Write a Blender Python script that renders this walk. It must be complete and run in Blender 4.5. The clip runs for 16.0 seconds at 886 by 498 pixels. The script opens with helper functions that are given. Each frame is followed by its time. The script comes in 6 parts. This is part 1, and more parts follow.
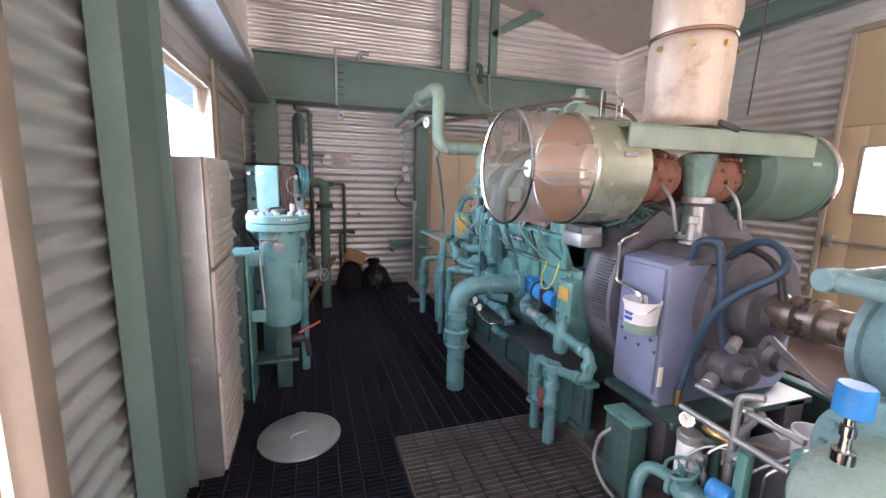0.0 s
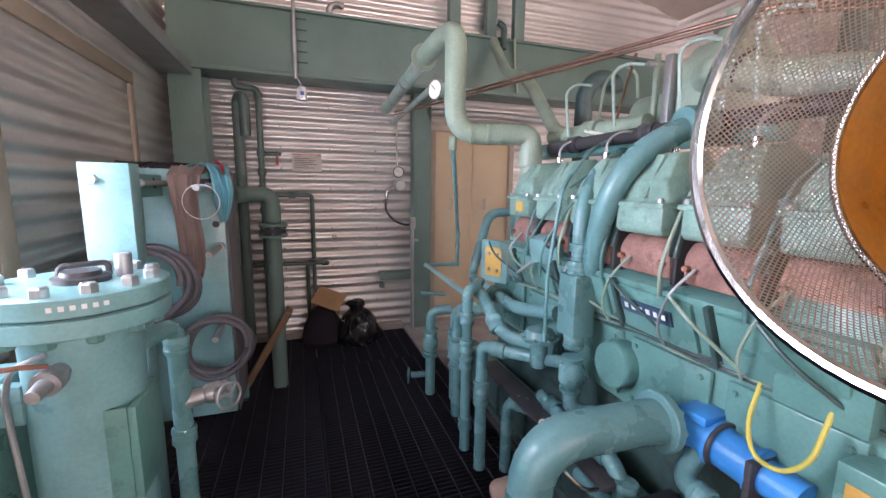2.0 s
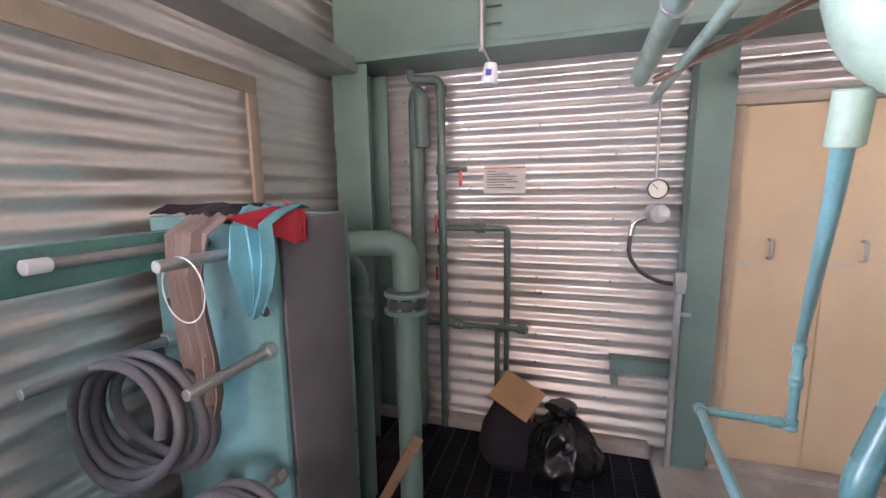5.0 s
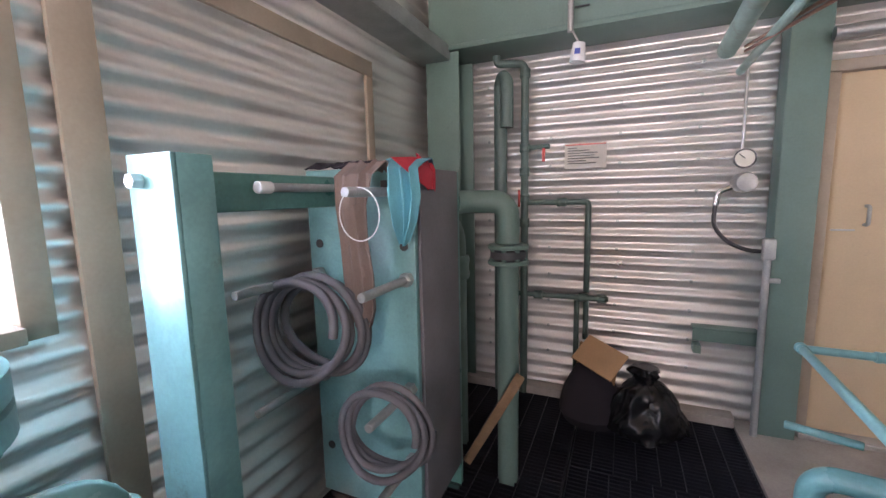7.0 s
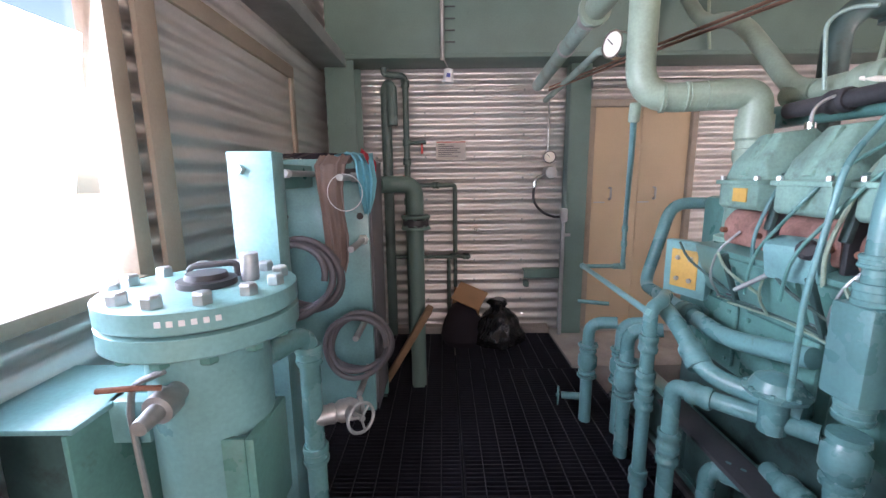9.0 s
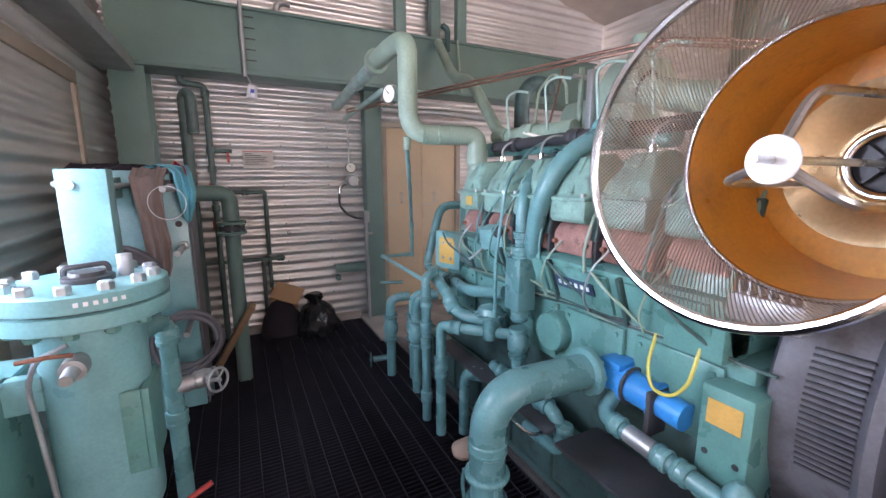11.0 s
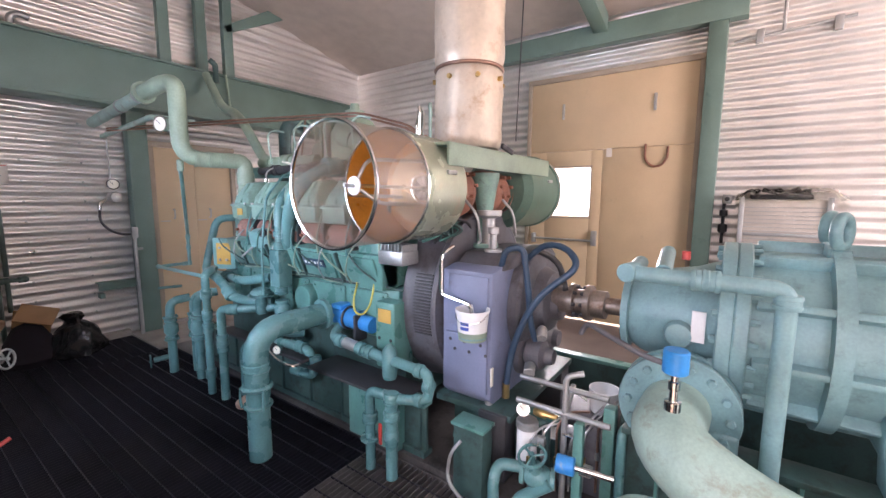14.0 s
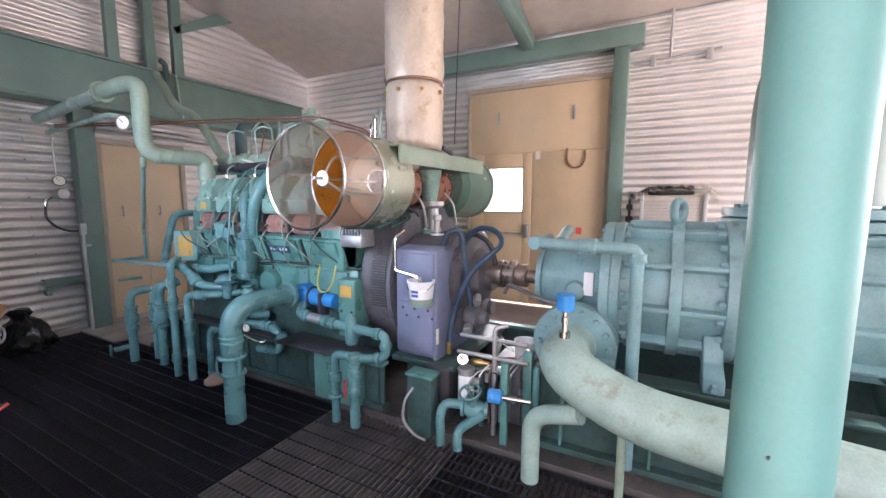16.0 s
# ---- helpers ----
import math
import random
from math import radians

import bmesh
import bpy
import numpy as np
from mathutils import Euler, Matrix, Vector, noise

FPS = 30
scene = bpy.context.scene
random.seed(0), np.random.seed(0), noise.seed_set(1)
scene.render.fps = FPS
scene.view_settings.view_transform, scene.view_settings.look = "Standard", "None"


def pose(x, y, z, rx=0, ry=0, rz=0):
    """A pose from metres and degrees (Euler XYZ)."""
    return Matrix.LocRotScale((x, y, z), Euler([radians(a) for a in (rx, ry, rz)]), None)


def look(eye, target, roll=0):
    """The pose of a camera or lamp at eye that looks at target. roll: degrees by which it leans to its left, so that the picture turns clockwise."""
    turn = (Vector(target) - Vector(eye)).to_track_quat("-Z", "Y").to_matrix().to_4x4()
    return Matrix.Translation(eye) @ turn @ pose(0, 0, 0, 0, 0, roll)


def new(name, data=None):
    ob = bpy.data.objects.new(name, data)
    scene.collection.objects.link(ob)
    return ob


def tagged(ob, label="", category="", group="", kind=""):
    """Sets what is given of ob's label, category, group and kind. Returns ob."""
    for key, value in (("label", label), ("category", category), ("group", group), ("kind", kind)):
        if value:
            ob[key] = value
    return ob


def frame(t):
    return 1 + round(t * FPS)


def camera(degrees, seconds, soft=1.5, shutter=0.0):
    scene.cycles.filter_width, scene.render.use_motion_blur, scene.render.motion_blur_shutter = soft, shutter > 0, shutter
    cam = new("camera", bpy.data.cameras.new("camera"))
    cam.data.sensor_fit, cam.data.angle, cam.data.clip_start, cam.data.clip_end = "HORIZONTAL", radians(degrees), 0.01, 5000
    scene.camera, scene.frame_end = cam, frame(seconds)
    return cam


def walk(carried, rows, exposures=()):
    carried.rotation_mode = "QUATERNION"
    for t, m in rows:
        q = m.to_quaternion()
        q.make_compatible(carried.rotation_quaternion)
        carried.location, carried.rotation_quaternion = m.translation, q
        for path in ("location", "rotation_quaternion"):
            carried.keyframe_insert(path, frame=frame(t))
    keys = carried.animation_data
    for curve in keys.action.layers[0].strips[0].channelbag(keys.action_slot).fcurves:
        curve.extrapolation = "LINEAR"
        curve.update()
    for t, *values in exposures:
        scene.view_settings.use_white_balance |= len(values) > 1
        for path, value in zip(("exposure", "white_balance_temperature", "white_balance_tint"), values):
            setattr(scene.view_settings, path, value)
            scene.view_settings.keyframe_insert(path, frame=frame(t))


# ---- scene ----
cam = camera(94.7, 16.0)
PATH = [
    (0, (0.168, 0.318, 1.488), (0.784, 2.191, 1.153), 1.5),
    (0.5, (0.251, 0.694, 1.491), (0.92, 2.553, 1.177), 1.5),
    (1, (0.369, 1.097, 1.501), (1.057, 2.949, 1.195), 1.4),
    (1.5, (0.424, 1.505, 1.514), (1.114, 3.358, 1.21), 1.0),
    (2, (0.53, 1.963, 1.49), (1.175, 3.832, 1.186), 0.7),
    (2.5, (0.536, 2.39, 1.545), (1.095, 4.285, 1.232), 0.7),
    (3, (0.593, 2.73, 1.584), (0.972, 4.67, 1.279), 0.4),
    (3.5, (0.764, 3.041, 1.6), (0.887, 5.014, 1.295), -0.1),
    (4, (0.859, 3.291, 1.64), (0.725, 5.263, 1.335), -0.6),
    (4.5, (0.94, 3.423, 1.668), (0.54, 5.359, 1.369), -0.8),
    (5, (0.991, 3.493, 1.647), (0.403, 5.381, 1.352), -0.8),
    (5.2, (1.043, 3.511, 1.653), (0.361, 5.369, 1.362), -1.3),
    (7.3, (0.789, 3.038, 1.408), (-0.007, 4.854, 1.145), -1.2),
    (7.5, (0.779, 2.931, 1.376), (0.039, 4.767, 1.09), -1.0),
    (8, (0.798, 2.714, 1.31), (0.207, 4.601, 1.013), -1.2),
    (8.5, (0.642, 2.532, 1.421), (0.333, 4.476, 1.071), -0.5),
    (8.7, (0.584, 2.463, 1.446), (0.399, 4.423, 1.098), -0.6),
    (10.8, (0.37, 1.787, 1.549), (1.189, 3.575, 1.183), 0.5),
    (11, (0.384, 1.764, 1.527), (1.264, 3.526, 1.18), -0.1),
    (11.5, (0.246, 1.698, 1.5), (1.316, 3.355, 1.17), -0.6),
    (12, (0.114, 1.618, 1.466), (1.368, 3.149, 1.177), 0.2),
    (12.5, (0.126, 1.378, 1.459), (1.51, 2.795, 1.181), 0.0),
    (13, (0.163, 1.121, 1.495), (1.65, 2.432, 1.233), 0.1),
    (13.5, (0.047, 0.937, 1.482), (1.61, 2.157, 1.225), 0.2),
    (14, (-0.051, 0.777, 1.505), (1.568, 1.925, 1.255), 0.3),
    (14.5, (-0.144, 0.663, 1.499), (1.514, 1.754, 1.252), 0.3),
    (15, (-0.322, 0.65, 1.458), (1.362, 1.702, 1.214), 0.2),
    (15.5, (-0.425, 0.616, 1.441), (1.289, 1.616, 1.198), 0.1),
    (16, (-0.46, 0.531, 1.442), (1.294, 1.46, 1.203), 0.2),
]
walk(cam, [(t, look(eye, target, roll)) for t, eye, target, roll in PATH], [(0, 0.98, 6300, 27), (2, 1.12, 6550, 32), (3, 1.3, 6900, 38), (3.5, 1.45, 6900, 42), (5, 1.85, 6450, 31), (7.5, 1.45, 6350, 28), (8.5, 1.2, 6400, 29), (11, 1.1, 6200, 28), (13, 1.12, 6200, 27), (14.5, 0.95, 6350, 28), (16, 0.9, 6100, 25)])
# ---- world and light ----
world = bpy.data.worlds.new("sky")
scene.world = world
world.use_nodes = True
wn = world.node_tree
sky = wn.nodes.new("ShaderNodeTexSky")
sky.sky_type, sky.sun_disc = "NISHITA", False
sky.sun_elevation, sky.sun_rotation = radians(48), radians(180)
wn.links.new(sky.outputs[0], wn.nodes["Background"].inputs[0])
wn.nodes["Background"].inputs[1].default_value = 0.14


def lamp(name, kind, energy, m, color=(1, 1, 1), size=(1, 1)):
    d = bpy.data.lights.new(name, kind)
    d.energy, d.color = energy, color
    if kind == "AREA":
        d.shape, d.size, d.size_y = "RECTANGLE", size[0], size[1]
    if kind == "SUN":
        d.angle = radians(0.5)
    ob = new(name, d)
    ob.matrix_world = m
    return ob


lamp("sun", "SUN", 5.0, look((0.5, -9, 10), (0, 0, 0)), (1.0, 0.93, 0.82))
lamp("window_daylight", "AREA", 30, look((-0.57, 3.06, 1.62), (0.7, 3.06, 1.35)), (0.72, 0.87, 1.0), (1.1, 0.86))
lamp("doorway_daylight", "AREA", 7, look((-1.3, -0.1, 1.25), (1.2, 0.2, 1.3)), (0.80, 0.91, 1.0), (1.5, 2.1))
lamp("loading_door_daylight", "AREA", 125, look((2.6, -2.66, 1.95), (2.2, 3.5, 3.1)), (1.0, 0.92, 0.83), (2.3, 2.2))
lamp("door_window_daylight", "AREA", 26, look((5.12, 2.48, 1.58), (3, 2.48, 1.5)), (1.0, 0.95, 0.88), (0.52, 0.56))

# ---- materials ----


def mat(name, color, rough=0.5, metal=0.0, vary=0.18, scale=6.0, bump=0.08, fine=90.0, stain=None, stain_amount=0.0, random_piece=0.0, spec=0.5):
    """Painted or plain surface with variation at two scales, optional stains and fine relief."""
    m = bpy.data.materials.new(name)
    m.use_nodes = True
    t = m.node_tree
    n, l = t.nodes, t.links
    b = n["Principled BSDF"]
    co = n.new("ShaderNodeTexCoord")
    big = n.new("ShaderNodeTexNoise")
    big.inputs["Scale"].default_value, big.inputs["Detail"].default_value = scale, 5
    small = n.new("ShaderNodeTexNoise")
    small.inputs["Scale"].default_value, small.inputs["Detail"].default_value = fine, 3
    l.new(co.outputs["Object"], big.inputs["Vector"])
    l.new(co.outputs["Object"], small.inputs["Vector"])
    ramp = n.new("ShaderNodeMapRange")
    ramp.inputs[1].default_value, ramp.inputs[2].default_value = 0.3, 0.7
    ramp.inputs[3].default_value, ramp.inputs[4].default_value = 1 - vary, 1 + vary
    l.new(big.outputs["Fac"], ramp.inputs[0])
    ramp2 = n.new("ShaderNodeMapRange")
    ramp2.inputs[1].default_value, ramp2.inputs[2].default_value = 0.3, 0.7
    ramp2.inputs[3].default_value, ramp2.inputs[4].default_value = 1 - vary * 0.4, 1 + vary * 0.4
    l.new(small.outputs["Fac"], ramp2.inputs[0])
    mul = n.new("ShaderNodeMath")
    mul.operation = "MULTIPLY"
    l.new(ramp.outputs[0], mul.inputs[0])
    l.new(ramp2.outputs[0], mul.inputs[1])
    out = mul.outputs[0]
    if random_piece:
        info = n.new("ShaderNodeObjectInfo")
        r3 = n.new("ShaderNodeMapRange")
        r3.inputs[3].default_value, r3.inputs[4].default_value = 1 - random_piece, 1 + random_piece
        l.new(info.outputs["Random"], r3.inputs[0])
        mul2 = n.new("ShaderNodeMath")
        mul2.operation = "MULTIPLY"
        l.new(out, mul2.inputs[0])
        l.new(r3.outputs[0], mul2.inputs[1])
        out = mul2.outputs[0]
    tint = n.new("ShaderNodeVectorMath")
    tint.operation = "SCALE"
    tint.inputs[0].default_value = color
    l.new(out, tint.inputs["Scale"])
    final = tint.outputs[0]
    if stain:
        st = n.new("ShaderNodeTexNoise")
        st.inputs["Scale"].default_value, st.inputs["Detail"].default_value, st.inputs["Roughness"].default_value = scale * 1.7, 8, 0.7
        l.new(co.outputs["Object"], st.inputs["Vector"])
        sr = n.new("ShaderNodeMapRange")
        sr.inputs[1].default_value, sr.inputs[2].default_value = 0.66 - 0.25 * stain_amount, 0.78 - 0.2 * stain_amount
        sr.inputs[4].default_value = 0.85
        l.new(st.outputs["Fac"], sr.inputs[0])
        mix = n.new("ShaderNodeMix")
        mix.data_type = "RGBA"
        mix.inputs[7].default_value = (*stain, 1)
        l.new(sr.outputs[0], mix.inputs[0])
        l.new(final, mix.inputs[6])
        final = mix.outputs[2]
    l.new(final, b.inputs["Base Color"])
    rr = n.new("ShaderNodeMapRange")
    rr.inputs[3].default_value, rr.inputs[4].default_value = max(0.03, rough - 0.12), min(1, rough + 0.12)
    l.new(big.outputs["Fac"], rr.inputs[0])
    l.new(rr.outputs[0], b.inputs["Roughness"])
    b.inputs["Metallic"].default_value = metal
    b.inputs["Specular IOR Level"].default_value = spec
    if bump:
        bp = n.new("ShaderNodeBump")
        bp.inputs["Strength"].default_value, bp.inputs["Distance"].default_value = bump, 0.004
        l.new(small.outputs["Fac"], bp.inputs["Height"])
        l.new(bp.outputs[0], b.inputs["Normal"])
    return m


TEAL = mat("teal_machine_paint", (0.105, 0.265, 0.24), 0.30, stain=(0.07, 0.12, 0.10), stain_amount=0.25)
TEAL_LIGHT = mat("pale_teal_paint", (0.17, 0.36, 0.365), 0.32, stain=(0.12, 0.2, 0.17), stain_amount=0.15)
# oil stains over a teal darkened to hold shade on low, recessed parts
TEAL_OILY_SHADE = mat("oily_shaded_teal_paint", (0.045, 0.095, 0.09), 0.45, stain=(0.03, 0.04, 0.035), stain_amount=0.6)
PIPE = mat("teal_pipe_paint", (0.108, 0.25, 0.255), 0.28, stain=(0.09, 0.15, 0.13), stain_amount=0.2, random_piece=0.1)
PIPE_PALE = mat("pale_green_pipe_paint", (0.27, 0.36, 0.28), 0.38, stain=(0.2, 0.25, 0.18), stain_amount=0.15)
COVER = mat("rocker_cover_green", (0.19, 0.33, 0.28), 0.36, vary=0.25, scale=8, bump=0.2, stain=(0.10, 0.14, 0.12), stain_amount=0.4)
BLUEGREY_PIPE = mat("worn_blue_green_pipe_paint", (0.33, 0.47, 0.42), 0.45, stain=(0.25, 0.27, 0.22), stain_amount=0.5)
COMP = mat("compressor_blue_green_paint", (0.19, 0.335, 0.355), 0.4, stain=(0.12, 0.2, 0.2), stain_amount=0.35)
PIPE_TURQ = mat("fresh_turquoise_pipe_paint", (0.125, 0.31, 0.295), 0.55, vary=0.06)
STEEL_GREEN = mat("structural_green_paint", (0.125, 0.20, 0.175), 0.5, vary=0.12, scale=3, stain=(0.06, 0.12, 0.10), stain_amount=0.1)
DARK_PIPE = mat("dark_grey_green_pipe", (0.085, 0.13, 0.115), 0.5)
GALV = mat("galvanised_sheet", (0.86, 0.83, 0.81), 0.33, metal=0.78, vary=0.07, scale=2.2, fine=60, bump=0.03)
GALV_DARK = mat("galvanised_steel_dull", (0.42, 0.43, 0.43), 0.45, metal=0.7)
ROOF = mat("roof_sheet_inner_face", (0.50, 0.44, 0.39), 0.7, vary=0.08)
TAN = mat("tan_door_paint", (0.55, 0.42, 0.27), 0.55, vary=0.07, scale=2.5, stain=(0.42, 0.33, 0.23), stain_amount=0.1)
TAN_TRIM = mat("tan_trim_paint", (0.36, 0.30, 0.235), 0.55, vary=0.1)
CONCRETE = mat("concrete", (0.34, 0.31, 0.28), 0.85, vary=0.2, scale=5, bump=0.3)
OILY = mat("oil_soaked_concrete", (0.075, 0.068, 0.065), 0.55, vary=0.3, scale=4, stain=(0.02, 0.018, 0.017), stain_amount=0.6)
OILY_BROWN = mat("brown_stained_concrete", (0.13, 0.10, 0.085), 0.8, vary=0.2, scale=4)
# near-black base colour carries the shade below the bars
PIT = mat("shaded_pit_concrete", (0.016, 0.015, 0.018), 0.9)
GRATE = mat("dark_bar_grating", (0.016, 0.016, 0.024), 0.55, metal=0.3, vary=0.3)
ROD = mat("worn_grating_rod", (0.055, 0.053, 0.065), 0.45, metal=0.6, vary=0.5, scale=9)
GRATE_GALV = mat("galvanised_bar_grating", (0.22, 0.20, 0.19), 0.5, metal=0.6, vary=0.3, scale=5)
STEEL = mat("bare_steel", (0.55, 0.55, 0.55), 0.3, metal=1.0)
BOLT = mat("zinc_bolt", (0.50, 0.52, 0.52), 0.38, metal=0.85, random_piece=0.2)
SHAFT = mat("rust_tinged_steel", (0.30, 0.25, 0.22), 0.42, metal=0.75, vary=0.25, scale=9, stain=(0.16, 0.09, 0.06), stain_amount=0.5)
CHROME = mat("bright_metal", (0.75, 0.75, 0.74), 0.14, metal=1.0, vary=0.05)
BRASS = mat("brass", (0.60, 0.42, 0.18), 0.3, metal=1.0)
RUST = mat("rusted_red_brown_casting", (0.26, 0.115, 0.075), 0.7, vary=0.3, scale=9, bump=0.3, stain=(0.12, 0.06, 0.04), stain_amount=0.5)
RED_PRIMER = mat("red_oxide_manifold", (0.30, 0.155, 0.125), 0.7, vary=0.35, scale=9, bump=0.4, stain=(0.10, 0.06, 0.05), stain_amount=0.5)
DUCT_LAG = mat("silver_insulation_blanket", (0.62, 0.53, 0.43), 0.5, metal=0.35, vary=0.14, scale=4, bump=0.25, fine=40, stain=(0.44, 0.30, 0.19), stain_amount=0.4)
ORANGE_IN = mat("amber_filter_inside", (0.62, 0.28, 0.035), 0.32, vary=0.2, scale=3, stain=(0.35, 0.15, 0.03), stain_amount=0.3)
DRUM = mat("green_drum_paint_worn", (0.34, 0.38, 0.29), 0.26, metal=0.5, stain=(0.42, 0.36, 0.26), stain_amount=0.4)
DRUM_DARK = mat("dark_green_drum_paint", (0.09, 0.16, 0.125), 0.35, stain=(0.13, 0.13, 0.09), stain_amount=0.3)
GEAR = mat("lavender_grey_gearbox_paint", (0.19, 0.22, 0.33), 0.45, vary=0.1, stain=(0.16, 0.16, 0.20), stain_amount=0.3)
GEAR_DARK = mat("grimy_grey_casting", (0.105, 0.105, 0.12), 0.5, vary=0.25, stain=(0.06, 0.055, 0.055), stain_amount=0.6)
BLACK_IRON = mat("black_greasy_iron", (0.045, 0.045, 0.05), 0.5, vary=0.3)
RUBBER = mat("black_rubber", (0.028, 0.028, 0.03), 0.5, vary=0.2)
GREY_HOSE = mat("grey_rubber_hose", (0.11, 0.105, 0.115), 0.55)
BLUE_HOSE = mat("blue_hose", (0.035, 0.07, 0.12), 0.45)
BLUE = mat("bright_blue_paint", (0.03, 0.25, 0.62), 0.35, vary=0.15, stain=(0.3, 0.36, 0.42), stain_amount=0.2)
WHITE = mat("white_plastic", (0.78, 0.79, 0.80), 0.4, vary=0.05)
CREAM = mat("cream_dial", (0.82, 0.78, 0.68), 0.35, vary=0.04)
RED = mat("red_paint", (0.48, 0.05, 0.04), 0.4)
YELLOW = mat("yellow_plastic", (0.52, 0.45, 0.09), 0.4)
SAFETY = mat("orange_yellow_plate", (0.58, 0.35, 0.09), 0.45, vary=0.15, stain=(0.6, 0.5, 0.3), stain_amount=0.2)
CARD = mat("corrugated_cardboard", (0.42, 0.25, 0.13), 0.8, vary=0.1)
BAG = mat("black_bin_bag", (0.012, 0.012, 0.014), 0.22, vary=0.2, bump=0.5, fine=22)
CLOTH_BROWN = mat("brown_cloth", (0.19, 0.14, 0.12), 0.95, bump=0.4, fine=200)
CLOTH_BLUE = mat("pale_blue_cloth", (0.14, 0.42, 0.50), 0.95, bump=0.4, fine=200)
CLOTH_RED = mat("red_cloth", (0.50, 0.03, 0.05), 0.9, bump=0.4, fine=200)
CLOTH_DARK = mat("dark_purple_cloth", (0.022, 0.018, 0.026), 0.95, bump=0.4, fine=200)
RAG = mat("tan_rag", (0.42, 0.30, 0.23), 0.95, bump=0.4, fine=150)
PLATE_GREY = mat("grey_plate_pack", (0.155, 0.15, 0.165), 0.6, vary=0.15)
LOUVRE = mat("pale_grey_filter_media", (0.52, 0.47, 0.42), 0.7, vary=0.12)
TIMBER = mat("raw_timber", (0.24, 0.15, 0.085), 0.75, vary=0.2, scale=12)
PAPER = mat("printed_paper", (0.62, 0.57, 0.52), 0.7, vary=0.05)
LABEL_BLUE = mat("blue_print", (0.06, 0.10, 0.42), 0.5, vary=0.05)
INK = mat("dark_ink", (0.06, 0.06, 0.06), 0.6, vary=0.05)
COPPER = mat("copper_tube", (0.36, 0.22, 0.17), 0.35, metal=0.9)
EARTH = mat("dry_pale_earth", (0.66, 0.50, 0.35), 0.95, vary=0.15, scale=0.7, bump=0.2)


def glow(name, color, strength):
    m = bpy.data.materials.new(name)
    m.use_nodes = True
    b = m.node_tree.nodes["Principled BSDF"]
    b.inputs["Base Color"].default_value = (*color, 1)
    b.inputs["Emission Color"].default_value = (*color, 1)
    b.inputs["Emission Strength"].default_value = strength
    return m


# emission that whitens the panes and adds daylight through the openings
BACKDROP_GLOW = glow("glowing_backdrop", (1.0, 0.98, 0.96), 1.25)


def glass_mat(name, color, rough, ior=1.45):
    m = bpy.data.materials.new(name)
    m.use_nodes = True
    b = m.node_tree.nodes["Principled BSDF"]
    b.inputs["Base Color"].default_value = (*color, 1)
    b.inputs["Roughness"].default_value = rough
    b.inputs["Transmission Weight"].default_value = 1.0
    b.inputs["IOR"].default_value = ior
    return m


GLASS = glass_mat("window_glass", (0.96, 0.98, 0.98), 0.02)
FILM = glass_mat("crumpled_plastic_film", (0.93, 0.93, 0.9), 0.25, 1.15)

# ---- mesh helpers ----


def join(*bms):
    out = bmesh.new()
    for b in bms:
        me = bpy.data.meshes.new("t")
        b.to_mesh(me)
        out.from_mesh(me)
        bpy.data.meshes.remove(me)
        b.free()
    return out


def box(x0, x1, y0, y1, z0, z1, bev=0.0):
    bm = bmesh.new()
    bmesh.ops.create_cube(bm, size=1, matrix=Matrix.Translation(((x0 + x1) / 2, (y0 + y1) / 2, (z0 + z1) / 2)) @ Matrix.Diagonal((abs(x1 - x0), abs(y1 - y0), abs(z1 - z0), 1)))
    if bev:
        bmesh.ops.bevel(bm, geom=bm.edges[:], offset=bev, segments=2, profile=0.5, affect="EDGES")
    return bm


def obox(c, size, turn=(0, 0, 0), bev=0.0):
    bm = box(-size[0] / 2, size[0] / 2, -size[1] / 2, size[1] / 2, -size[2] / 2, size[2] / 2, bev)
    bm.transform(pose(*c, *turn))
    return bm


def ring_frame(d):
    d = Vector(d).normalized()
    u = d.cross(Vector((0, 0, 1)))
    if u.length < 1e-4:
        u = Vector((1, 0, 0))
    u.normalize()
    return d, u, u.cross(d).normalized()


def lathe(p, d, profile, segs=32, cap=True):
    """Turned solid: profile rows of (distance along d from p, radius)."""
    d, u, v = ring_frame(d)
    p = Vector(p)
    bm = bmesh.new()
    rings = []
    for s, r in profile:
        rings.append([bm.verts.new(p + d * s + (u * math.cos(a) + v * math.sin(a)) * r) for a in (2 * math.pi * k / segs for k in range(segs))])
    for a, b in zip(rings, rings[1:]):
        for k in range(segs):
            bm.faces.new((a[k], a[(k + 1) % segs], b[(k + 1) % segs], b[k]))
    if cap:
        bm.faces.new(rings[0][::-1])
        bm.faces.new(rings[-1])
    bmesh.ops.recalc_face_normals(bm, faces=bm.faces[:])
    return bm


def cyl(p0, p1, r, segs=20, bev=None):
    p0, p1 = Vector(p0), Vector(p1)
    h = (p1 - p0).length
    e = min(r * 0.12, h * 0.2) if bev is None else bev
    return lathe(p0, p1 - p0, [(0, r - e), (e, r), (h - e, r), (h, r - e)], segs)


def rounded(points, bend, n=7):
    pts = [Vector(p) for p in points]
    out = [pts[0]]
    for a, b, c in zip(pts, pts[1:], pts[2:]):
        r = min(bend, (a - b).length * 0.49, (c - b).length * 0.49)
        s, e = b + (a - b).normalized() * r, b + (c - b).normalized() * r
        for k in range(n + 1):
            t = k / n
            out.append(s * (1 - t) ** 2 + b * 2 * t * (1 - t) + e * t * t)
    out.append(pts[-1])
    return out


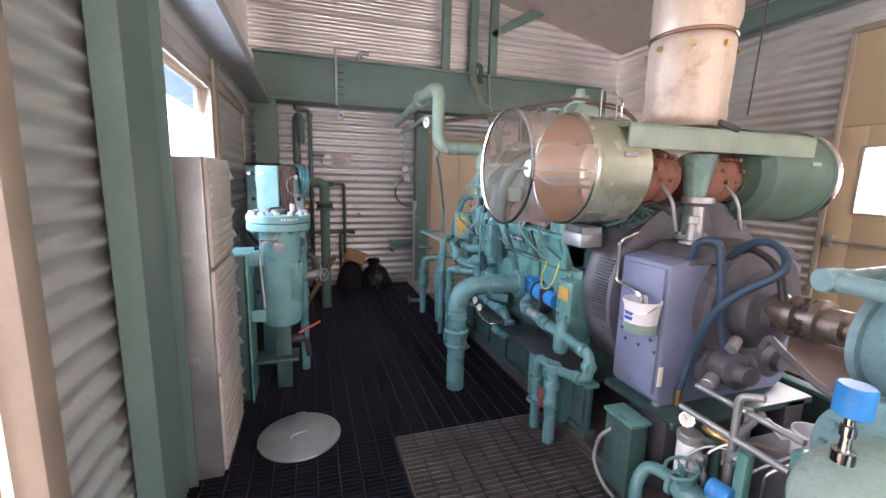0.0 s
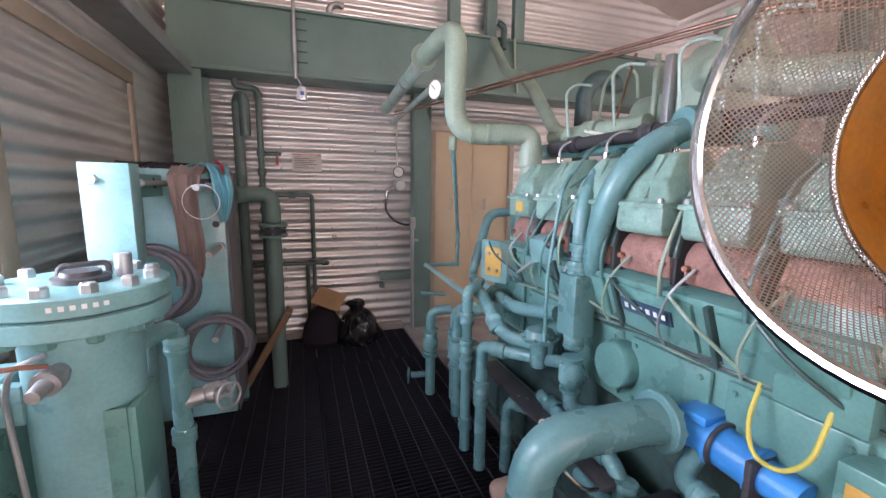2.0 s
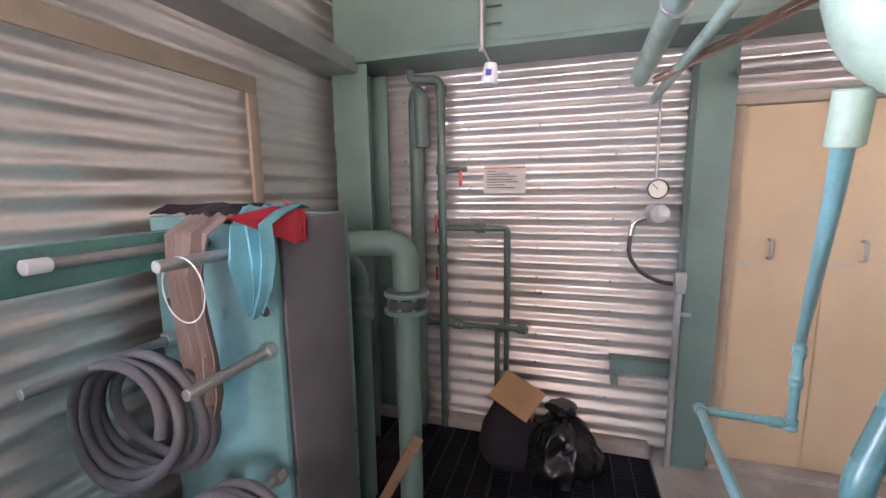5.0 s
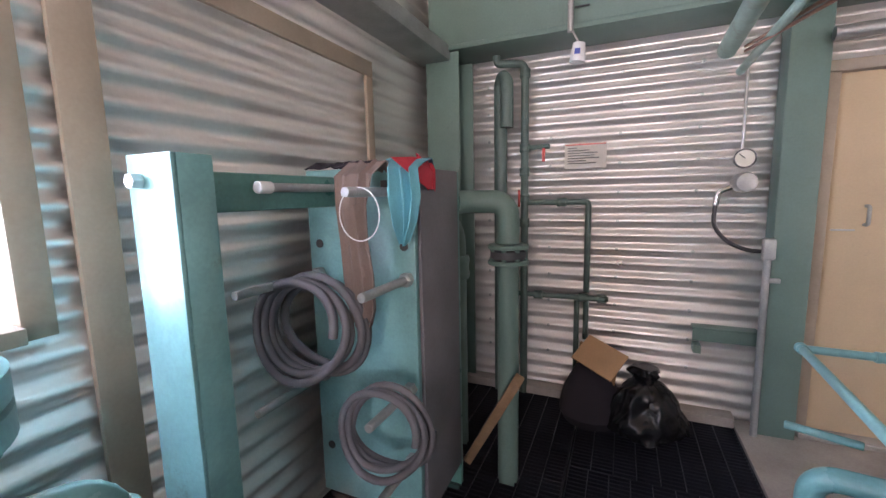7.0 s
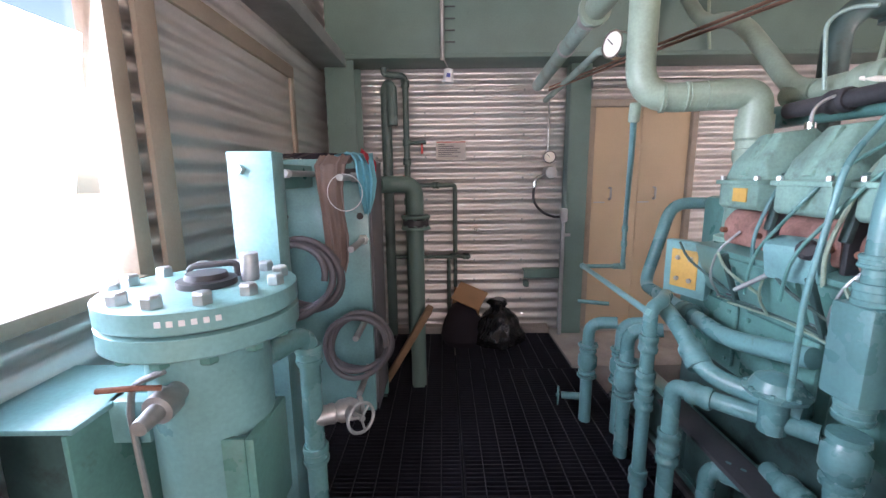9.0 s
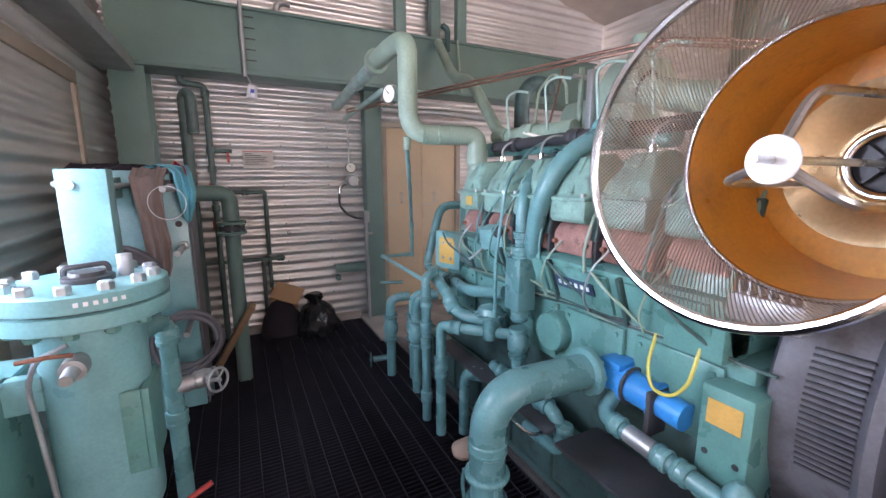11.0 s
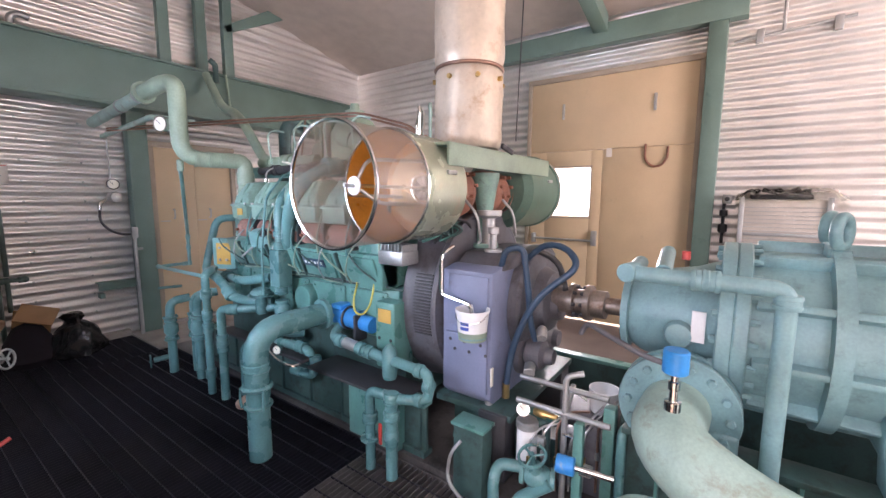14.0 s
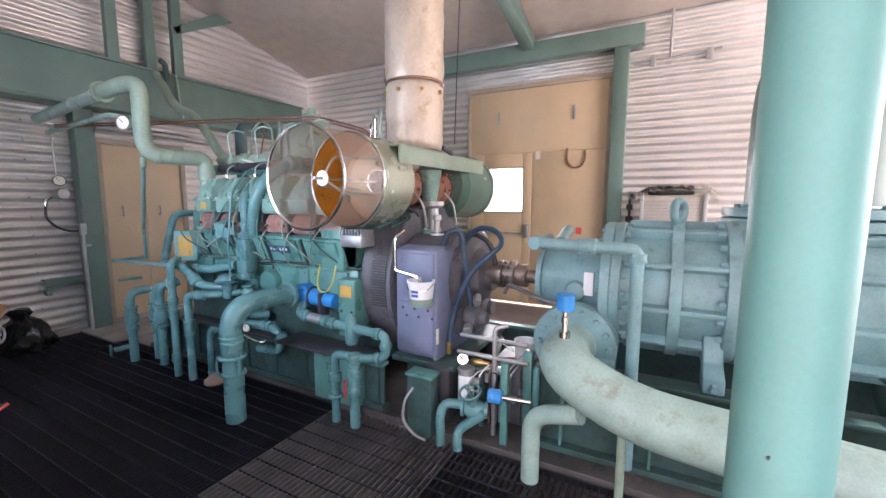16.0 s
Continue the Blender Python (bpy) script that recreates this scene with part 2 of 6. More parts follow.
def sweep(pts, r, segs=16, closed=False):
    """Round bar along a polyline; r is a number or one per point."""
    pts = [Vector(p) for p in pts]
    bm = bmesh.new()
    rings, u = [], None
    for k, p in enumerate(pts):
        if closed:
            d = (pts[(k + 1) % len(pts)] - pts[k - 1]).normalized()
        else:
            d = (pts[min(k + 1, len(pts) - 1)] - pts[max(k - 1, 0)]).normalized()
        if u is None:
            _, u, v = ring_frame(d)
            v = d.cross(u)
        else:
            u = (u - d * u.dot(d)).normalized()
            v = d.cross(u)
        rad = r[k] if isinstance(r, (list, tuple)) else r
        rings.append([bm.verts.new(p + (u * math.cos(a) + v * math.sin(a)) * rad) for a in (2 * math.pi * j / segs for j in range(segs))])
    pairs = list(zip(rings, rings[1:])) + ([(rings[-1], rings[0])] if closed else [])
    for a, b in pairs:
        for j in range(segs):
            bm.faces.new((a[j], a[(j + 1) % segs], b[(j + 1) % segs], b[j]))
    if not closed:
        bm.faces.new(rings[0][::-1])
        bm.faces.new(rings[-1])
    bmesh.ops.recalc_face_normals(bm, faces=bm.faces[:])
    return bm


def tube(points, r, bend=0.08, segs=16):
    return sweep(rounded(points, bend), r, segs)


def circle(c, axis, r, n=40, a0=0.0, a1=360.0):
    d, u, v = ring_frame(axis)
    full = a1 - a0 >= 360
    return [Vector(c) + (u * math.cos(radians(a)) + v * math.sin(radians(a))) * r for a in (a0 + (a1 - a0) * k / (n if full else n - 1) for k in range(n))]


def torus(c, axis, r, rr, n=40, segs=10):
    return sweep(circle(c, axis, r, n), rr, segs, closed=True)


def shell(p, d, profile, segs=48):
    """Open turned wall with no caps."""
    return lathe(p, d, profile, segs, cap=False)


def prism(points, axis, a, b, bev=0.0):
    """A flat outline (2D) pushed along an axis from a to b."""
    bm = bmesh.new()

    def at(p, w):
        return {"x": (w, p[0], p[1]), "y": (p[0], w, p[1]), "z": (p[0], p[1], w)}[axis]

    f = bm.faces.new([bm.verts.new(at(p, a)) for p in points])
    ret = bmesh.ops.extrude_face_region(bm, geom=[f])
    shift = Vector(at((0, 0), b)) - Vector(at((0, 0), a))
    bmesh.ops.translate(bm, verts=[g for g in ret["geom"] if isinstance(g, bmesh.types.BMVert)], vec=shift)
    if bev:
        bmesh.ops.bevel(bm, geom=bm.edges[:], offset=bev, segments=2, profile=0.5, affect="EDGES")
    bmesh.ops.recalc_face_normals(bm, faces=bm.faces[:])
    return bm


def mesh_of(name, bm, material, smooth=True):
    me = bpy.data.meshes.new(name)
    bm.to_mesh(me)
    bm.free()
    me.materials.append(material)
    if smooth and len(me.polygons):
        me.polygons.foreach_set("use_smooth", [True] * len(me.polygons))
        me.set_sharp_from_angle(angle=radians(38))
    return me


def root(name, at, label, category, group=""):
    e = new(name)
    e.empty_display_size = 0.05
    e.location = at
    return tagged(e, label, category, group)


def base_of(ob):
    return Vector() if ob.parent else ob.location.copy()


def part(name, bm, material, parent, label=""):
    """One mesh under a thing or a part; given in world places."""
    ob = new(name, mesh_of(name, bm, material))
    ob.parent = parent
    ob.matrix_parent_inverse = Matrix.Translation(-base_of(parent))
    return tagged(ob, label)


def thing(name, bm, material, label, category, group=""):
    return tagged(new(name, mesh_of(name, bm, material)), label, category, group)


def structure(name, bm, material, label, smooth=True):
    return tagged(new(name, mesh_of(name, bm, material, smooth)), label, "", "", "structure")


def bolts(parent, c, axis, r, n, size=0.016, height=0.014, material=None, a0=0.0):
    """A ring of hexagon bolt heads, one mesh each, sharing data."""
    d, u, v = ring_frame(axis)
    me = mesh_of("bolt", lathe((0, 0, 0), d, [(0, size), (height * 0.8, size), (height, size * 0.8)], 6), material or BOLT, False)
    for k in range(n):
        a = radians(a0) + 2 * math.pi * k / n
        ob = new("bolt", me)
        ob.parent = parent
        p = Vector(c) + (u * math.cos(a) + v * math.sin(a)) * r
        ob.matrix_parent_inverse = Matrix.Translation(-base_of(parent))
        ob.location = p


def flange(parent, c, axis, r, thick, n, material, name="flange", bolt=0.012):
    f = part(name, lathe(Vector(c), axis, [(0, r - 0.004), (0.004, r), (thick - 0.004, r), (thick, r - 0.004)], 36), material, parent)
    d = Vector(axis).normalized()
    bolts(f, Vector(c) + d * thick, axis, r * 0.82, n, bolt, bolt, material)
    return f


def collars(parent, places, axis, r, length, material, name="fitting"):
    for p in places:
        d = Vector(axis).normalized()
        part(name, lathe(Vector(p) - d * length / 2, d, [(0, r * 0.92), (length * 0.12, r), (length * 0.3, r), (length * 0.34, r * 0.94), (length * 0.66, r * 0.94), (length * 0.7, r), (length * 0.88, r), (length, r * 0.92)], 16), material, parent)
# ---- setting ----
LX, RX, FY, NY = -0.49, 5.0, 6.14, -2.6
PITCH_C, DEPTH_C = 0.095, 0.014


def roof_z(x):
    return 3.53 + 0.225 * (RX - x if x > 2.2 else x - LX)


def corrugated(axis, face, sign, a0, a1, z0, z1, slope=False):
    """Sheet on a wall plane with level corrugations; axis is the wall's normal. A flat back closes its thickness."""
    bm = bmesh.new()
    n = max(2, int(round((z1 - z0) / (PITCH_C / 8))))
    zs = [z0 + (z1 - z0) * k / n for k in range(n + 1)]

    def at(a, z, off):
        w = face + sign * off
        return (w, a, z) if axis == "x" else (a, w, z)

    rows = [[bm.verts.new(at(a, z, DEPTH_C * math.sin(2 * math.pi * z / PITCH_C))) for a in (a0, a1)] for z in zs]
    for p, q in zip(rows, rows[1:]):
        bm.faces.new((p[0], p[1], q[1], q[0]))
    b = [bm.verts.new(at(a, z, -0.05)) for a, z in ((a0, z0), (a1, z0), (a1, z1), (a0, z1))]
    bm.faces.new(b)
    bmesh.ops.recalc_face_normals(bm, faces=bm.faces[:])
    return bm


def gable(face, sign, a0, a1, z0):
    """Corrugated triangle under the roof slopes."""
    bm = bmesh.new()
    z = z0
    prev = None
    top = roof_z(2.2)
    while z < top:
        lo = max(a0, LX + (z - 3.57) / 0.225)
        hi = min(a1, RX - (z - 3.57) / 0.225)
        if hi <= lo:
            break
        w = face + sign * DEPTH_C * math.sin(2 * math.pi * z / PITCH_C)
        row = [bm.verts.new((lo, w, z)), bm.verts.new((hi, w, z))]
        if prev:
            bm.faces.new((prev[0], prev[1], row[1], row[0]))
        prev = row
        z += PITCH_C / 8
    return bm


structure("wall_far", join(corrugated("y", FY, -1, LX - 0.05, 1.80, -0.1, 3.53), corrugated("y", FY, -1, 2.74, RX + 0.05, -0.1, 3.53), corrugated("y", FY, -1, 1.80, 2.74, 2.10, 3.53), gable(FY, -1, LX, RX, 3.53)), GALV, "corrugated galvanised steel end wall")
structure("wall_left", join(corrugated("x", LX, 1, 3.63, FY + 0.05, -0.1, 3.53), corrugated("x", LX, 1, 2.50, 3.63, -0.1, 1.17), corrugated("x", LX, 1, 2.50, 3.63, 2.06, 3.53), corrugated("x", LX, 1, 1.50, 2.50, -0.1, 3.53), corrugated("x", LX, 1, -1.0, 1.50, 2.4, 3.53), corrugated("x", LX, 1, NY, -1.0, -0.1, 3.53)), GALV, "corrugated galvanised steel side wall with window and doorway")
structure("wall_right", join(corrugated("x", RX, -1, 3.0, FY + 0.05, -0.1, 3.53), corrugated("x", RX, -1, 1.14, 3.0, 2.96, 3.53), corrugated("x", RX, -1, NY, 1.14, -0.1, 3.53)), GALV, "corrugated galvanised steel side wall behind the engine")
structure("wall_near", join(corrugated("y", NY, 1, LX, 1.4, -0.1, 3.53), corrugated("y", NY, 1, 4.6, RX, -0.1, 3.53), corrugated("y", NY, 1, 1.4, 4.6, 3.2, 3.53), gable(NY, 1, LX, RX, 3.53)), GALV, "corrugated galvanised steel end wall with a wide loading doorway")
TOPZ = roof_z(2.2)
structure("ceiling", join(
    prism([(LX - 0.05, 3.54), (2.2, TOPZ + 0.01), (RX + 0.05, 3.54), (RX + 0.05, 3.62), (2.2, TOPZ + 0.09), (LX - 0.05, 3.62)], "y", NY - 0.06, FY + 0.06)), ROOF, "brown-grey pitched sheet roof")
structure("floor", box(LX, RX, NY, FY, -0.42, -0.22), PIT, "concrete pit under the grating, coloured near-black for shade")
structure("ground", box(-60, 60, -60, 60, -0.60, -0.43), EARTH, "dry pale earth outside")
# added glowing walls far outside, in place of overexposed daylight
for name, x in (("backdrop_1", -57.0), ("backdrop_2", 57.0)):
    structure(name, box(x - 0.2, x + 0.2, -58, 58, -0.43, 62), BACKDROP_GLOW, "glowing white backdrop added to stand in for daylight outside")
# concrete border by the end door and skid plinth
structure("trim", box(1.50, RX, 5.3, FY - 0.02, -0.35, 0.015), CONCRETE, "concrete apron by the end door")
structure("baseboard", box(LX + 0.02, 1.50, 6.02, FY - 0.013, -0.35, 0.06, 0.006), CONCRETE, "low concrete kerb along the end wall")
PLINTH = structure("plinth", box(1.62, 3.4, -1.6, 4.9, -0.35, 0.03, 0.008), OILY, "stained concrete machine plinth")
structure("service_floor", box(3.9, RX, NY, 5.3, -0.35, -0.01), OILY_BROWN, "concrete walkway behind the engine")


def grating(name, x0, x1, y0, y1, material, label, bar=0.03, rods=0.1):
    bm = bmesh.new()

    def slab(a0, a1, b0, b1, c0, c1):
        v = [bm.verts.new((x, y, z)) for x in (a0, a1) for y in (b0, b1) for z in (c0, c1)]
        for f in ((0, 1, 3, 2), (4, 6, 7, 5), (0, 4, 5, 1), (2, 3, 7, 6), (1, 5, 7, 3)):
            bm.faces.new([v[i] for i in f])

    n = int((y1 - y0) / bar)
    for k in range(n + 1):
        y = y0 + k * (y1 - y0) / n
        slab(x0, x1, y - 0.0025, y + 0.0025, -0.03, 0.0)
    slab(x0, x0 + 0.006, y0, y1, -0.03, 0.002)
    slab(x1 - 0.006, x1, y0, y1, -0.03, 0.002)
    g = tagged(new(name, mesh_of(name, bm, material, False)), label, "", "", "structure")
    if rods:
        bm = bmesh.new()
        m = int((x1 - x0) / rods)
        for k in range(1, m):
            x = x0 + k * (x1 - x0) / m
            slab(x - 0.002, x + 0.002, y0, y1, -0.008, 0.0025)
        r = new("cross_rods", mesh_of("cross_rods", bm, ROD, False))
        r.parent = g
        tagged(r, "worn twisted cross rods", "", "", "stuff")
    return g


grating("floor_grating_1", LX + 0.02, 0.598, -1.6, 2.45, GRATE, "dark steel bar grating floor")
grating("floor_grating_2", LX + 0.02, 0.598, 2.456, 6.015, GRATE, "dark steel bar grating floor")
grating("floor_grating_3", 0.606, 1.615, 2.456, 5.29, GRATE, "dark steel bar grating floor")
grating("floor_grating_4", 0.606, 1.495, 5.296, 6.015, GRATE, "dark steel bar grating floor")
grating("floor_grating_5", 0.606, 1.60, 1.50, 2.45, GRATE_GALV, "pale galvanised bar grating panel", 0.033, 0.1)
grating("floor_grating_6", 0.606, 1.60, -1.6, 1.494, GRATE, "dark steel bar grating floor", 0.035, 0.08)
grating("floor_grating_7", 3.41, 3.89, -1.6, 3.2, GRATE, "dark steel bar grating beside the coupling", 0.035, 0.06)

# ---- steel frame ----


def channel(parent, name, x0, x1, y0, y1, z0, z1, material=STEEL_GREEN, label=""):
    return part(name, box(x0, x1, y0, y1, z0, z1, 0.006), material, parent, label)


girder = root("box_girder", (2, 5.8, 2.4), "deep green-painted steel girder on the end wall", "girder")
part("web", box(-0.40, 4.55, 5.80, 6.10, 2.42, 2.90, 0.008), STEEL_GREEN, girder)
part("lower_flange", box(-0.42, 4.56, 5.77, 6.115, 2.385, 2.418, 0.004), STEEL_GREEN, girder)
part("upper_flange", box(-0.42, 4.56, 5.775, 6.115, 2.902, 2.925, 0.004), STEEL_GREEN, girder)

for x0, x1, y0, y1, top, lab in ((-0.42, -0.185, 5.79, 6.08, 2.38, "green steel corner column"), (-0.47, -0.38, 1.93, 2.35, 3.5, "green steel column by the window")):
    c = root("steel_column", (x0, y0, 0), lab, "column")
    part("flange", box(x0, x1, y0, y0 + 0.014, -0.22, top, 0.003), STEEL_GREEN, c)
    part("flange", box(x0, x1, y1 - 0.014, y1, -0.22, top, 0.003), STEEL_GREEN, c)
    part("web", box((x0 + x1) / 2 - 0.006, (x0 + x1) / 2 + 0.006, y0 + 0.0145, y1 - 0.0145, -0.22, top), STEEL_GREEN, c)

post = root("door_post", (1.69, 5.98, 0), "green steel channel post beside the tan door", "post")
part("web", box(1.60, 1.775, 5.97, 5.985, -0.02, 2.384, 0.003), STEEL_GREEN, post)
part("flange", box(1.60, 1.614, 5.987, 6.12, -0.02, 2.384, 0.003), STEEL_GREEN, post)
part("flange", box(1.761, 1.775, 5.987, 6.12, -0.02, 2.384, 0.003), STEEL_GREEN, post)

rail = root("wall_channel", (-0.4, 3, 2.3), "pale grey steel channel running along the side wall", "channel")
part("web", box(-0.47, -0.26, -0.6, 5.86, 2.33, 2.35, 0.003), GALV_DARK, rail)
part("lip", box(-0.262, -0.245, -0.6, 5.86, 2.33, 2.42, 0.003), GALV_DARK, rail)

# column and eave beam round the large door
gate = root("door_portal", (4.9, 2, 0), "green steel portal frame round the large tan door", "frame")
part("column", box(4.86, 4.985, 0.95, 1.11, -0.01, 3.2, 0.006), STEEL_GREEN, gate)
part("column", box(4.86, 4.985, 4.2, 4.36, -0.01, 3.2, 0.006), STEEL_GREEN, gate)
part("beam", box(4.84, 4.985, 0.80, 4.36, 3.202, 3.42, 0.006), STEEL_GREEN, gate)
raf = root("rafter", (3, 2.2, 3.6), "green steel rafter under the roof sheets", "rafter")
part("flange", prism([(4.84, 3.32), (2.2, 3.91), (2.2, 4.08), (4.84, 3.49)], "y", 2.05, 2.20, 0.005), STEEL_GREEN, raf)
raf2 = root("rafter", (3, 5.2, 3.6), "green steel knee brace above the girder", "brace")
part("brace", prism([(2.60, 3.50), (2.66, 3.44), (3.42, 3.84), (3.20, 3.88)], "y", 5.86, 5.94, 0.004), STEEL_GREEN, raf2)
for x in (1.97, 2.42, 2.66):
    thing("hanger_post", box(x - 0.055, x + 0.055, 5.86 if x != 2.42 else 6.0, 5.94 if x != 2.42 else 6.08, 2.926, roof_z(x) - 0.0, 0.004), STEEL_GREEN, "green steel post from girder to roof", "post", "posts above the girder")

# ---- doors and windows ----


def leaf_handle(parent, c, axis):
    p = [Vector(c) + Vector(o) for o in ((0, 0, 0.05), (0, 0, 0.05), (0, 0, -0.05), (0, 0, -0.05))]
    d = Vector(axis) * 0.035
    part("handle", tube([p[0], p[0] + d, p[2] + d, p[2]], 0.009, 0.03, 10), GALV_DARK, parent, "pressed steel ring handle")


d1 = root("door_1", (2.27, 6.1, 0), "closed tan-painted double steel door with ring handles", "door")
tagged(d1, kind="structure")
part("frame", join(box(1.79, 1.85, 6.05, 6.15, 0.02, 2.05, 0.004), box(2.70, 2.75, 6.05, 6.15, 0.02, 2.05, 0.004), box(1.79, 2.75, 6.05, 6.15, 2.052, 2.11, 0.004)), TAN_TRIM, d1)
part("leaf", box(1.852, 2.272, 6.09, 6.13, 0.05, 2.048, 0.003), TAN, d1)
part("leaf", box(2.278, 2.698, 6.09, 6.13, 0.05, 2.048, 0.003), TAN, d1)
part("sill", box(1.80, 2.74, 6.0, 6.14, 0.016, 0.048, 0.004), CONCRETE, d1)
for x in (2.02, 2.42):
    leaf_handle(d1, (x, 6.088, 1.30), (0, -1, 0))
    part("latch_bar", box(x - 0.14, x - 0.04, 6.08, 6.088, 1.215, 1.225), GALV_DARK, d1)

d2 = root("door_2", (4.97, 2, 0), "large tan steel doors with a windowed wicket leaf", "door")
tagged(d2, kind="structure")
part("frame", join(box(4.955, 5.03, 1.115, 1.16, 0, 2.90, 0.004), box(4.955, 5.03, 2.96, 3.01, 0, 2.90, 0.004), box(4.955, 5.03, 1.115, 3.01, 2.902, 2.96, 0.004)), TAN_TRIM, d2)
part("upper_panel", box(4.975, 5.03, 1.162, 2.958, 2.075, 2.90, 0.004), TAN, d2)
part("leaf", box(4.975, 5.03, 1.162, 2.065, 0.02, 2.07, 0.004), TAN, d2)
lf = part("leaf", join(box(4.975, 5.03, 2.07, 2.20, 0.02, 2.07, 0.003), box(4.975, 5.03, 2.75, 2.956, 0.02, 2.07, 0.003), box(4.975, 5.03, 2.2005, 2.7495, 0.02, 1.285, 0.003), box(4.975, 5.03, 2.2005, 2.7495, 1.87, 2.07, 0.003)), TAN, d2)
g = part("pane", box(4.995, 5.003, 2.2, 2.75, 1.285, 1.87), GLASS, d2)
g.visible_shadow = False
part("glazing_bead", join(box(4.966, 4.974, 2.18, 2.77, 1.262, 1.284), box(4.966, 4.974, 2.18, 2.77, 1.871, 1.893), box(4.966, 4.974, 2.18, 2.199, 1.285, 1.87), box(4.966, 4.974, 2.751, 2.77, 1.285, 1.87)), TAN_TRIM, d2)
part("panic_bar", join(cyl((4.93, 2.12, 1.0), (4.93, 2.88, 1.0), 0.014), box(4.92, 4.974, 2.09, 2.15, 0.94, 1.12, 0.01), box(4.92, 4.974, 2.85, 2.90, 0.94, 1.06, 0.01)), GALV_DARK, d2, "steel push bar with latch case")
part("chain", tube([(4.965, 1.62, 2.10), (4.96, 1.62, 1.93), (4.955, 1.54, 1.85), (4.955, 1.45, 1.86), (4.96, 1.40, 1.94), (4.965, 1.40, 2.06)], 0.012, 0.08, 8), RUST, d2, "hanging rusty chain loop")
for y in (1.55, 2.55):
    part("bolt_slide", box(4.955, 4.974, y - 0.015, y + 0.015, 2.45, 2.63, 0.006), GALV_DARK, d2)
part("notice", box(4.972, 4.9745, 2.0 - 0.03, 2.0 + 0.03, 1.98, 2.08), PAPER, d2)

w1 = root("window_1", (LX, 3.1, 1.17), "bright open window in the corrugated side wall", "window")
tagged(w1, kind="structure")
part("window_frame", join(box(LX - 0.06, LX + 0.03, 2.46, 2.50, 1.13, 2.10, 0.003), box(LX - 0.06, LX + 0.03, 3.63, 3.70, 1.13, 2.10, 0.003), box(LX - 0.06, LX + 0.03, 2.5005, 3.6295, 2.06, 2.10, 0.003)), TAN_TRIM, w1)
part("window_sill", box(LX - 0.06, LX + 0.06, 2.5005, 3.6295, 1.13, 1.17, 0.003), TAN_TRIM, w1)
for strip in (box(LX + 0.016, LX + 0.035, 3.76, 3.86, 0.0, 2.29, 0.002), box(LX + 0.016, LX + 0.035, 5.12, 5.18, 1.0, 2.10, 0.002), box(LX + 0.016, LX + 0.036, 3.862, 5.18, 2.102, 2.18, 0.002)):
    part("trim", strip, TAN_TRIM, w1, "tan-painted flashing strip")
pn = part("pane", box(LX - 0.03, LX - 0.024, 2.5, 3.63, 1.17, 2.06), GLASS, w1)
pn.visible_shadow = False

d3 = root("doorway_1", (LX, 0.3, 0), "tan-painted frame of the open side doorway", "doorway")
tagged(d3, kind="structure")
part("leaf", box(-1.44, LX - 0.065, 1.425, 1.468, 0.03, 2.36, 0.004), TAN, d3, "tan steel door leaf standing open")
part("jamb", box(LX - 0.048, LX + 0.022, 1.47, 1.56, 0, 2.38, 0.005), TAN_TRIM, d3)
part("jamb", box(LX - 0.06, LX + 0.05, -1.06, -0.98, 0, 2.38, 0.005), TAN, d3)
part("head", box(LX - 0.06, LX + 0.05, -1.06, 1.60, 2.382, 2.45, 0.005), TAN, d3)
# ---- engine ----
eng = root("gas_engine", (2.2, 3.3, 0.03), "large teal-painted V-type stationary gas engine on a skid", "engine")
for x in (1.64, 2.87):
    for y0, y1, dx in ((2.10, 4.7, 0.0), (1.2, 2.095, 0.28 if x < 2 else 0.0)):
        part("skid_flange", box(x + dx, x + dx + 0.08, y0, y1, 0.032, 0.07, 0.004), TEAL_OILY_SHADE, eng)
        part("skid_web", box(x + dx + 0.02, x + dx + 0.04, y0, y1, 0.07, 0.332, 0.003), TEAL_OILY_SHADE, eng, "oily steel skid beam, colour darkened for shade")
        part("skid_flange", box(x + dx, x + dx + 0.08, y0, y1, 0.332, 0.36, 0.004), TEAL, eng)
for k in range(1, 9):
    part("skid_stiffener", box(1.642, 1.66, 1.80 + 0.33 * k, 1.812 + 0.33 * k, 0.07, 0.332), TEAL_OILY_SHADE, eng)
part("oil_pan", box(1.78, 2.80, 2.35, 4.42, 0.2, 0.62, 0.03), TEAL_OILY_SHADE, eng, "oily lower crankcase, colour darkened for shade")
part("crankcase", box(1.735, 2.85, 2.36, 4.40, 0.625, 0.955, 0.02), TEAL, eng)
part("cylinder_block", prism([(1.70, 0.96), (2.90, 0.96), (2.98, 1.17), (2.3, 1.25), (1.62, 1.17)], "y", 2.42, 4.14, 0.015), TEAL, eng)
# side covers
for k, y in enumerate((2.42, 2.80, 3.18, 3.56, 3.94)):
    part("side_cover", box(1.712, 1.734, y + 0.02, y + 0.35, 0.66, 0.93, 0.012), TEAL, eng)
    if k < 4:
        part("upper_cover", prism([(1.694, 0.982), (1.630, 1.150), (1.613, 1.144), (1.677, 0.976)], "y", y + 0.04, y + 0.34, 0.005), TEAL, eng)
        part("cover_rail", prism([(1.697, 0.972), (1.624, 1.164), (1.600, 1.155), (1.673, 0.963)], "y", y + 0.352, y + 0.370, 0.004), TEAL_OILY_SHADE, eng)
    for dy in (0.05, 0.32):
        for z in (0.69, 0.90):
            bolts(eng, (1.711, y + dy, z), (-1, 0, 0), 0.0, 1, 0.009, 0.009, TEAL)
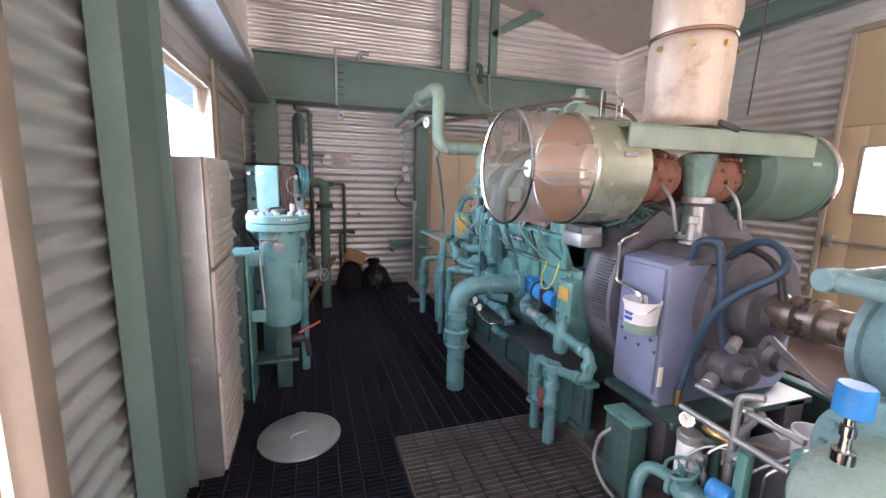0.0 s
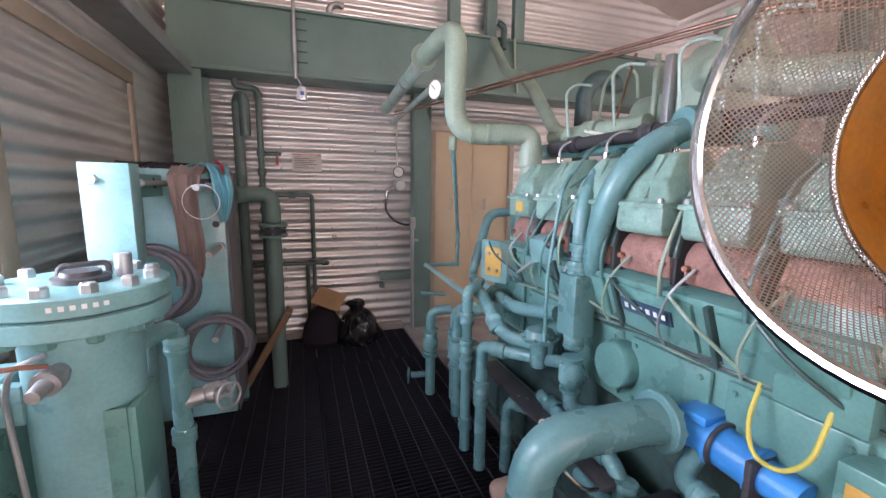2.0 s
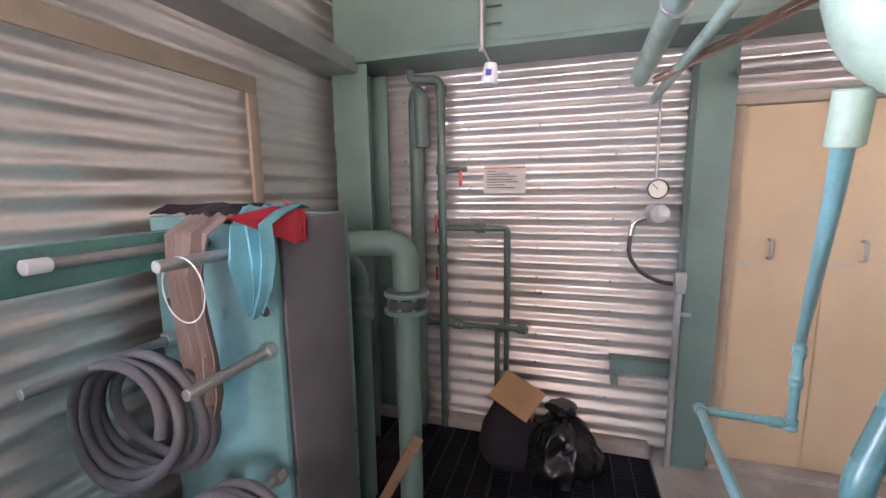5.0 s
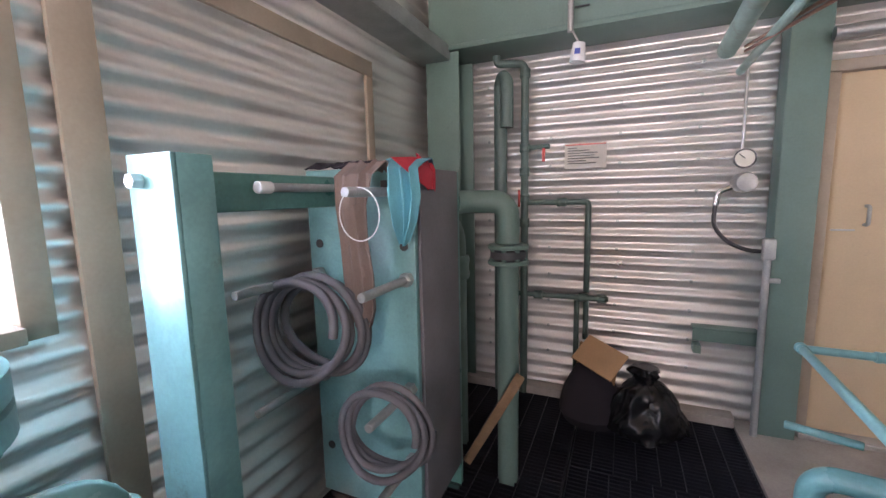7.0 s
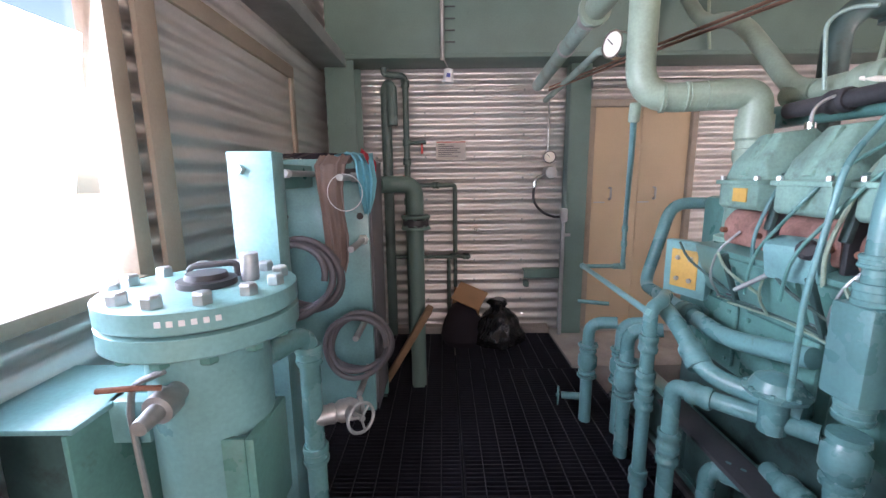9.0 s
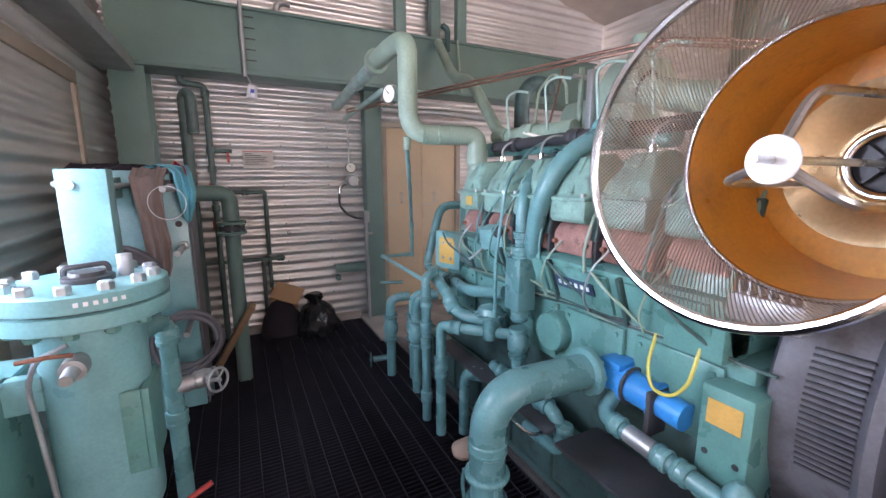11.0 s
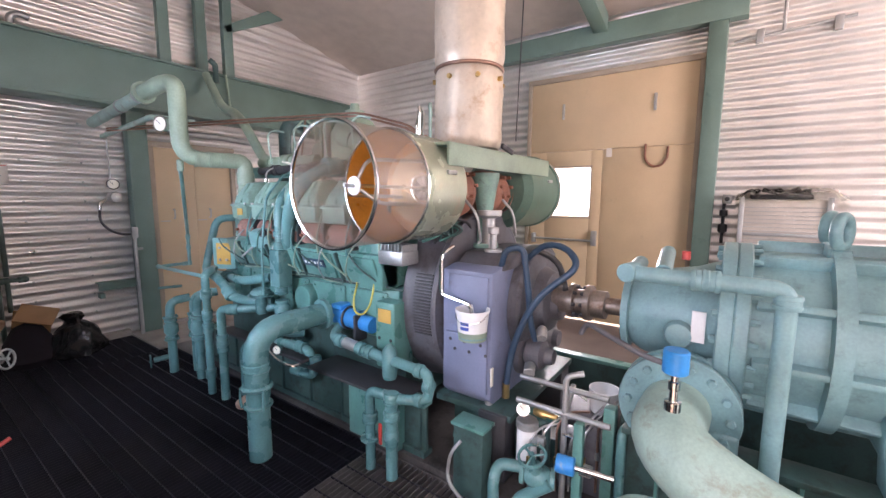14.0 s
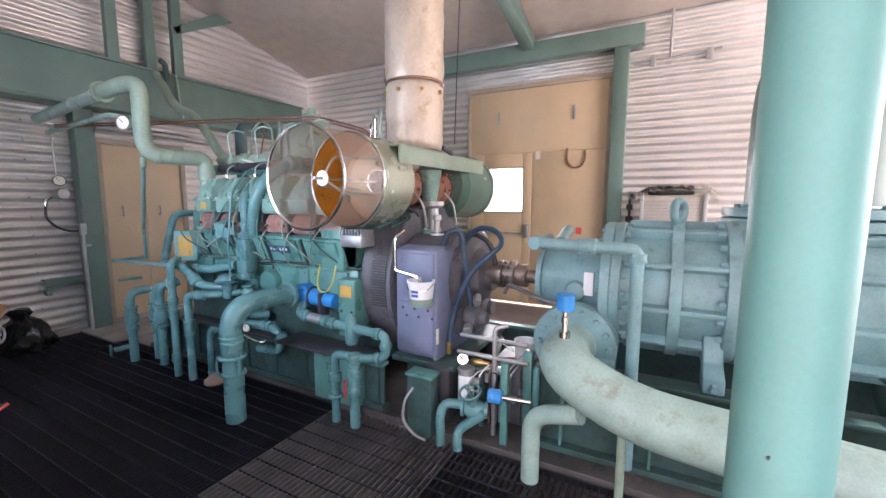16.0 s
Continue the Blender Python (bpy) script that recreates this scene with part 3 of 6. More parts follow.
part("name_plate", obox((1.633, 3.02, 1.075), (0.006, 0.22, 0.055), (0, -20.8, 0), 0.002), BLUE_HOSE, eng, "dark blue maker's plate with pale marks")
part("plate_lettering", join(*[obox((1.6295, 2.94 + 0.032 * k, 1.075), (0.003, 0.016, 0.020), (0, -20.8, 0)) for k in range(6)]), WHITE, eng)
# heads and rocker covers of both banks


def cast_cover(cx, s, y):
    """Two-tier cast cover: a straight skirt with a lip and a hipped top."""
    prof = ((-0.11, 1.335), (0.155, 1.335), (0.17, 1.35), (0.17, 1.435), (0.15, 1.455), (0.142, 1.51), (0.07, 1.61), (-0.05, 1.625), (-0.11, 1.56))
    bm = prism([(cx + s * u, z) for u, z in prof], "y", y - 0.102, y + 0.102)
    for v in bm.verts:
        if v.co.z > 1.5:
            v.co.y = y + (v.co.y - y) * (0.80 if v.co.z < 1.58 else 0.52)
    bmesh.ops.bevel(bm, geom=bm.edges[:], offset=0.009, segments=2, profile=0.5, affect="EDGES")
    return bm


for k in range(6):
    y = 3.90 - 0.275 * k
    man = part("exhaust_manifold", prism([(1.66, 1.19), (1.80, 1.185), (1.80, 1.33), (1.69, 1.33), (1.655, 1.28)], "y", y - 0.117, y + 0.117, 0.022), RED_PRIMER, eng, "rusty red exhaust manifold section")
    part("joint_clamp", box(1.648, 1.81, y - 0.148, y - 0.127, 1.178, 1.335, 0.008), BLACK_IRON, man)
    for dy in (-0.09, 0.09):
        bolts(man, (1.657, y + dy, 1.245), (-1, 0, 0.1), 0.0, 1, 0.012, 0.02, RUST)
    for s, cx in ((-1, 1.79), (1, 2.75)):
        part("cylinder_head", prism([(cx + s * u, z) for u, z in ((-0.13, 1.18), (0.06, 1.18), (0.06, 1.333), (-0.13, 1.333))], "y", y - 0.09, y + 0.09, 0.012), TEAL_OILY_SHADE, eng)
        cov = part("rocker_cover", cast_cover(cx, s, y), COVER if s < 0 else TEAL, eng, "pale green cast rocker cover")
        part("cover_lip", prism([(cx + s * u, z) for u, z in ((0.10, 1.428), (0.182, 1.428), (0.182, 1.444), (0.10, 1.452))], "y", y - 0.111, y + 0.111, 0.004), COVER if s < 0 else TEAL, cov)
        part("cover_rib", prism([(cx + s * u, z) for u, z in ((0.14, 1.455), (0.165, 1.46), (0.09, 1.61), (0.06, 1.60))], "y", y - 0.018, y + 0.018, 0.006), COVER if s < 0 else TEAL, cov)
        for dy in (-0.088, 0.088):
            bolts(cov, (cx + s * 0.168, y + dy, 1.444), (0, 0, 1), 0.0, 1, 0.010, 0.016)
        if s < 0:
            part("stay_bracket", obox((1.665, y - 0.1375, 1.37), (0.02, 0.03, 0.20), (0, 12, 0), 0.006), TEAL_OILY_SHADE, eng)
            part("oil_feed", tube([(1.62, y - 0.12, 1.14), (1.60, y - 0.13, 1.24), (1.63, y - 0.14, 1.36), (1.70, y - 0.138, 1.50), (1.80, y - 0.135, 1.56)], 0.0065, 0.05, 8), PIPE_PALE if k % 2 else PIPE, eng, "thin bent oil feed tube")
part("sticker", obox((1.6165, 3.88, 1.39), (0.004, 0.07, 0.05)), SAFETY, eng, "small orange warning sticker")
part("intake_manifold", join(cyl((2.27, 2.5, 1.50), (2.27, 4.35, 1.50), 0.12), cyl((2.05, 2.9, 1.70), (2.05, 4.5, 1.72), 0.05)), TEAL, eng)
part("end_cover", box(1.95, 2.65, 4.402, 4.62, 0.55, 1.35, 0.03), TEAL, eng)
part("flywheel_housing", lathe((2.28, 2.355, 0.86), (0, -1, 0), [(0, 0.50), (0.03, 0.56), (0.06, 0.565), (0.10, 0.55), (0.22, 0.54), (0.245, 0.565), (0.27, 0.56), (0.28, 0.5)], 56), GEAR_DARK, eng, "dark round flywheel housing")
part("guard_mesh", join(*[box(1.738 - 0.012 + abs(z - 0.86) * abs(z - 0.86) * 0.9, 1.755 + abs(z - 0.86) * abs(z - 0.86) * 0.9, 2.13, 2.25, z, z + 0.006) for z in [0.72 + 0.018 * k for k in range(20)]]), BLACK_IRON, eng, "louvred vent in the housing")
part("round_cover", lathe((1.745, 3.19, 0.80), (-1, 0, 0), [(0, 0.085), (0.01, 0.095), (0.06, 0.095), (0.085, 0.09), (0.09, 0.085)], 32), TEAL, eng)
part("breather_box", box(1.655, 1.80, 2.42, 2.62, 0.955, 1.24, 0.012), TEAL, eng)
igm = part("ignition_module", box(1.60, 1.75, 2.22, 2.40, 1.13, 1.21, 0.01), GALV_DARK, eng, "finned aluminium electrical module")
for k in range(7):
    part("fin", box(1.61, 1.74, 2.225 + 0.025 * k, 2.232 + 0.025 * k, 1.205, 1.245), GALV_DARK, igm)
cbx = part("magnetic_pickup_box", box(1.635, 1.80, 2.31, 2.46, 0.50, 0.90, 0.01), TEAL, eng, "teal box with an orange sticker")
part("sticker", box(1.630, 1.6335, 2.335, 2.435, 0.78, 0.86), SAFETY, cbx)
for y, z in ((2.34, 0.68), (2.43, 0.68), (2.385, 0.56), (2.43, 0.58)):
    part("hole_plug", cyl((1.636, y, z), (1.631, y, z), 0.010, 12), BLACK_IRON, cbx)
# small cables along the block
random.seed(5)
for k in range(7):
    y0 = 4.2 - 0.26 * k
    p = [(1.60, y0, 1.16), (1.585 - 0.01 * (k % 2), y0 - 0.09, 1.10 + random.uniform(-0.03, 0.02)), (1.69, y0 - 0.2, 0.985 + random.uniform(-0.02, 0.02)), (1.70, y0 - 0.34, 0.97)]
    part("wire", tube(p, 0.006, 0.06, 6), PIPE_PALE if k % 2 else TEAL_OILY_SHADE, eng)
part("yellow_cable", tube([(1.69, 2.66, 1.0), (1.64, 2.655, 0.87), (1.62, 2.62, 0.80), (1.62, 2.55, 0.80), (1.63, 2.50, 0.86), (1.66, 2.49, 0.99)], 0.0065, 0.06, 8), YELLOW, eng, "yellow sheathed lead")
for k in range(16):
    a = random.uniform(2.0, 2.6)
    b = random.uniform(1.75, 2.35)
    p = [(1.72 + random.uniform(0, 0.1), a, 1.26), (1.75 + random.uniform(0, 0.15), (a + b) / 2, 1.34 + random.uniform(-0.05, 0.07)), (b, 2.2 + random.uniform(-0.15, 0.1), 1.38 + random.uniform(-0.06, 0.04)), (b + 0.1, 2.1, 1.28)]
    part("wire", tube(p, 0.006 + 0.003 * (k % 2), 0.09, 6), (TEAL_OILY_SHADE, BLACK_IRON, TEAL)[k % 3], eng)
# plate on the end of the block
part("thermostat_plate", obox((1.667, 4.235, 1.03), (0.05, 0.21, 0.26), (0, 0, 24), 0.008), TEAL_LIGHT, eng)
part("warning_plate", obox((1.641, 4.223, 1.03), (0.006, 0.13, 0.18), (0, 0, 24), 0.002), SAFETY, eng, "yellow warning plate")
for dy, dz in ((-0.03, 0.05), (0.03, 0.05), (-0.03, -0.05), (0.03, -0.05)):
    part("stud", cyl((1.647 - dy * 0.4, 4.223 + dy, 1.03 + dz), (1.630 - dy * 0.4, 4.217 + dy, 1.03 + dz), 0.011, 10), GALV_DARK, eng)
part("lower_tank", box(1.585, 1.70, 2.26, 2.66, 0.032, 0.40, 0.012), TEAL, eng, "green box tank beside the skid")
part("tray", box(1.50, 1.75, 2.15, 2.95, 0.402, 0.42, 0.004), BLACK_IRON, eng, "oily drip tray")
part("side_shelf", box(1.50, 1.62, 3.0, 4.1, 0.42, 0.44, 0.004), BLACK_IRON, eng)

# starter motor in blue
sm = root("starter_motor", (1.68, 2.78, 0.7), "bright blue cylindrical air starter motor", "motor")
part("body", lathe((1.68, 2.86, 0.745), (0, -1, -0.06), [(0, 0.05), (0.01, 0.062), (0.10, 0.062), (0.105, 0.072), (0.125, 0.072), (0.13, 0.06), (0.22, 0.058), (0.225, 0.07), (0.24, 0.07), (0.245, 0.05), (0.34, 0.05)], 28), BLUE, sm)
part("cap", box(1.63, 1.74, 2.76, 2.86, 0.79, 0.82, 0.008), BLUE, sm)
part("clamp", torus((1.68, 2.735, 0.738), (0, 1, 0), 0.068, 0.008), BLACK_IRON, sm)
part("mounting_strap", obox((1.66, 2.62, 0.70), (0.10, 0.02, 0.17), (0, 0, 0), 0.005), BLACK_IRON, sm)

# ---- gearbox ----
gb = root("gearbox", (2.2, 1.9, 0.2), "lavender-grey speed-increasing gearbox between engine and compressor", "gearbox")
part("front_housing", prism([(1.76, 0.44), (1.80, 0.40), (2.6, 0.40), (2.66, 0.44), (2.66, 1.08), (2.56, 1.14), (1.86, 1.14), (1.76, 1.12)], "y", 1.75, 2.06, 0.012), GEAR, gb)
part("inspection_panel", box(1.735, 1.758, 1.765, 2.03, 0.47, 0.78, 0.008), GEAR, gb)
part("upper_panel", box(1.745, 1.758, 1.77, 2.01, 0.82, 1.10, 0.006), GEAR, gb)
for y in (1.80, 1.90, 1.99):
    part("plug", cyl((1.736, y, 0.74), (1.731, y, 0.74), 0.009, 10), BLACK_IRON, gb)
    part("plug", cyl((1.736, y - 0.03, 0.69), (1.731, y - 0.03, 0.69), 0.009, 10), BLACK_IRON, gb)
part("gear_case", lathe((2.25, 1.745, 0.90), (0, -1, 0), [(0, 0.33), (0.05, 0.33), (0.07, 0.31), (0.08, 0.20), (0.14, 0.17), (0.16, 0.11), (0.2, 0.10)], 40), GEAR_DARK, gb, "grimy round gear casing")
part("top_casting", prism([(1.85, 1.12), (2.62, 1.12), (2.5, 1.20), (1.98, 1.20)], "y", 1.72, 2.05, 0.02), GEAR_DARK, gb)
bolts(gb, (2.25, 1.695, 0.90), (0, -1, 0), 0.29, 16, 0.014, 0.016, GEAR_DARK)
for k in range(3):
    part("lobe", lathe((2.02 + 0.2 * k, 1.70, 0.62 - 0.05 * (k % 2)), (0, -1, 0), [(0, 0.1), (0.03, 0.1), (0.05, 0.06), (0.08, 0.05)], 20), GEAR_DARK, gb)
part("oil_level_glass", box(1.752, 1.775, 1.742, 1.749, 0.52, 0.62), CREAM, gb)
part("foot", box(1.72, 1.84, 1.64, 1.80, 0.032, 0.395, 0.006), BLACK_IRON, gb)
part("foot", box(2.5, 2.64, 1.62, 1.80, 0.032, 0.395, 0.006), BLACK_IRON, gb)
part("mounting_plate", box(1.74, 2.7, 1.62, 2.09, 0.362, 0.398, 0.006), TEAL_OILY_SHADE, gb)
part("drain_stub", cyl((1.80, 1.78, 0.33), (1.80, 1.78, 0.46), 0.022), GALV_DARK, gb)
part("breather", lathe((2.0, 1.88, 1.2), (0, 0, 1), [(0, 0.05), (0.015, 0.05), (0.02, 0.02), (0.1, 0.02), (0.105, 0.032), (0.14, 0.03)], 18), GALV_DARK, gb)
part("oil_tube", tube([(1.80, 2.02, 1.24), (1.70, 2.03, 1.20), (1.70, 2.03, 0.99), (1.69, 1.84, 0.962), (1.685, 1.825, 0.90)], 0.010, 0.03, 8), CHROME, gb, "bright steel oil line")

bk = root("plastic_bucket", (1.69, 1.83, 0.8), "white plastic bucket with blue print hung on the gearbox", "bucket")
part("pail", lathe((1.675, 1.815, 0.79), (0, 0, 1), [(0, 0.064), (0.005, 0.070), (0.14, 0.083), (0.142, 0.087), (0.158, 0.088), (0.158, 0.082), (0.02, 0.068)], 32), WHITE, bk)
# band added outside the opaque pail to show the liquid inside
part("level_band", shell((1.675, 1.815, 0.79), (0, 0, 1), [(0.002, 0.0715), (0.048, 0.0765)], 32), PIPE_PALE, bk, "greenish band for the liquid level showing through the pail")
part("liquid", cyl((1.675, 1.815, 0.795), (1.675, 1.815, 0.84), 0.0735, 28), TEAL_LIGHT, bk, "greenish liquid at the bottom")
for y, z in ((1.795, 0.875), (1.835, 0.875)):
    for dz in (0.012, -0.012):
        d = Vector((-0.95, (y - 1.815) * 6, 0)).normalized()
        part("print", obox(Vector((1.675, 1.815, z + dz)) + d * 0.0775, (0.004, 0.026, 0.016), (0, 0, math.degrees(math.atan2(-d.y, -d.x)))), LABEL_BLUE, bk)
part("bail", tube([(1.675, 1.728, 0.935), (1.63, 1.74, 0.90), (1.588, 1.815, 0.885), (1.63, 1.89, 0.90), (1.675, 1.902, 0.935)], 0.004, 0.05, 6), CHROME, bk)

# small stand box below the gearbox
st = root("junction_stand", (1.62, 1.75, 0), "teal steel stand box beneath the gearbox", "stand")
part("body", box(1.56, 1.66, 1.68, 1.85, 0.0, 0.37, 0.006), TEAL_OILY_SHADE, st)
part("top", box(1.55, 1.67, 1.67, 1.86, 0.372, 0.39, 0.004), TEAL, st)
part("conduit", tube([(1.555, 1.80, 0.30), (1.52, 1.84, 0.24), (1.50, 1.85, 0.10), (1.50, 1.75, 0.03), (1.50, 1.68, 0.025)], 0.009, 0.06, 8), GALV_DARK, st)

# ---- drive shaft ----
ds = root("drive_shaft", (2.22, 1.4, 0.9), "steel coupling shaft between gearbox and compressor", "shaft")
part("spool", lathe((2.22, 1.60, 0.93), (0, -1, 0), [(0, 0.06), (0.02, 0.075), (0.10, 0.075), (0.105, 0.095), (0.135, 0.095), (0.14, 0.07), (0.19, 0.07), (0.195, 0.098), (0.225, 0.098), (0.23, 0.075), (0.30, 0.075), (0.305, 0.045), (0.42, 0.045)], 32), SHAFT, ds)
bolts(ds, (2.22, 1.465, 0.93), (0, -1, 0), 0.083, 8, 0.011, 0.02, BLACK_IRON)
bolts(ds, (2.22, 1.405, 0.93), (0, 1, 0), 0.083, 8, 0.011, 0.02, BLACK_IRON)

# ---- exhaust and air intake ----
AY, AZ = 2.15, 1.555
ex = root("exhaust_stack", (2.15, 2.15, 1.8), "exhaust riser wrapped in stained silver insulation blankets", "exhaust")


def lagging(z0, z1, r, seed):
    bm = bmesh.new()
    n, m = 48, 26
    rings = []
    for j in range(m + 1):
        z = z0 + (z1 - z0) * j / m
        e = min(j, m - j) / 3.0
        ring = []
        for k in range(n):
            a = 2 * math.pi * k / n
            q = Vector((math.cos(a) * 2.1, math.sin(a) * 2.1, z * 5 + seed))
            rr = r * (1 + 0.045 * noise.noise(q) + 0.03 * noise.noise(q * 2.7)) - (0.02 * max(0, 1 - e) ** 2)
            ring.append(bm.verts.new((2.15 + rr * math.cos(a), 2.15 + rr * math.sin(a), z)))
        rings.append(ring)
    for a, b in zip(rings, rings[1:]):
        for k in range(n):
            bm.faces.new((a[k], a[(k + 1) % n], b[(k + 1) % n], b[k]))
    bm.faces.new(rings[0][::-1])
    bm.faces.new(rings[-1])
    return bm


part("lower_blanket", lagging(1.80, 2.27, 0.205, 1.0), DUCT_LAG, ex)
part("middle_blanket", lagging(2.265, 2.95, 0.21, 9.0), DUCT_LAG, ex)
part("upper_blanket", lagging(2.945, 4.2, 0.205, 17.0), DUCT_LAG, ex)
part("strap", torus((2.15, 2.15, 2.262), (0, 0, 1), 0.203, 0.010, 48), COPPER, ex, "laced brown seam")
part("strap", torus((2.15, 2.15, 2.947), (0, 0, 1), 0.203, 0.010, 48), COPPER, ex)
for a in range(0, 360, 45):
    part("stud", cyl((2.15 + 0.2 * math.cos(radians(a)), 2.15 + 0.2 * math.sin(radians(a)), 2.19), (2.15 + 0.222 * math.cos(radians(a)), 2.15 + 0.222 * math.sin(radians(a)), 2.19), 0.014, 10), BRASS, ex)
part("stack_wire", cyl((2.30, 1.90, 1.85), (2.36, 1.86, 4.0), 0.004, 6), BLACK_IRON, ex)

tr = root("turbo_bracket", (2.2, 2.1, 1.7), "pale green channel bracket carrying both air filters", "bracket")
part("channel", join(box(1.58, 2.86, 1.90, 1.915, 1.66, 1.77, 0.003), box(1.58, 2.86, 1.90, 2.02, 1.755, 1.772, 0.003)), PIPE_PALE, tr)
part("post", lathe((2.18, 2.04, 1.20), (0, 0, 1), [(0, 0.085), (0.025, 0.085), (0.03, 0.05), (0.20, 0.045), (0.26, 0.055), (0.38, 0.075), (0.42, 0.085), (0.455, 0.085)], 28), COVER, tr, "pale green cast riser")
bolts(tr, (2.18, 2.04, 1.225), (0, 0, 1), 0.07, 6, 0.010, 0.014)
part("clamp", obox((2.18, 1.897, 1.79), (0.14, 0.02, 0.03), (0, 12, 0), 0.005), BLACK_IRON, tr)
part("pedestal", lathe((2.16, 2.0, 1.13), (0, 0, 1), [(0, 0.07), (0.02, 0.07), (0.03, 0.045), (0.25, 0.04), (0.27, 0.08), (0.3, 0.08)], 20), GALV_DARK, tr)


def air_filter(x_rim, sgn, near):
    """Drum air filter with its axis across the room; open cage end at x_rim."""
    f = root("air_filter", (x_rim, AY, AZ - 0.27), "round intake filter drum with perforated cage and amber inside" if near else "dark green round intake filter drum", "air filter")
    a, d = Vector((x_rim, AY, AZ)), Vector((sgn, 0, 0))
    part("rim", torus(a, d, 0.268, 0.009, 64, 8), CHROME, f, "rolled bright wire rim")
    if near:
        bm = bmesh.new()
        n, m = 200, 46
        L = 0.31
        for j in range(m):
            s = 0.006 + L * j / m
            for k in range(n):
                t0 = 2 * math.pi * (k + 0.5 * (j % 2)) / n
                t1, t2 = t0 + 2 * math.pi / n, t0 + math.pi / n

                def q(s2, t):
                    return bm.verts.new((x_rim + sgn * s2, AY + 0.266 * math.cos(t), AZ + 0.266 * math.sin(t)))

                h, w = L / m, 0.32 * 2 * math.pi / n
                bm.faces.new((q(s, t0 - w / 2), q(s, t0 + w / 2), q(s + h, t2 + w / 2), q(s + h, t2 - w / 2)))
                bm.faces.new((q(s, t1 - w / 2), q(s, t1 + w / 2), q(s + h, t2 + w / 2), q(s + h, t2 - w / 2)))
        part("cage", bm, STEEL_MESH, f, "perforated metal cage")
    else:
        part("cage", shell(a, d, [(0, 0.264), (0.2, 0.264), (0.2, 0.260), (0, 0.260)], 64), DRUM_DARK, f)
    s1 = 0.32 if near else 0.03
    s2 = 0.64 if near else 0.52
    part("drum", shell(a, d, [(s1, 0.272), (s1 + 0.01, 0.278), (s1 + 0.03, 0.278), (s1 + 0.034, 0.268), (s2, 0.268), (s2 + 0.05, 0.22), (s2 + 0.06, 0.12)], 64), DRUM if near else DRUM_DARK, f)
    part("inner_wall", shell(a, d, [(s1, 0.268), (s2 - 0.02, 0.262), (s2 - 0.02, 0.19), (s2 - 0.035, 0.185), (s2 - 0.035, 0.15)], 64), ORANGE_IN, f, "glossy amber inner wall")
    part("seam_band", torus(a + d * s1, d, 0.271, 0.007, 72, 8), CHROME, f)
    part("throat", shell(a, d, [(s2 - 0.07, 0.185), (s2 - 0.06, 0.155), (s2 - 0.03, 0.12), (s2 - 0.01, 0.085), (s2 + 0.05, 0.07), (s2 + 0.14, 0.065)], 48), BRONZE, f, "polished intake throat")
    part("throat_plate", lathe(a + d * (s2 + 0.0), d, [(0, 0.19), (0.012, 0.19)], 40), BLACK_IRON, f)
    part("nose_ring", torus(a + d * (s2 - 0.012), d, 0.078, 0.016, 40, 12), CHROME, f, "polished inlet ring")
    imp = part("impeller", lathe(a + d * (s2 - 0.04), d, [(0, 0.01), (0.02, 0.022), (0.035, 0.022)], 16), BLACK_IRON, f)
    for t in [k * math.pi / 4 for k in range(8)]:
        part("blade", obox(a + d * (s2 - 0.012) + Vector((0, 0.035 * math.cos(t), 0.035 * math.sin(t))), (0.02, 0.05, 0.006), (math.degrees(t), 0, 0)), BLACK_IRON, imp)
    # spider that holds the end plate
    c = a + d * 0.13
    part("centre_rod", cyl(a + d * 0.07, a + d * (s2 - 0.03), 0.008, 12), STEEL, f)
    part("wing_plate", lathe(c - d * 0.004, d, [(0, 0.040), (0.002, 0.042), (0.007, 0.042), (0.009, 0.04)], 28), WHITE, f, "round white end plate")
    for t in (100, 220, 340):
        u = Vector((0, math.cos(radians(t)), math.sin(radians(t))))
        part("spoke", tube([c + d * 0.02 + u * 0.03, c + d * 0.06 + u * 0.12, c + d * (s2 - 0.16) + u * 0.14], 0.009, 0.06, 8), STEEL, f)
    part("patch_plate", obox((x_rim + sgn * (s1 + 0.19), AY - 0.262, AZ + 0.07), (0.07, 0.02, 0.02), (0, 0, 0), 0.004), GALV_DARK, f)
    return f


BRONZE = mat("bronze_toned_throat", (0.55, 0.40, 0.22), 0.3, metal=0.8, vary=0.2)
STEEL_MESH = mat("perforated_steel", (0.50, 0.46, 0.42), 0.35, metal=0.6, vary=0.1)
air_filter(1.075, 1, True)
air_filter(3.08, -1, False)
for x0, x1 in ((1.78, 2.08), (2.22, 2.56)):
    tb = root("turbocharger", (x0, AY, AZ - 0.1), "rusty brown turbocharger casing between the intake drums", "turbocharger")
    xm = (x0 + x1) / 2
    part("volute", lathe((x0, AY, AZ - 0.02), (1, 0, 0), [(0, 0.10), (0.02, 0.14), (0.10, 0.15), (0.16, 0.13), (0.2, 0.15), (0.24, 0.14), (x1 - x0, 0.10)], 36), RUST, tb)
    part("clamp_ring", torus((x0 + (0.015 if x0 < 2 else 0.30), AY, AZ - 0.02), (1, 0, 0), 0.142, 0.018, 48), CHROME, tb, "bright band clamp")
    bolts(tb, (xm, AY - 0.10, AZ + 0.02), (0, -1, 0), 0.07, 6, 0.013, 0.06, RUST)
    part("oil_line", tube([(xm, AY - 0.12, AZ - 0.06), (xm, AY - 0.2, AZ - 0.14), (xm + 0.05, AY - 0.2, AZ - 0.3)], 0.009, 0.05, 8), GALV_DARK, tb)
hr = root("guard_rail", (1.9, 2.4, 1.84), "thin bent wire rail over the intake drum", "rail")
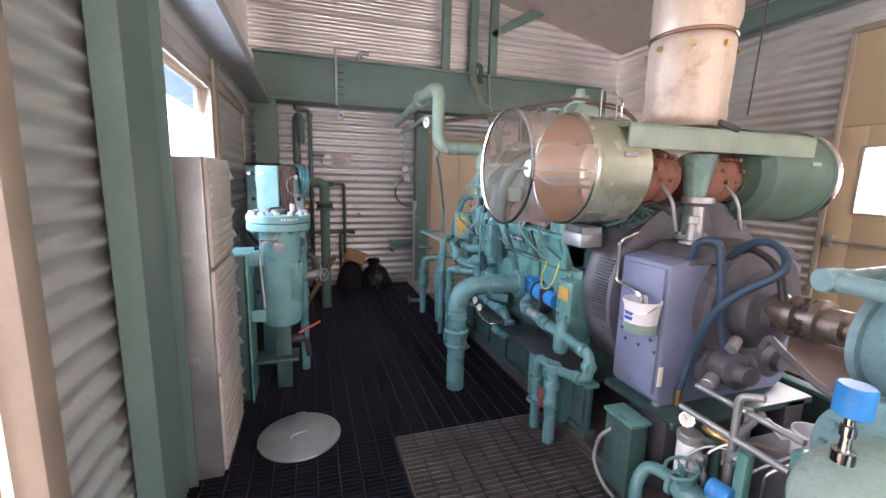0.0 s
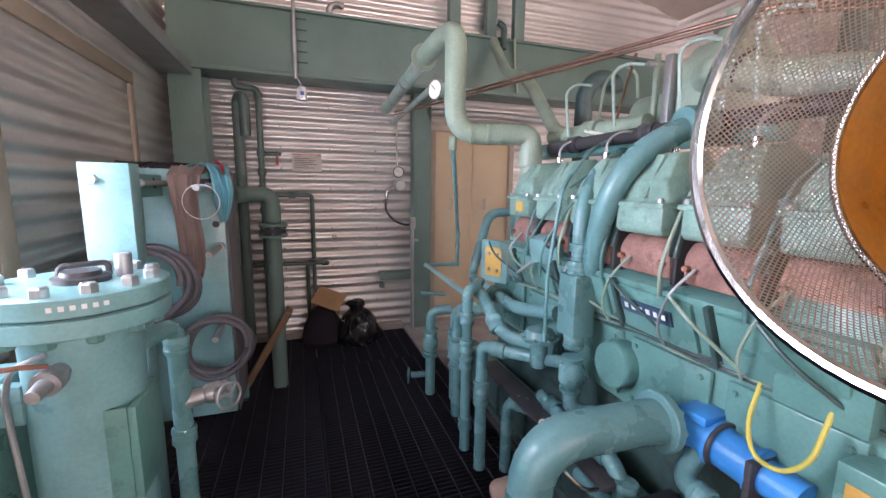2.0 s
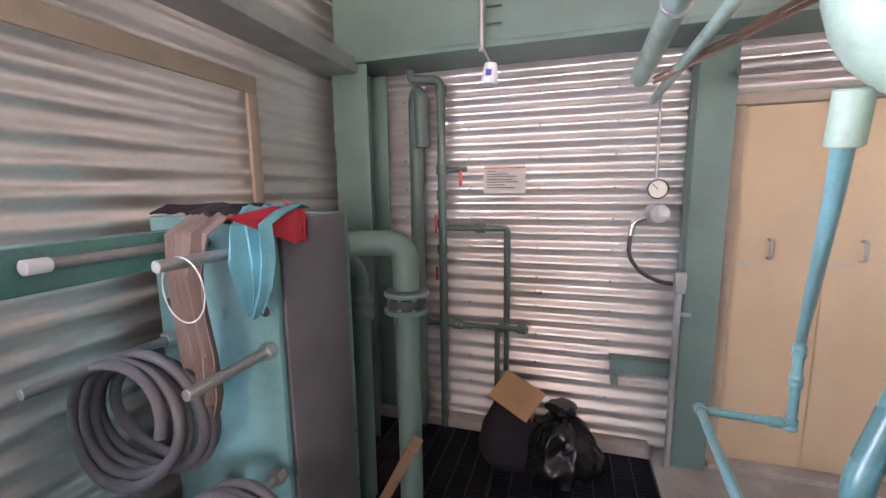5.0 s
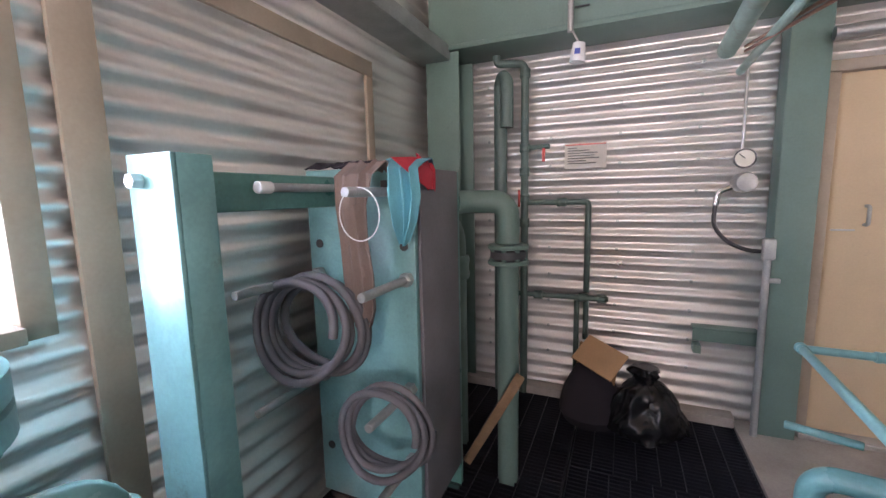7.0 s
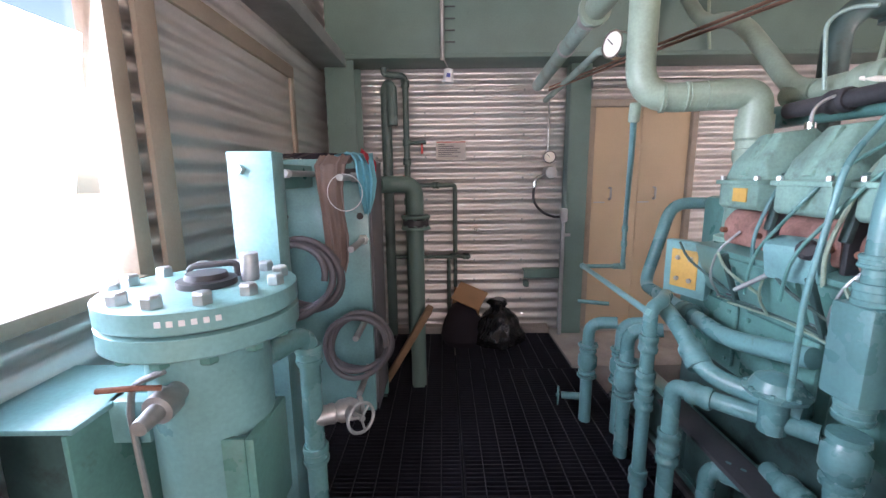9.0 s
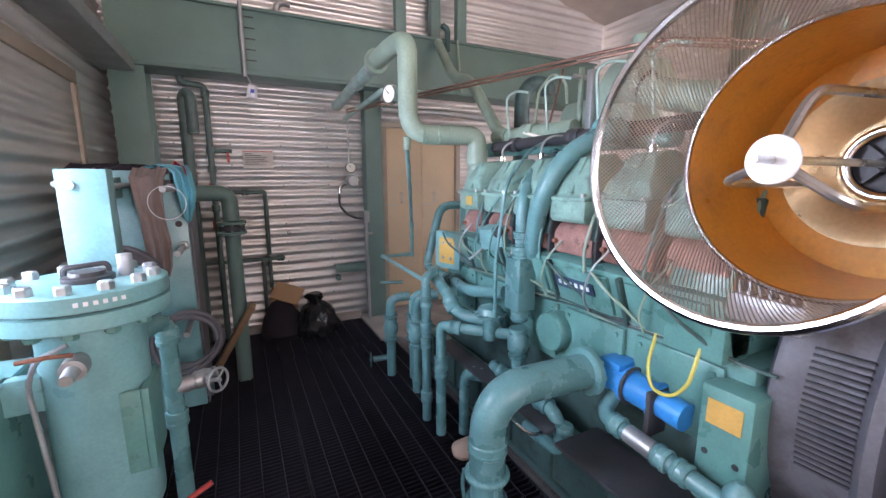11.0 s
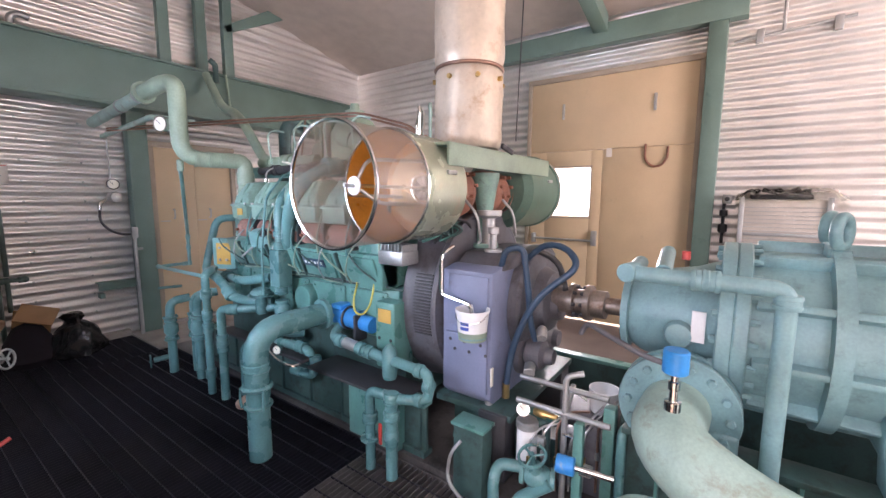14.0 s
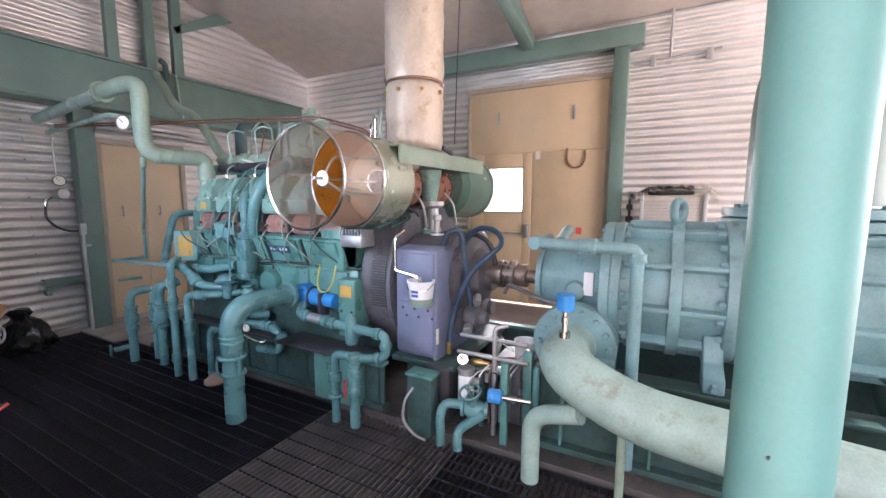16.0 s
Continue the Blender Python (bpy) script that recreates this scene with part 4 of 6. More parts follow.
part("wire", tube([(1.50, 2.02, 1.80), (1.50, 2.02, 1.93), (1.62, 2.1, 1.95), (1.9, 2.35, 1.97), (1.95, 2.4, 1.96), (1.95, 2.4, 1.80)], 0.006, 0.03, 8), CHROME, hr)
part("wire", tube([(1.70, 2.15, 1.82), (1.71, 2.16, 1.96)], 0.006, 0.02, 8), CHROME, hr)
part("copper_sheet", obox((1.85, 2.28, 1.815), (0.36, 0.16, 0.02), (0, 4, 22), 0.004), COPPER, hr)
# ---- piping round the engine ----


def pipe_thing(name, label, pts, r, material, category="pipe", bend=None, fittings=(), group=""):
    t = root(name, (pts[0][0], pts[0][1], min(p[2] for p in pts)), label, category, group)
    part("tube", tube(pts, r, bend if bend else r * 2.6, 18), material, t)
    for p, ax in fittings:
        collars(t, [p], ax, r * 1.38, r * 2.6, material)
    return t


def handwheel(parent, c, axis, r, material, name="handwheel"):
    d, u, v = ring_frame(axis)
    spokes = [cyl(Vector(c), Vector(c) + (u * math.cos(a) + v * math.sin(a)) * r, r * 0.09, 8) for a in (0.3, 2.4, 4.5)]
    part(name, join(torus(c, axis, r, r * 0.12, 32, 8), *spokes, cyl(Vector(c) - d * r * 0.15, Vector(c) + d * r * 0.25, r * 0.2, 12)), material, parent)


def valve(parent, c, axis, r, material, wheel_axis=None, wheel_r=0.05):
    d = Vector(axis).normalized()
    c = Vector(c)
    part("valve_body", lathe(c - d * r * 2.2, d, [(0, r * 1.3), (r * 0.5, r * 1.35), (r * 0.6, r), (r * 1.4, r * 1.5), (r * 3.0, r * 1.5), (r * 3.8, r), (r * 3.9, r * 1.35), (r * 4.4, r * 1.3)], 18), material, parent)
    if wheel_axis:
        w = Vector(wheel_axis).normalized()
        part("stem", lathe(c, w, [(0, r * 1.2), (r * 1.8, r * 0.9), (r * 1.9, r * 0.35), (r * 3.6, r * 0.3)], 14), material, parent)
        handwheel(parent, c + w * r * 3.5, w, wheel_r, material)


def dial(parent, c, axis, r, face=None, name="gauge"):
    d = Vector(axis).normalized()
    g = part(name, lathe(Vector(c) - d * r * 0.6, d, [(0, r * 0.8), (r * 0.1, r), (r * 0.55, r), (r * 0.7, r), (r * 0.7, r * 0.86), (r * 0.55, r * 0.84)], 28), BLACK_IRON if face else CHROME, parent, "round pressure gauge")
    part("dial_face", lathe(Vector(c) - d * r * 0.02, d, [(0, r * 0.85), (r * 0.05, r * 0.85)], 28), face or CREAM, g)
    _, u, v = ring_frame(axis)
    part("pointer", sweep([Vector(c) + d * r * 0.06, Vector(c) + d * r * 0.06 + (u * 0.5 + v * 0.5) * r], r * 0.04, 6), INK, g)
    return g


su = root("water_pipe_elbow", (1.136, 2.9, 0), "thick teal pipe rising from the grating and bending to a flange", "pipe")
part("riser", cyl((1.136, 2.905, 0.0), (1.136, 2.905, 0.46), 0.062, 28), PIPE, su)
part("elbow", tube([(1.136, 2.905, 0.42), (1.136, 2.905, 0.76), (1.59, 2.872, 0.765)], 0.068, 0.19, 24), PIPE, su)
collars(su, [(1.136, 2.905, 0.555)], (0, 0, 1), 0.074, 0.05, PIPE, "weld_collar")
flange(su, (1.56, 2.872, 0.763), (1, -0.05, 0), 0.095, 0.03, 8, PIPE)
part("clamp", torus((1.136, 2.905, 0.44), (0, 0, 1), 0.072, 0.014, 36), PIPE, su)
part("clamp", torus((1.136, 2.905, 0.33), (0, 0, 1), 0.068, 0.012, 36), PIPE, su)
for a in (20, 140, 260):
    cx, cy = 1.136 + 0.086 * math.cos(radians(a)), 2.905 + 0.086 * math.sin(radians(a))
    part("tie_rod", tube([(cx - 0.0, cy, 0.44), (cx + 0.012 * math.cos(radians(a)), cy, 0.385), (cx, cy, 0.32)], 0.008, 0.03, 8), PIPE, su)

pipe_thing("drain_riser", "slender teal riser pipe standing on the grating", [(1.36, 3.95, 0.0), (1.36, 3.95, 0.93), (1.42, 3.98, 0.95), (1.50, 4.1, 0.94)], 0.028, PIPE, fittings=[((1.36, 3.95, z), (0, 0, 1)) for z in (0.16, 0.52, 0.62, 0.78)], group="risers beside the engine")
pipe_thing("drain_riser", "slender teal riser pipe with an elbow to the engine", [(1.375, 3.775, 0.0), (1.375, 3.775, 0.69), (1.42, 3.70, 0.69), (1.63, 3.45, 0.70)], 0.030, PIPE, fittings=[((1.375, 3.775, 0.46), (0, 0, 1)), ((1.375, 3.775, 0.40), (0, 0, 1)), ((1.425, 3.695, 0.69), (0.64, -0.77, 0))], group="risers beside the engine")
pipe_thing("drain_riser", "short teal riser pipe feeding the lower engine", [(1.50, 3.72, 0.0), (1.50, 3.72, 0.40), (1.62, 3.55, 0.40), (1.72, 3.38, 0.42)], 0.030, PIPE, fittings=[((1.55, 3.65, 0.40), (0.6, -0.8, 0))], group="risers beside the engine")
lp = pipe_thing("coolant_loop", "teal looped pipe from the engine top to the risers", [(2.05, 4.72, 1.30), (1.86, 4.76, 1.30), (1.71, 4.72, 0.82), (1.60, 4.09, 0.86), (1.57, 3.80, 0.86), (1.62, 3.50, 0.92)], 0.034, PIPE, bend=0.10, fittings=[((1.60, 4.09, 0.86), (0, -1, 0.05))])
pipe_thing("coolant_loop", "teal curved pipe joining the pump body", [(1.46, 4.08, 0.92), (1.46, 3.90, 0.86), (1.46, 3.74, 0.75), (1.62, 3.50, 0.74)], 0.034, PIPE, bend=0.09, fittings=[((1.46, 3.8, 0.79), (0, -0.7, -0.5))])
th = root("thermostat_housing", (1.55, 3.53, 0.7), "round teal housing with domed lid", "housing")
part("dome", lathe((1.55, 3.53, 0.78), (0, 0, 1), [(0, 0.03), (0.01, 0.085), (0.025, 0.09), (0.03, 0.075), (0.06, 0.06), (0.075, 0.02)], 28), PIPE, th)
part("neck", cyl((1.55, 3.53, 0.66), (1.55, 3.53, 0.79), 0.04), PIPE, th)
bolts(th, (1.55, 3.53, 0.805), (0, 0, 1), 0.08, 8, 0.008, 0.01, PIPE)

rg = root("regulator", (1.6, 3.34, 0.58), "teal rectangular regulator box above a valve", "regulator")
part("body", box(1.545, 1.65, 3.285, 3.40, 0.88, 1.14, 0.01), PIPE, rg)
collars(rg, [(1.597, 3.342, 1.165), (1.597, 3.342, 0.85)], (0, 0, 1), 0.045, 0.06, PIPE)
valve(rg, (1.597, 3.342, 0.70), (0, 0, 1), 0.036, PIPE)
part("outlet", tube([(1.597, 3.342, 0.64), (1.597, 3.342, 0.54), (1.72, 3.28, 0.52)], 0.034, 0.06), PIPE, rg)
part("riser", tube([(1.597, 3.342, 1.17), (1.597, 3.342, 1.44), (1.74, 3.42, 1.58), (2.0, 3.56, 1.64), (2.10, 3.74, 1.73)], 0.031, 0.10), PIPE, rg)
collars(rg, [(1.597, 3.342, 1.25)], (0, 0, 1), 0.042, 0.035, PIPE, "union")
pipe_thing("gas_pipe", "thick pale teal gas pipe curving over the rocker covers", [(1.80, 3.42, 0.93), (1.66, 3.36, 1.04), (1.59, 3.21, 1.42), (1.64, 3.14, 1.60), (1.84, 3.09, 1.72), (2.12, 3.09, 1.74)], 0.044, PIPE, bend=0.13, fittings=[((1.86, 3.09, 1.722), (1, 0, 0.08))])
pipe_thing("sense_line", "thin teal tube rising beside the regulator", [(1.53, 3.46, 0.80), (1.53, 3.46, 1.12), (1.57, 3.44, 1.50), (1.75, 3.50, 1.66), (2.0, 3.62, 1.74)], 0.0085, PIPE, bend=0.06)
for k, (y, z) in enumerate(((3.6, 1.12), (3.75, 1.10))):
    pipe_thing("thin_tube", "thin pale tube bent over the block", [(1.58, y, z - 0.05), (1.55, y - 0.05, z + 0.10), (1.62, y - 0.2, z + 0.35), (1.78, y - 0.25, z + 0.48)], 0.0055, TEAL, bend=0.08, category="tube", group="thin tubes over the block")
gv = root("governor", (1.62, 3.62, 1.05), "teal finned governor casting on the block", "governor")
part("body", obox((1.63, 3.61, 1.20), (0.10, 0.16, 0.13), (0, -15, 20), 0.02), TEAL_LIGHT, gv)
part("cap", lathe((1.60, 3.55, 1.24), (-0.5, -0.6, 0.2), [(0, 0.030), (0.03, 0.030), (0.04, 0.02)], 18), BLACK_IRON, gv)
part("lever", cyl((1.60, 3.66, 1.15), (1.55, 3.76, 1.06), 0.008), GALV_DARK, gv)

# fuel line past the blue motor
fl = root("oil_pipe_run", (1.56, 2.75, 0.02), "teal and silver pipe run with threaded fittings beside the skid", "pipe")
part("elbow_pipe", tube([(1.66, 2.79, 0.70), (1.58, 2.78, 0.63), (1.57, 2.70, 0.625), (1.57, 2.27, 0.595)], 0.030, 0.06), PIPE, fl)
part("silver_nipple", cyl((1.57, 2.66, 0.622), (1.57, 2.55, 0.614), 0.033), GALV_DARK, fl)
collars(fl, [(1.57, 2.70, 0.625), (1.57, 2.52, 0.612), (1.57, 2.45, 0.607)], (0, 1, 0.06), 0.041, 0.05, PIPE)
part("tee", lathe((1.57, 2.29, 0.49), (0, 0, 1), [(0, 0.036), (0.02, 0.042), (0.16, 0.042), (0.18, 0.03), (0.2, 0.012)], 20), PIPE, fl)
part("cross_pipe", tube([(1.57, 2.27, 0.60), (1.55, 2.0, 0.60), (1.55, 2.0, 0.455), (1.47, 2.12, 0.455), (1.45, 2.33, 0.455), (1.45, 2.33, 0.0)], 0.028, 0.045), PIPE, fl)
collars(fl, [(1.55, 2.06, 0.60), (1.55, 2.0, 0.53), (1.52, 2.04, 0.455)], (0, 1, 0), 0.038, 0.045, PIPE)
part("drop_pipe", cyl((1.45, 2.17, 0.0), (1.45, 2.17, 0.46), 0.032), PIPE, fl)
collars(fl, [(1.45, 2.17, 0.455), (1.45, 2.17, 0.36), (1.45, 2.33, 0.30)], (0, 0, 1), 0.043, 0.06, PIPE)
flange(fl, (1.45, 2.33, 0.17), (0, 0, 1), 0.055, 0.014, 4, PIPE, bolt=0.009)
valve(fl, (1.45, 2.17, 0.24), (0, 0, 1), 0.026, PIPE)
part("lever", box(1.405, 1.417, 2.205, 2.225, 0.20, 0.32, 0.004), RED, fl, "red valve lever")
pipe_thing("lower_oil_pipe", "silver and teal lower pipe with elbow under the shelf", [(1.64, 3.62, 0.45), (1.60, 3.35, 0.46), (1.60, 3.05, 0.48), (1.60, 3.0, 0.30), (1.62, 3.28, 0.27)], 0.032, PIPE, fittings=[((1.60, 3.0, 0.40), (0, 0, 1)), ((1.60, 3.14, 0.475), (0, 1, 0)), ((1.63, 3.5, 0.455), (0, 1, 0))])
dgs = root("pressure_gauge_pair", (1.40, 3.1, 0.45), "two small chrome pressure gauges on a thin line", "gauge")
dial(dgs, (1.40, 3.12, 0.52), (-1, -0.4, 0.1), 0.030)
dial(dgs, (1.43, 3.28, 0.53), (-1, -0.4, 0.1), 0.030)
part("line", tube([(1.42, 3.30, 0.50), (1.42, 3.15, 0.44), (1.46, 3.05, 0.40), (1.58, 3.02, 0.42)], 0.008, 0.04, 8), CHROME, dgs)
rag = thing("rag", lathe((1.42, 3.55, 0.005), (0, 0, 1), [(0, 0.07), (0.02, 0.085), (0.05, 0.06), (0.07, 0.02)], 14), RAG, "crumpled tan rag on the grating", "rag")
for v in rag.data.vertices:
    v.co += Vector((noise.noise(v.co * 30), noise.noise(v.co * 31 + Vector((5, 0, 0))), 0)) * 0.03

# valves at the far end of the engine
vg = root("valve_manifold", (1.35, 4.6, 0), "teal cluster of riser valves with a small handwheel", "valve")
for x, y, h in ((1.36, 4.62, 0.62), (1.50, 4.50, 0.66), (1.44, 4.30, 0.70)):
    part("riser", tube([(x, y, 0), (x, y, h), (x + 0.14, y - 0.06, h + 0.02)], 0.034, 0.09), PIPE, vg)
    valve(vg, (x, y, h * 0.62), (0, 0, 1), 0.036, PIPE)
    flange(vg, (x, y, h * 0.62 + 0.09), (0, 0, 1), 0.056, 0.016, 4, PIPE, bolt=0.008)
    flange(vg, (x, y, h * 0.62 - 0.1), (0, 0, 1), 0.056, 0.016, 4, PIPE, bolt=0.008)
part("handle_bar", cyl((1.30, 4.66, 0.74), (1.46, 4.60, 0.74), 0.012), PIPE, vg)
part("branch", cyl((1.36, 4.66, 0.13), (1.24, 4.70, 0.12), 0.022), PIPE, vg)
handwheel(vg, (1.22, 4.705, 0.115), (-1, 0.3, 0), 0.052, PIPE)

# arched inlet pipe above the end door
zp = root("inlet_pipe", (1.35, 4.3, 1.5), "pale green S-shaped inlet pipe above the engine end", "pipe")
part("bend", tube([(1.32, 4.66, 2.32), (1.35, 4.40, 2.36), (1.37, 4.22, 2.34), (1.37, 4.22, 1.79), (1.78, 4.12, 1.79)], 0.060, 0.15, 24), PIPE_PALE, zp)
part("drop", tube([(1.62, 4.15, 1.79), (1.80, 4.10, 1.79), (1.80, 4.10, 1.66)], 0.060, 0.1, 24), PIPE_PALE, zp)
part("sleeve", lathe((1.80, 4.10, 1.70), (0, 0, -1), [(0, 0.068), (0.09, 0.068), (0.10, 0.058), (0.13, 0.058), (0.135, 0.066), (0.17, 0.066), (0.2, 0.055), (0.30, 0.07)], 28), PIPE_PALE, zp)
collars(zp, [(1.55, 4.168, 1.79), (1.46, 4.19, 1.79)], (1, -0.23, 0), 0.062, 0.02, PIPE_PALE, "weld")
part("landing_casting", lathe((1.80, 4.10, 1.17), (0, 0, 1), [(0, 0.10), (0.03, 0.10), (0.04, 0.075), (0.14, 0.07), (0.19, 0.085), (0.22, 0.085), (0.23, 0.06)], 24), COVER, zp, "pale green cast landing")
part("drip_stub", cyl((1.37, 4.24, 1.78), (1.375, 4.26, 1.70), 0.024), PIPE_PALE, zp)
flange(zp, (1.32, 4.66, 2.32), (-0.03, 1, -0.03), 0.085, 0.03, 4, PIPE_PALE)
part("header", cyl((1.32, 4.68, 2.315), (1.33, 6.02, 2.22), 0.048, 22), BLUEGREY_PIPE, zp, "grey-green header pipe to the wall")
part("side_pipe", tube([(1.40, 6.02, 2.10), (1.42, 5.0, 2.16), (1.42, 4.85, 2.17), (1.75, 4.82, 2.17)], 0.022, 0.05), BLUEGREY_PIPE, zp)
collars(zp, [(1.325, 5.2, 2.28), (1.32, 4.78, 2.31)], (0, 1, -0.07), 0.056, 0.03, GALV_DARK, "band")
dl = part("gauge_stem", cyl((1.34, 4.33, 2.03), (1.27, 4.30, 2.03), 0.014), GALV_DARK, zp)
dial(zp, (1.275, 4.29, 2.035), (-1, -0.45, 0), 0.060)
pipe_thing("drain_line", "thin teal drain line below the inlet pipe", [(1.375, 4.26, 1.71), (1.43, 4.38, 1.62), (1.70, 5.0, 1.16), (1.70, 5.0, 0.87), (1.45, 5.03, 0.865), (1.34, 3.93, 0.92)], 0.0145, TEAL_LIGHT, bend=0.02, fittings=[((1.70, 5.0, 1.12), (0, 0, 1)), ((1.70, 5.0, 1.02), (0, 0, 1)), ((1.70, 5.0, 0.87), (0, 0, 1)), ((1.66, 5.005, 0.869), (1, 0, 0)), ((1.45, 5.03, 0.865), (0, 1, 0))])
pipe_thing("vent_pipe", "pale green pipe dropping from the girder to the engine", [(2.30, 5.70, 2.85), (2.20, 5.2, 2.42), (2.10, 4.70, 2.28), (2.06, 4.25, 1.84), (2.04, 4.1, 1.80)], 0.042, PIPE_PALE, bend=0.2)
pipe_thing("gooseneck_vent", "green gooseneck vent pipe over the engine", [(2.45, 4.5, 1.6), (2.45, 4.5, 2.16), (2.52, 4.45, 2.26), (2.64, 4.42, 2.22), (2.64, 4.42, 2.16)], 0.06, TEAL_OILY_SHADE, bend=0.1)
ac = root("aftercooler", (2.36, 3.4, 1.62), "pale green aftercooler housing with ducts above the engine", "aftercooler")
part("shell", lathe((2.42, 3.96, 1.91), (0, -1, 0), [(0, 0.03), (0.015, 0.07), (0.05, 0.095), (0.45, 0.095), (0.455, 0.11), (0.48, 0.11)], 32), PIPE_PALE, ac)
part("casting", prism([(2.16, 1.76), (2.50, 1.76), (2.50, 2.04), (2.40, 2.13), (2.24, 2.13), (2.16, 2.02)], "y", 3.22, 3.47, 0.03), PIPE_PALE, ac, "pale green cast elbow box")
part("duct", tube([(2.20, 3.34, 1.96), (2.08, 3.20, 1.96), (2.05, 2.95, 1.86), (2.12, 2.60, 1.80), (2.14, 2.38, 1.66)], 0.065, 0.14, 24), PIPE_PALE, ac)
part("hose_band", torus((2.07, 3.08, 1.92), (0.1, -1, -0.35), 0.068, 0.008, 36, 8), BLACK_IRON, ac)
part("top_neck", lathe((2.32, 3.34, 2.12), (0, 0, 1), [(0, 0.06), (0.05, 0.055), (0.055, 0.075), (0.075, 0.075), (0.08, 0.04), (0.13, 0.035)], 24), PIPE_PALE, ac)
part("mounting_post", box(2.14, 2.19, 3.48, 3.52, 1.62, 2.10, 0.004), GALV_DARK, ac)
part("mounting_post", box(2.44, 2.49, 3.30, 3.34, 1.60, 1.758, 0.004), GALV_DARK, ac)
part("vent_loop", tube([(2.36, 3.90, 2.0), (2.36, 3.92, 2.14), (2.30, 3.98, 2.20), (2.24, 4.04, 2.10), (2.22, 4.06, 1.80)], 0.009, 0.04, 8), PIPE_PALE, ac)
part("sight_tube", cyl((2.20, 3.62, 1.80), (2.20, 3.62, 2.14), 0.016, 12), PIPE_PALE, ac)
part("cross_fitting", cyl((2.14, 3.62, 2.09), (2.26, 3.62, 2.09), 0.014, 12), GALV_DARK, ac)
pipe_thing("prop_rod", "thin bare rod leaning from overhead tubes to the engine", [(2.0, 3.55, 2.10), (2.25, 4.02, 1.63)], 0.007, COPPER, category="rod")
pipe_thing("flat_lever", "pale flat lever bar over the rocker covers", [(2.02, 3.9, 1.80), (2.0, 3.5, 1.70)], 0.010, CREAM, category="lever")
pipe_thing("header_tube", "pale green header tube along the engine top", [(2.04, 4.25, 1.80), (2.10, 3.55, 1.80)], 0.045, PIPE_PALE, fittings=[((2.07, 3.9, 1.80), (0, 1, 0))])
pipe_thing("header_tube", "dark steel header tube along the engine top", [(1.95, 4.12, 1.72), (1.98, 2.6, 1.74)], 0.032, BLACK_IRON, fittings=[((1.955, 3.9, 1.723), (0, 1, 0)), ((1.965, 3.4, 1.73), (0, 1, 0))])
for k, (y, x) in enumerate(((4.0, 1.98), (3.6, 1.95), (3.25, 1.96), (2.95, 1.95))):
    pipe_thing("bent_tube", "thin bent tube between rail and header", [(x, y, 1.78), (x - 0.03, y, 2.02), (x + 0.02, y - 0.03, 2.06), (x + 0.06, y - 0.1, 2.04)], 0.0075, BLUEGREY_PIPE, bend=0.04, category="tube", group="bent tubes over the engine")
    c = root("spark_lead", (x - 0.1, y - 0.1, 1.6), "chrome ignition lead connector on a rocker cover", "connector", "ignition connectors")
    part("lead", tube([(x - 0.12, y - 0.1, 1.60), (x - 0.12, y - 0.1, 1.70), (x - 0.07, y - 0.12, 1.74), (x, y - 0.14, 1.74)], 0.006, 0.04, 8), GALV_DARK, c)
    part("connector", cyl((x - 0.12, y - 0.1, 1.58), (x - 0.12, y - 0.1, 1.65), 0.018, 12), CHROME, c)
for dz in (0.0, 0.022):
    pipe_thing("copper_line", "thin copper tubes running to the intake drums", [(1.35, 5.7, 2.12 + dz), (2.05, 3.0, 2.08 + dz), (2.1, 2.55, 1.95 + dz), (2.12, 2.4, 1.82)], 0.008, COPPER, bend=0.1, category="tube", group="copper tubes overhead")
pipe_thing("cable_conduit", "thin pale conduit loop by the stack", [(2.75, 2.9, 1.8), (2.75, 2.9, 2.28), (3.0, 3.1, 2.32), (3.3, 3.3, 2.32)], 0.014, BLUEGREY_PIPE, bend=0.06, category="conduit")

# ---- left side: vessel ----
vs = root("filter_vessel", (-0.03, 3.25, 0), "upright pale teal filter vessel with a bolted flanged lid", "vessel")
VX, VY = -0.03, 3.25
part("shell", lathe((VX, VY, 0.47), (0, 0, 1), [(0, 0.07), (0.015, 0.115), (0.04, 0.125), (0.06, 0.128), (0.70, 0.128)], 44), TEAL_LIGHT, vs)
part("lower_flange", lathe((VX, VY, 1.135), (0, 0, 1), [(0, 0.196), (0.004, 0.2), (0.044, 0.2), (0.046, 0.196)], 48), TEAL_LIGHT, vs)
part("gasket", lathe((VX, VY, 1.181), (0, 0, 1), [(0, 0.18), (0.006, 0.18)], 40), BLACK_IRON, vs)
part("lid", lathe((VX, VY, 1.187), (0, 0, 1), [(0, 0.196), (0.004, 0.2), (0.044, 0.2), (0.048, 0.194)], 48), TEAL_LIGHT, vs)
bolts(vs, (VX, VY, 1.235), (0, 0, 1), 0.165, 12, 0.019, 0.024, BOLT)
bolts(vs, (VX, VY, 1.135), (0, 0, -1), 0.165, 12, 0.019, 0.022, TEAL)
part("cover_plug", lathe((VX + 0.01, VY, 1.235), (0, 0, 1), [(0, 0.062), (0.014, 0.062), (0.016, 0.045), (0.028, 0.042)], 24), BLACK_IRON, vs, "dark greasy centre plug")
part("handle", tube([(VX - 0.06, VY + 0.05, 1.235), (VX - 0.06, VY + 0.05, 1.265), (VX + 0.04, VY + 0.08, 1.27), (VX + 0.04, VY + 0.08, 1.235)], 0.008, 0.02, 8), BLACK_IRON, vs)
part("stub", cyl((VX + 0.09, VY + 0.04, 1.235), (VX + 0.09, VY + 0.04, 1.30), 0.020), GALV_DARK, vs)
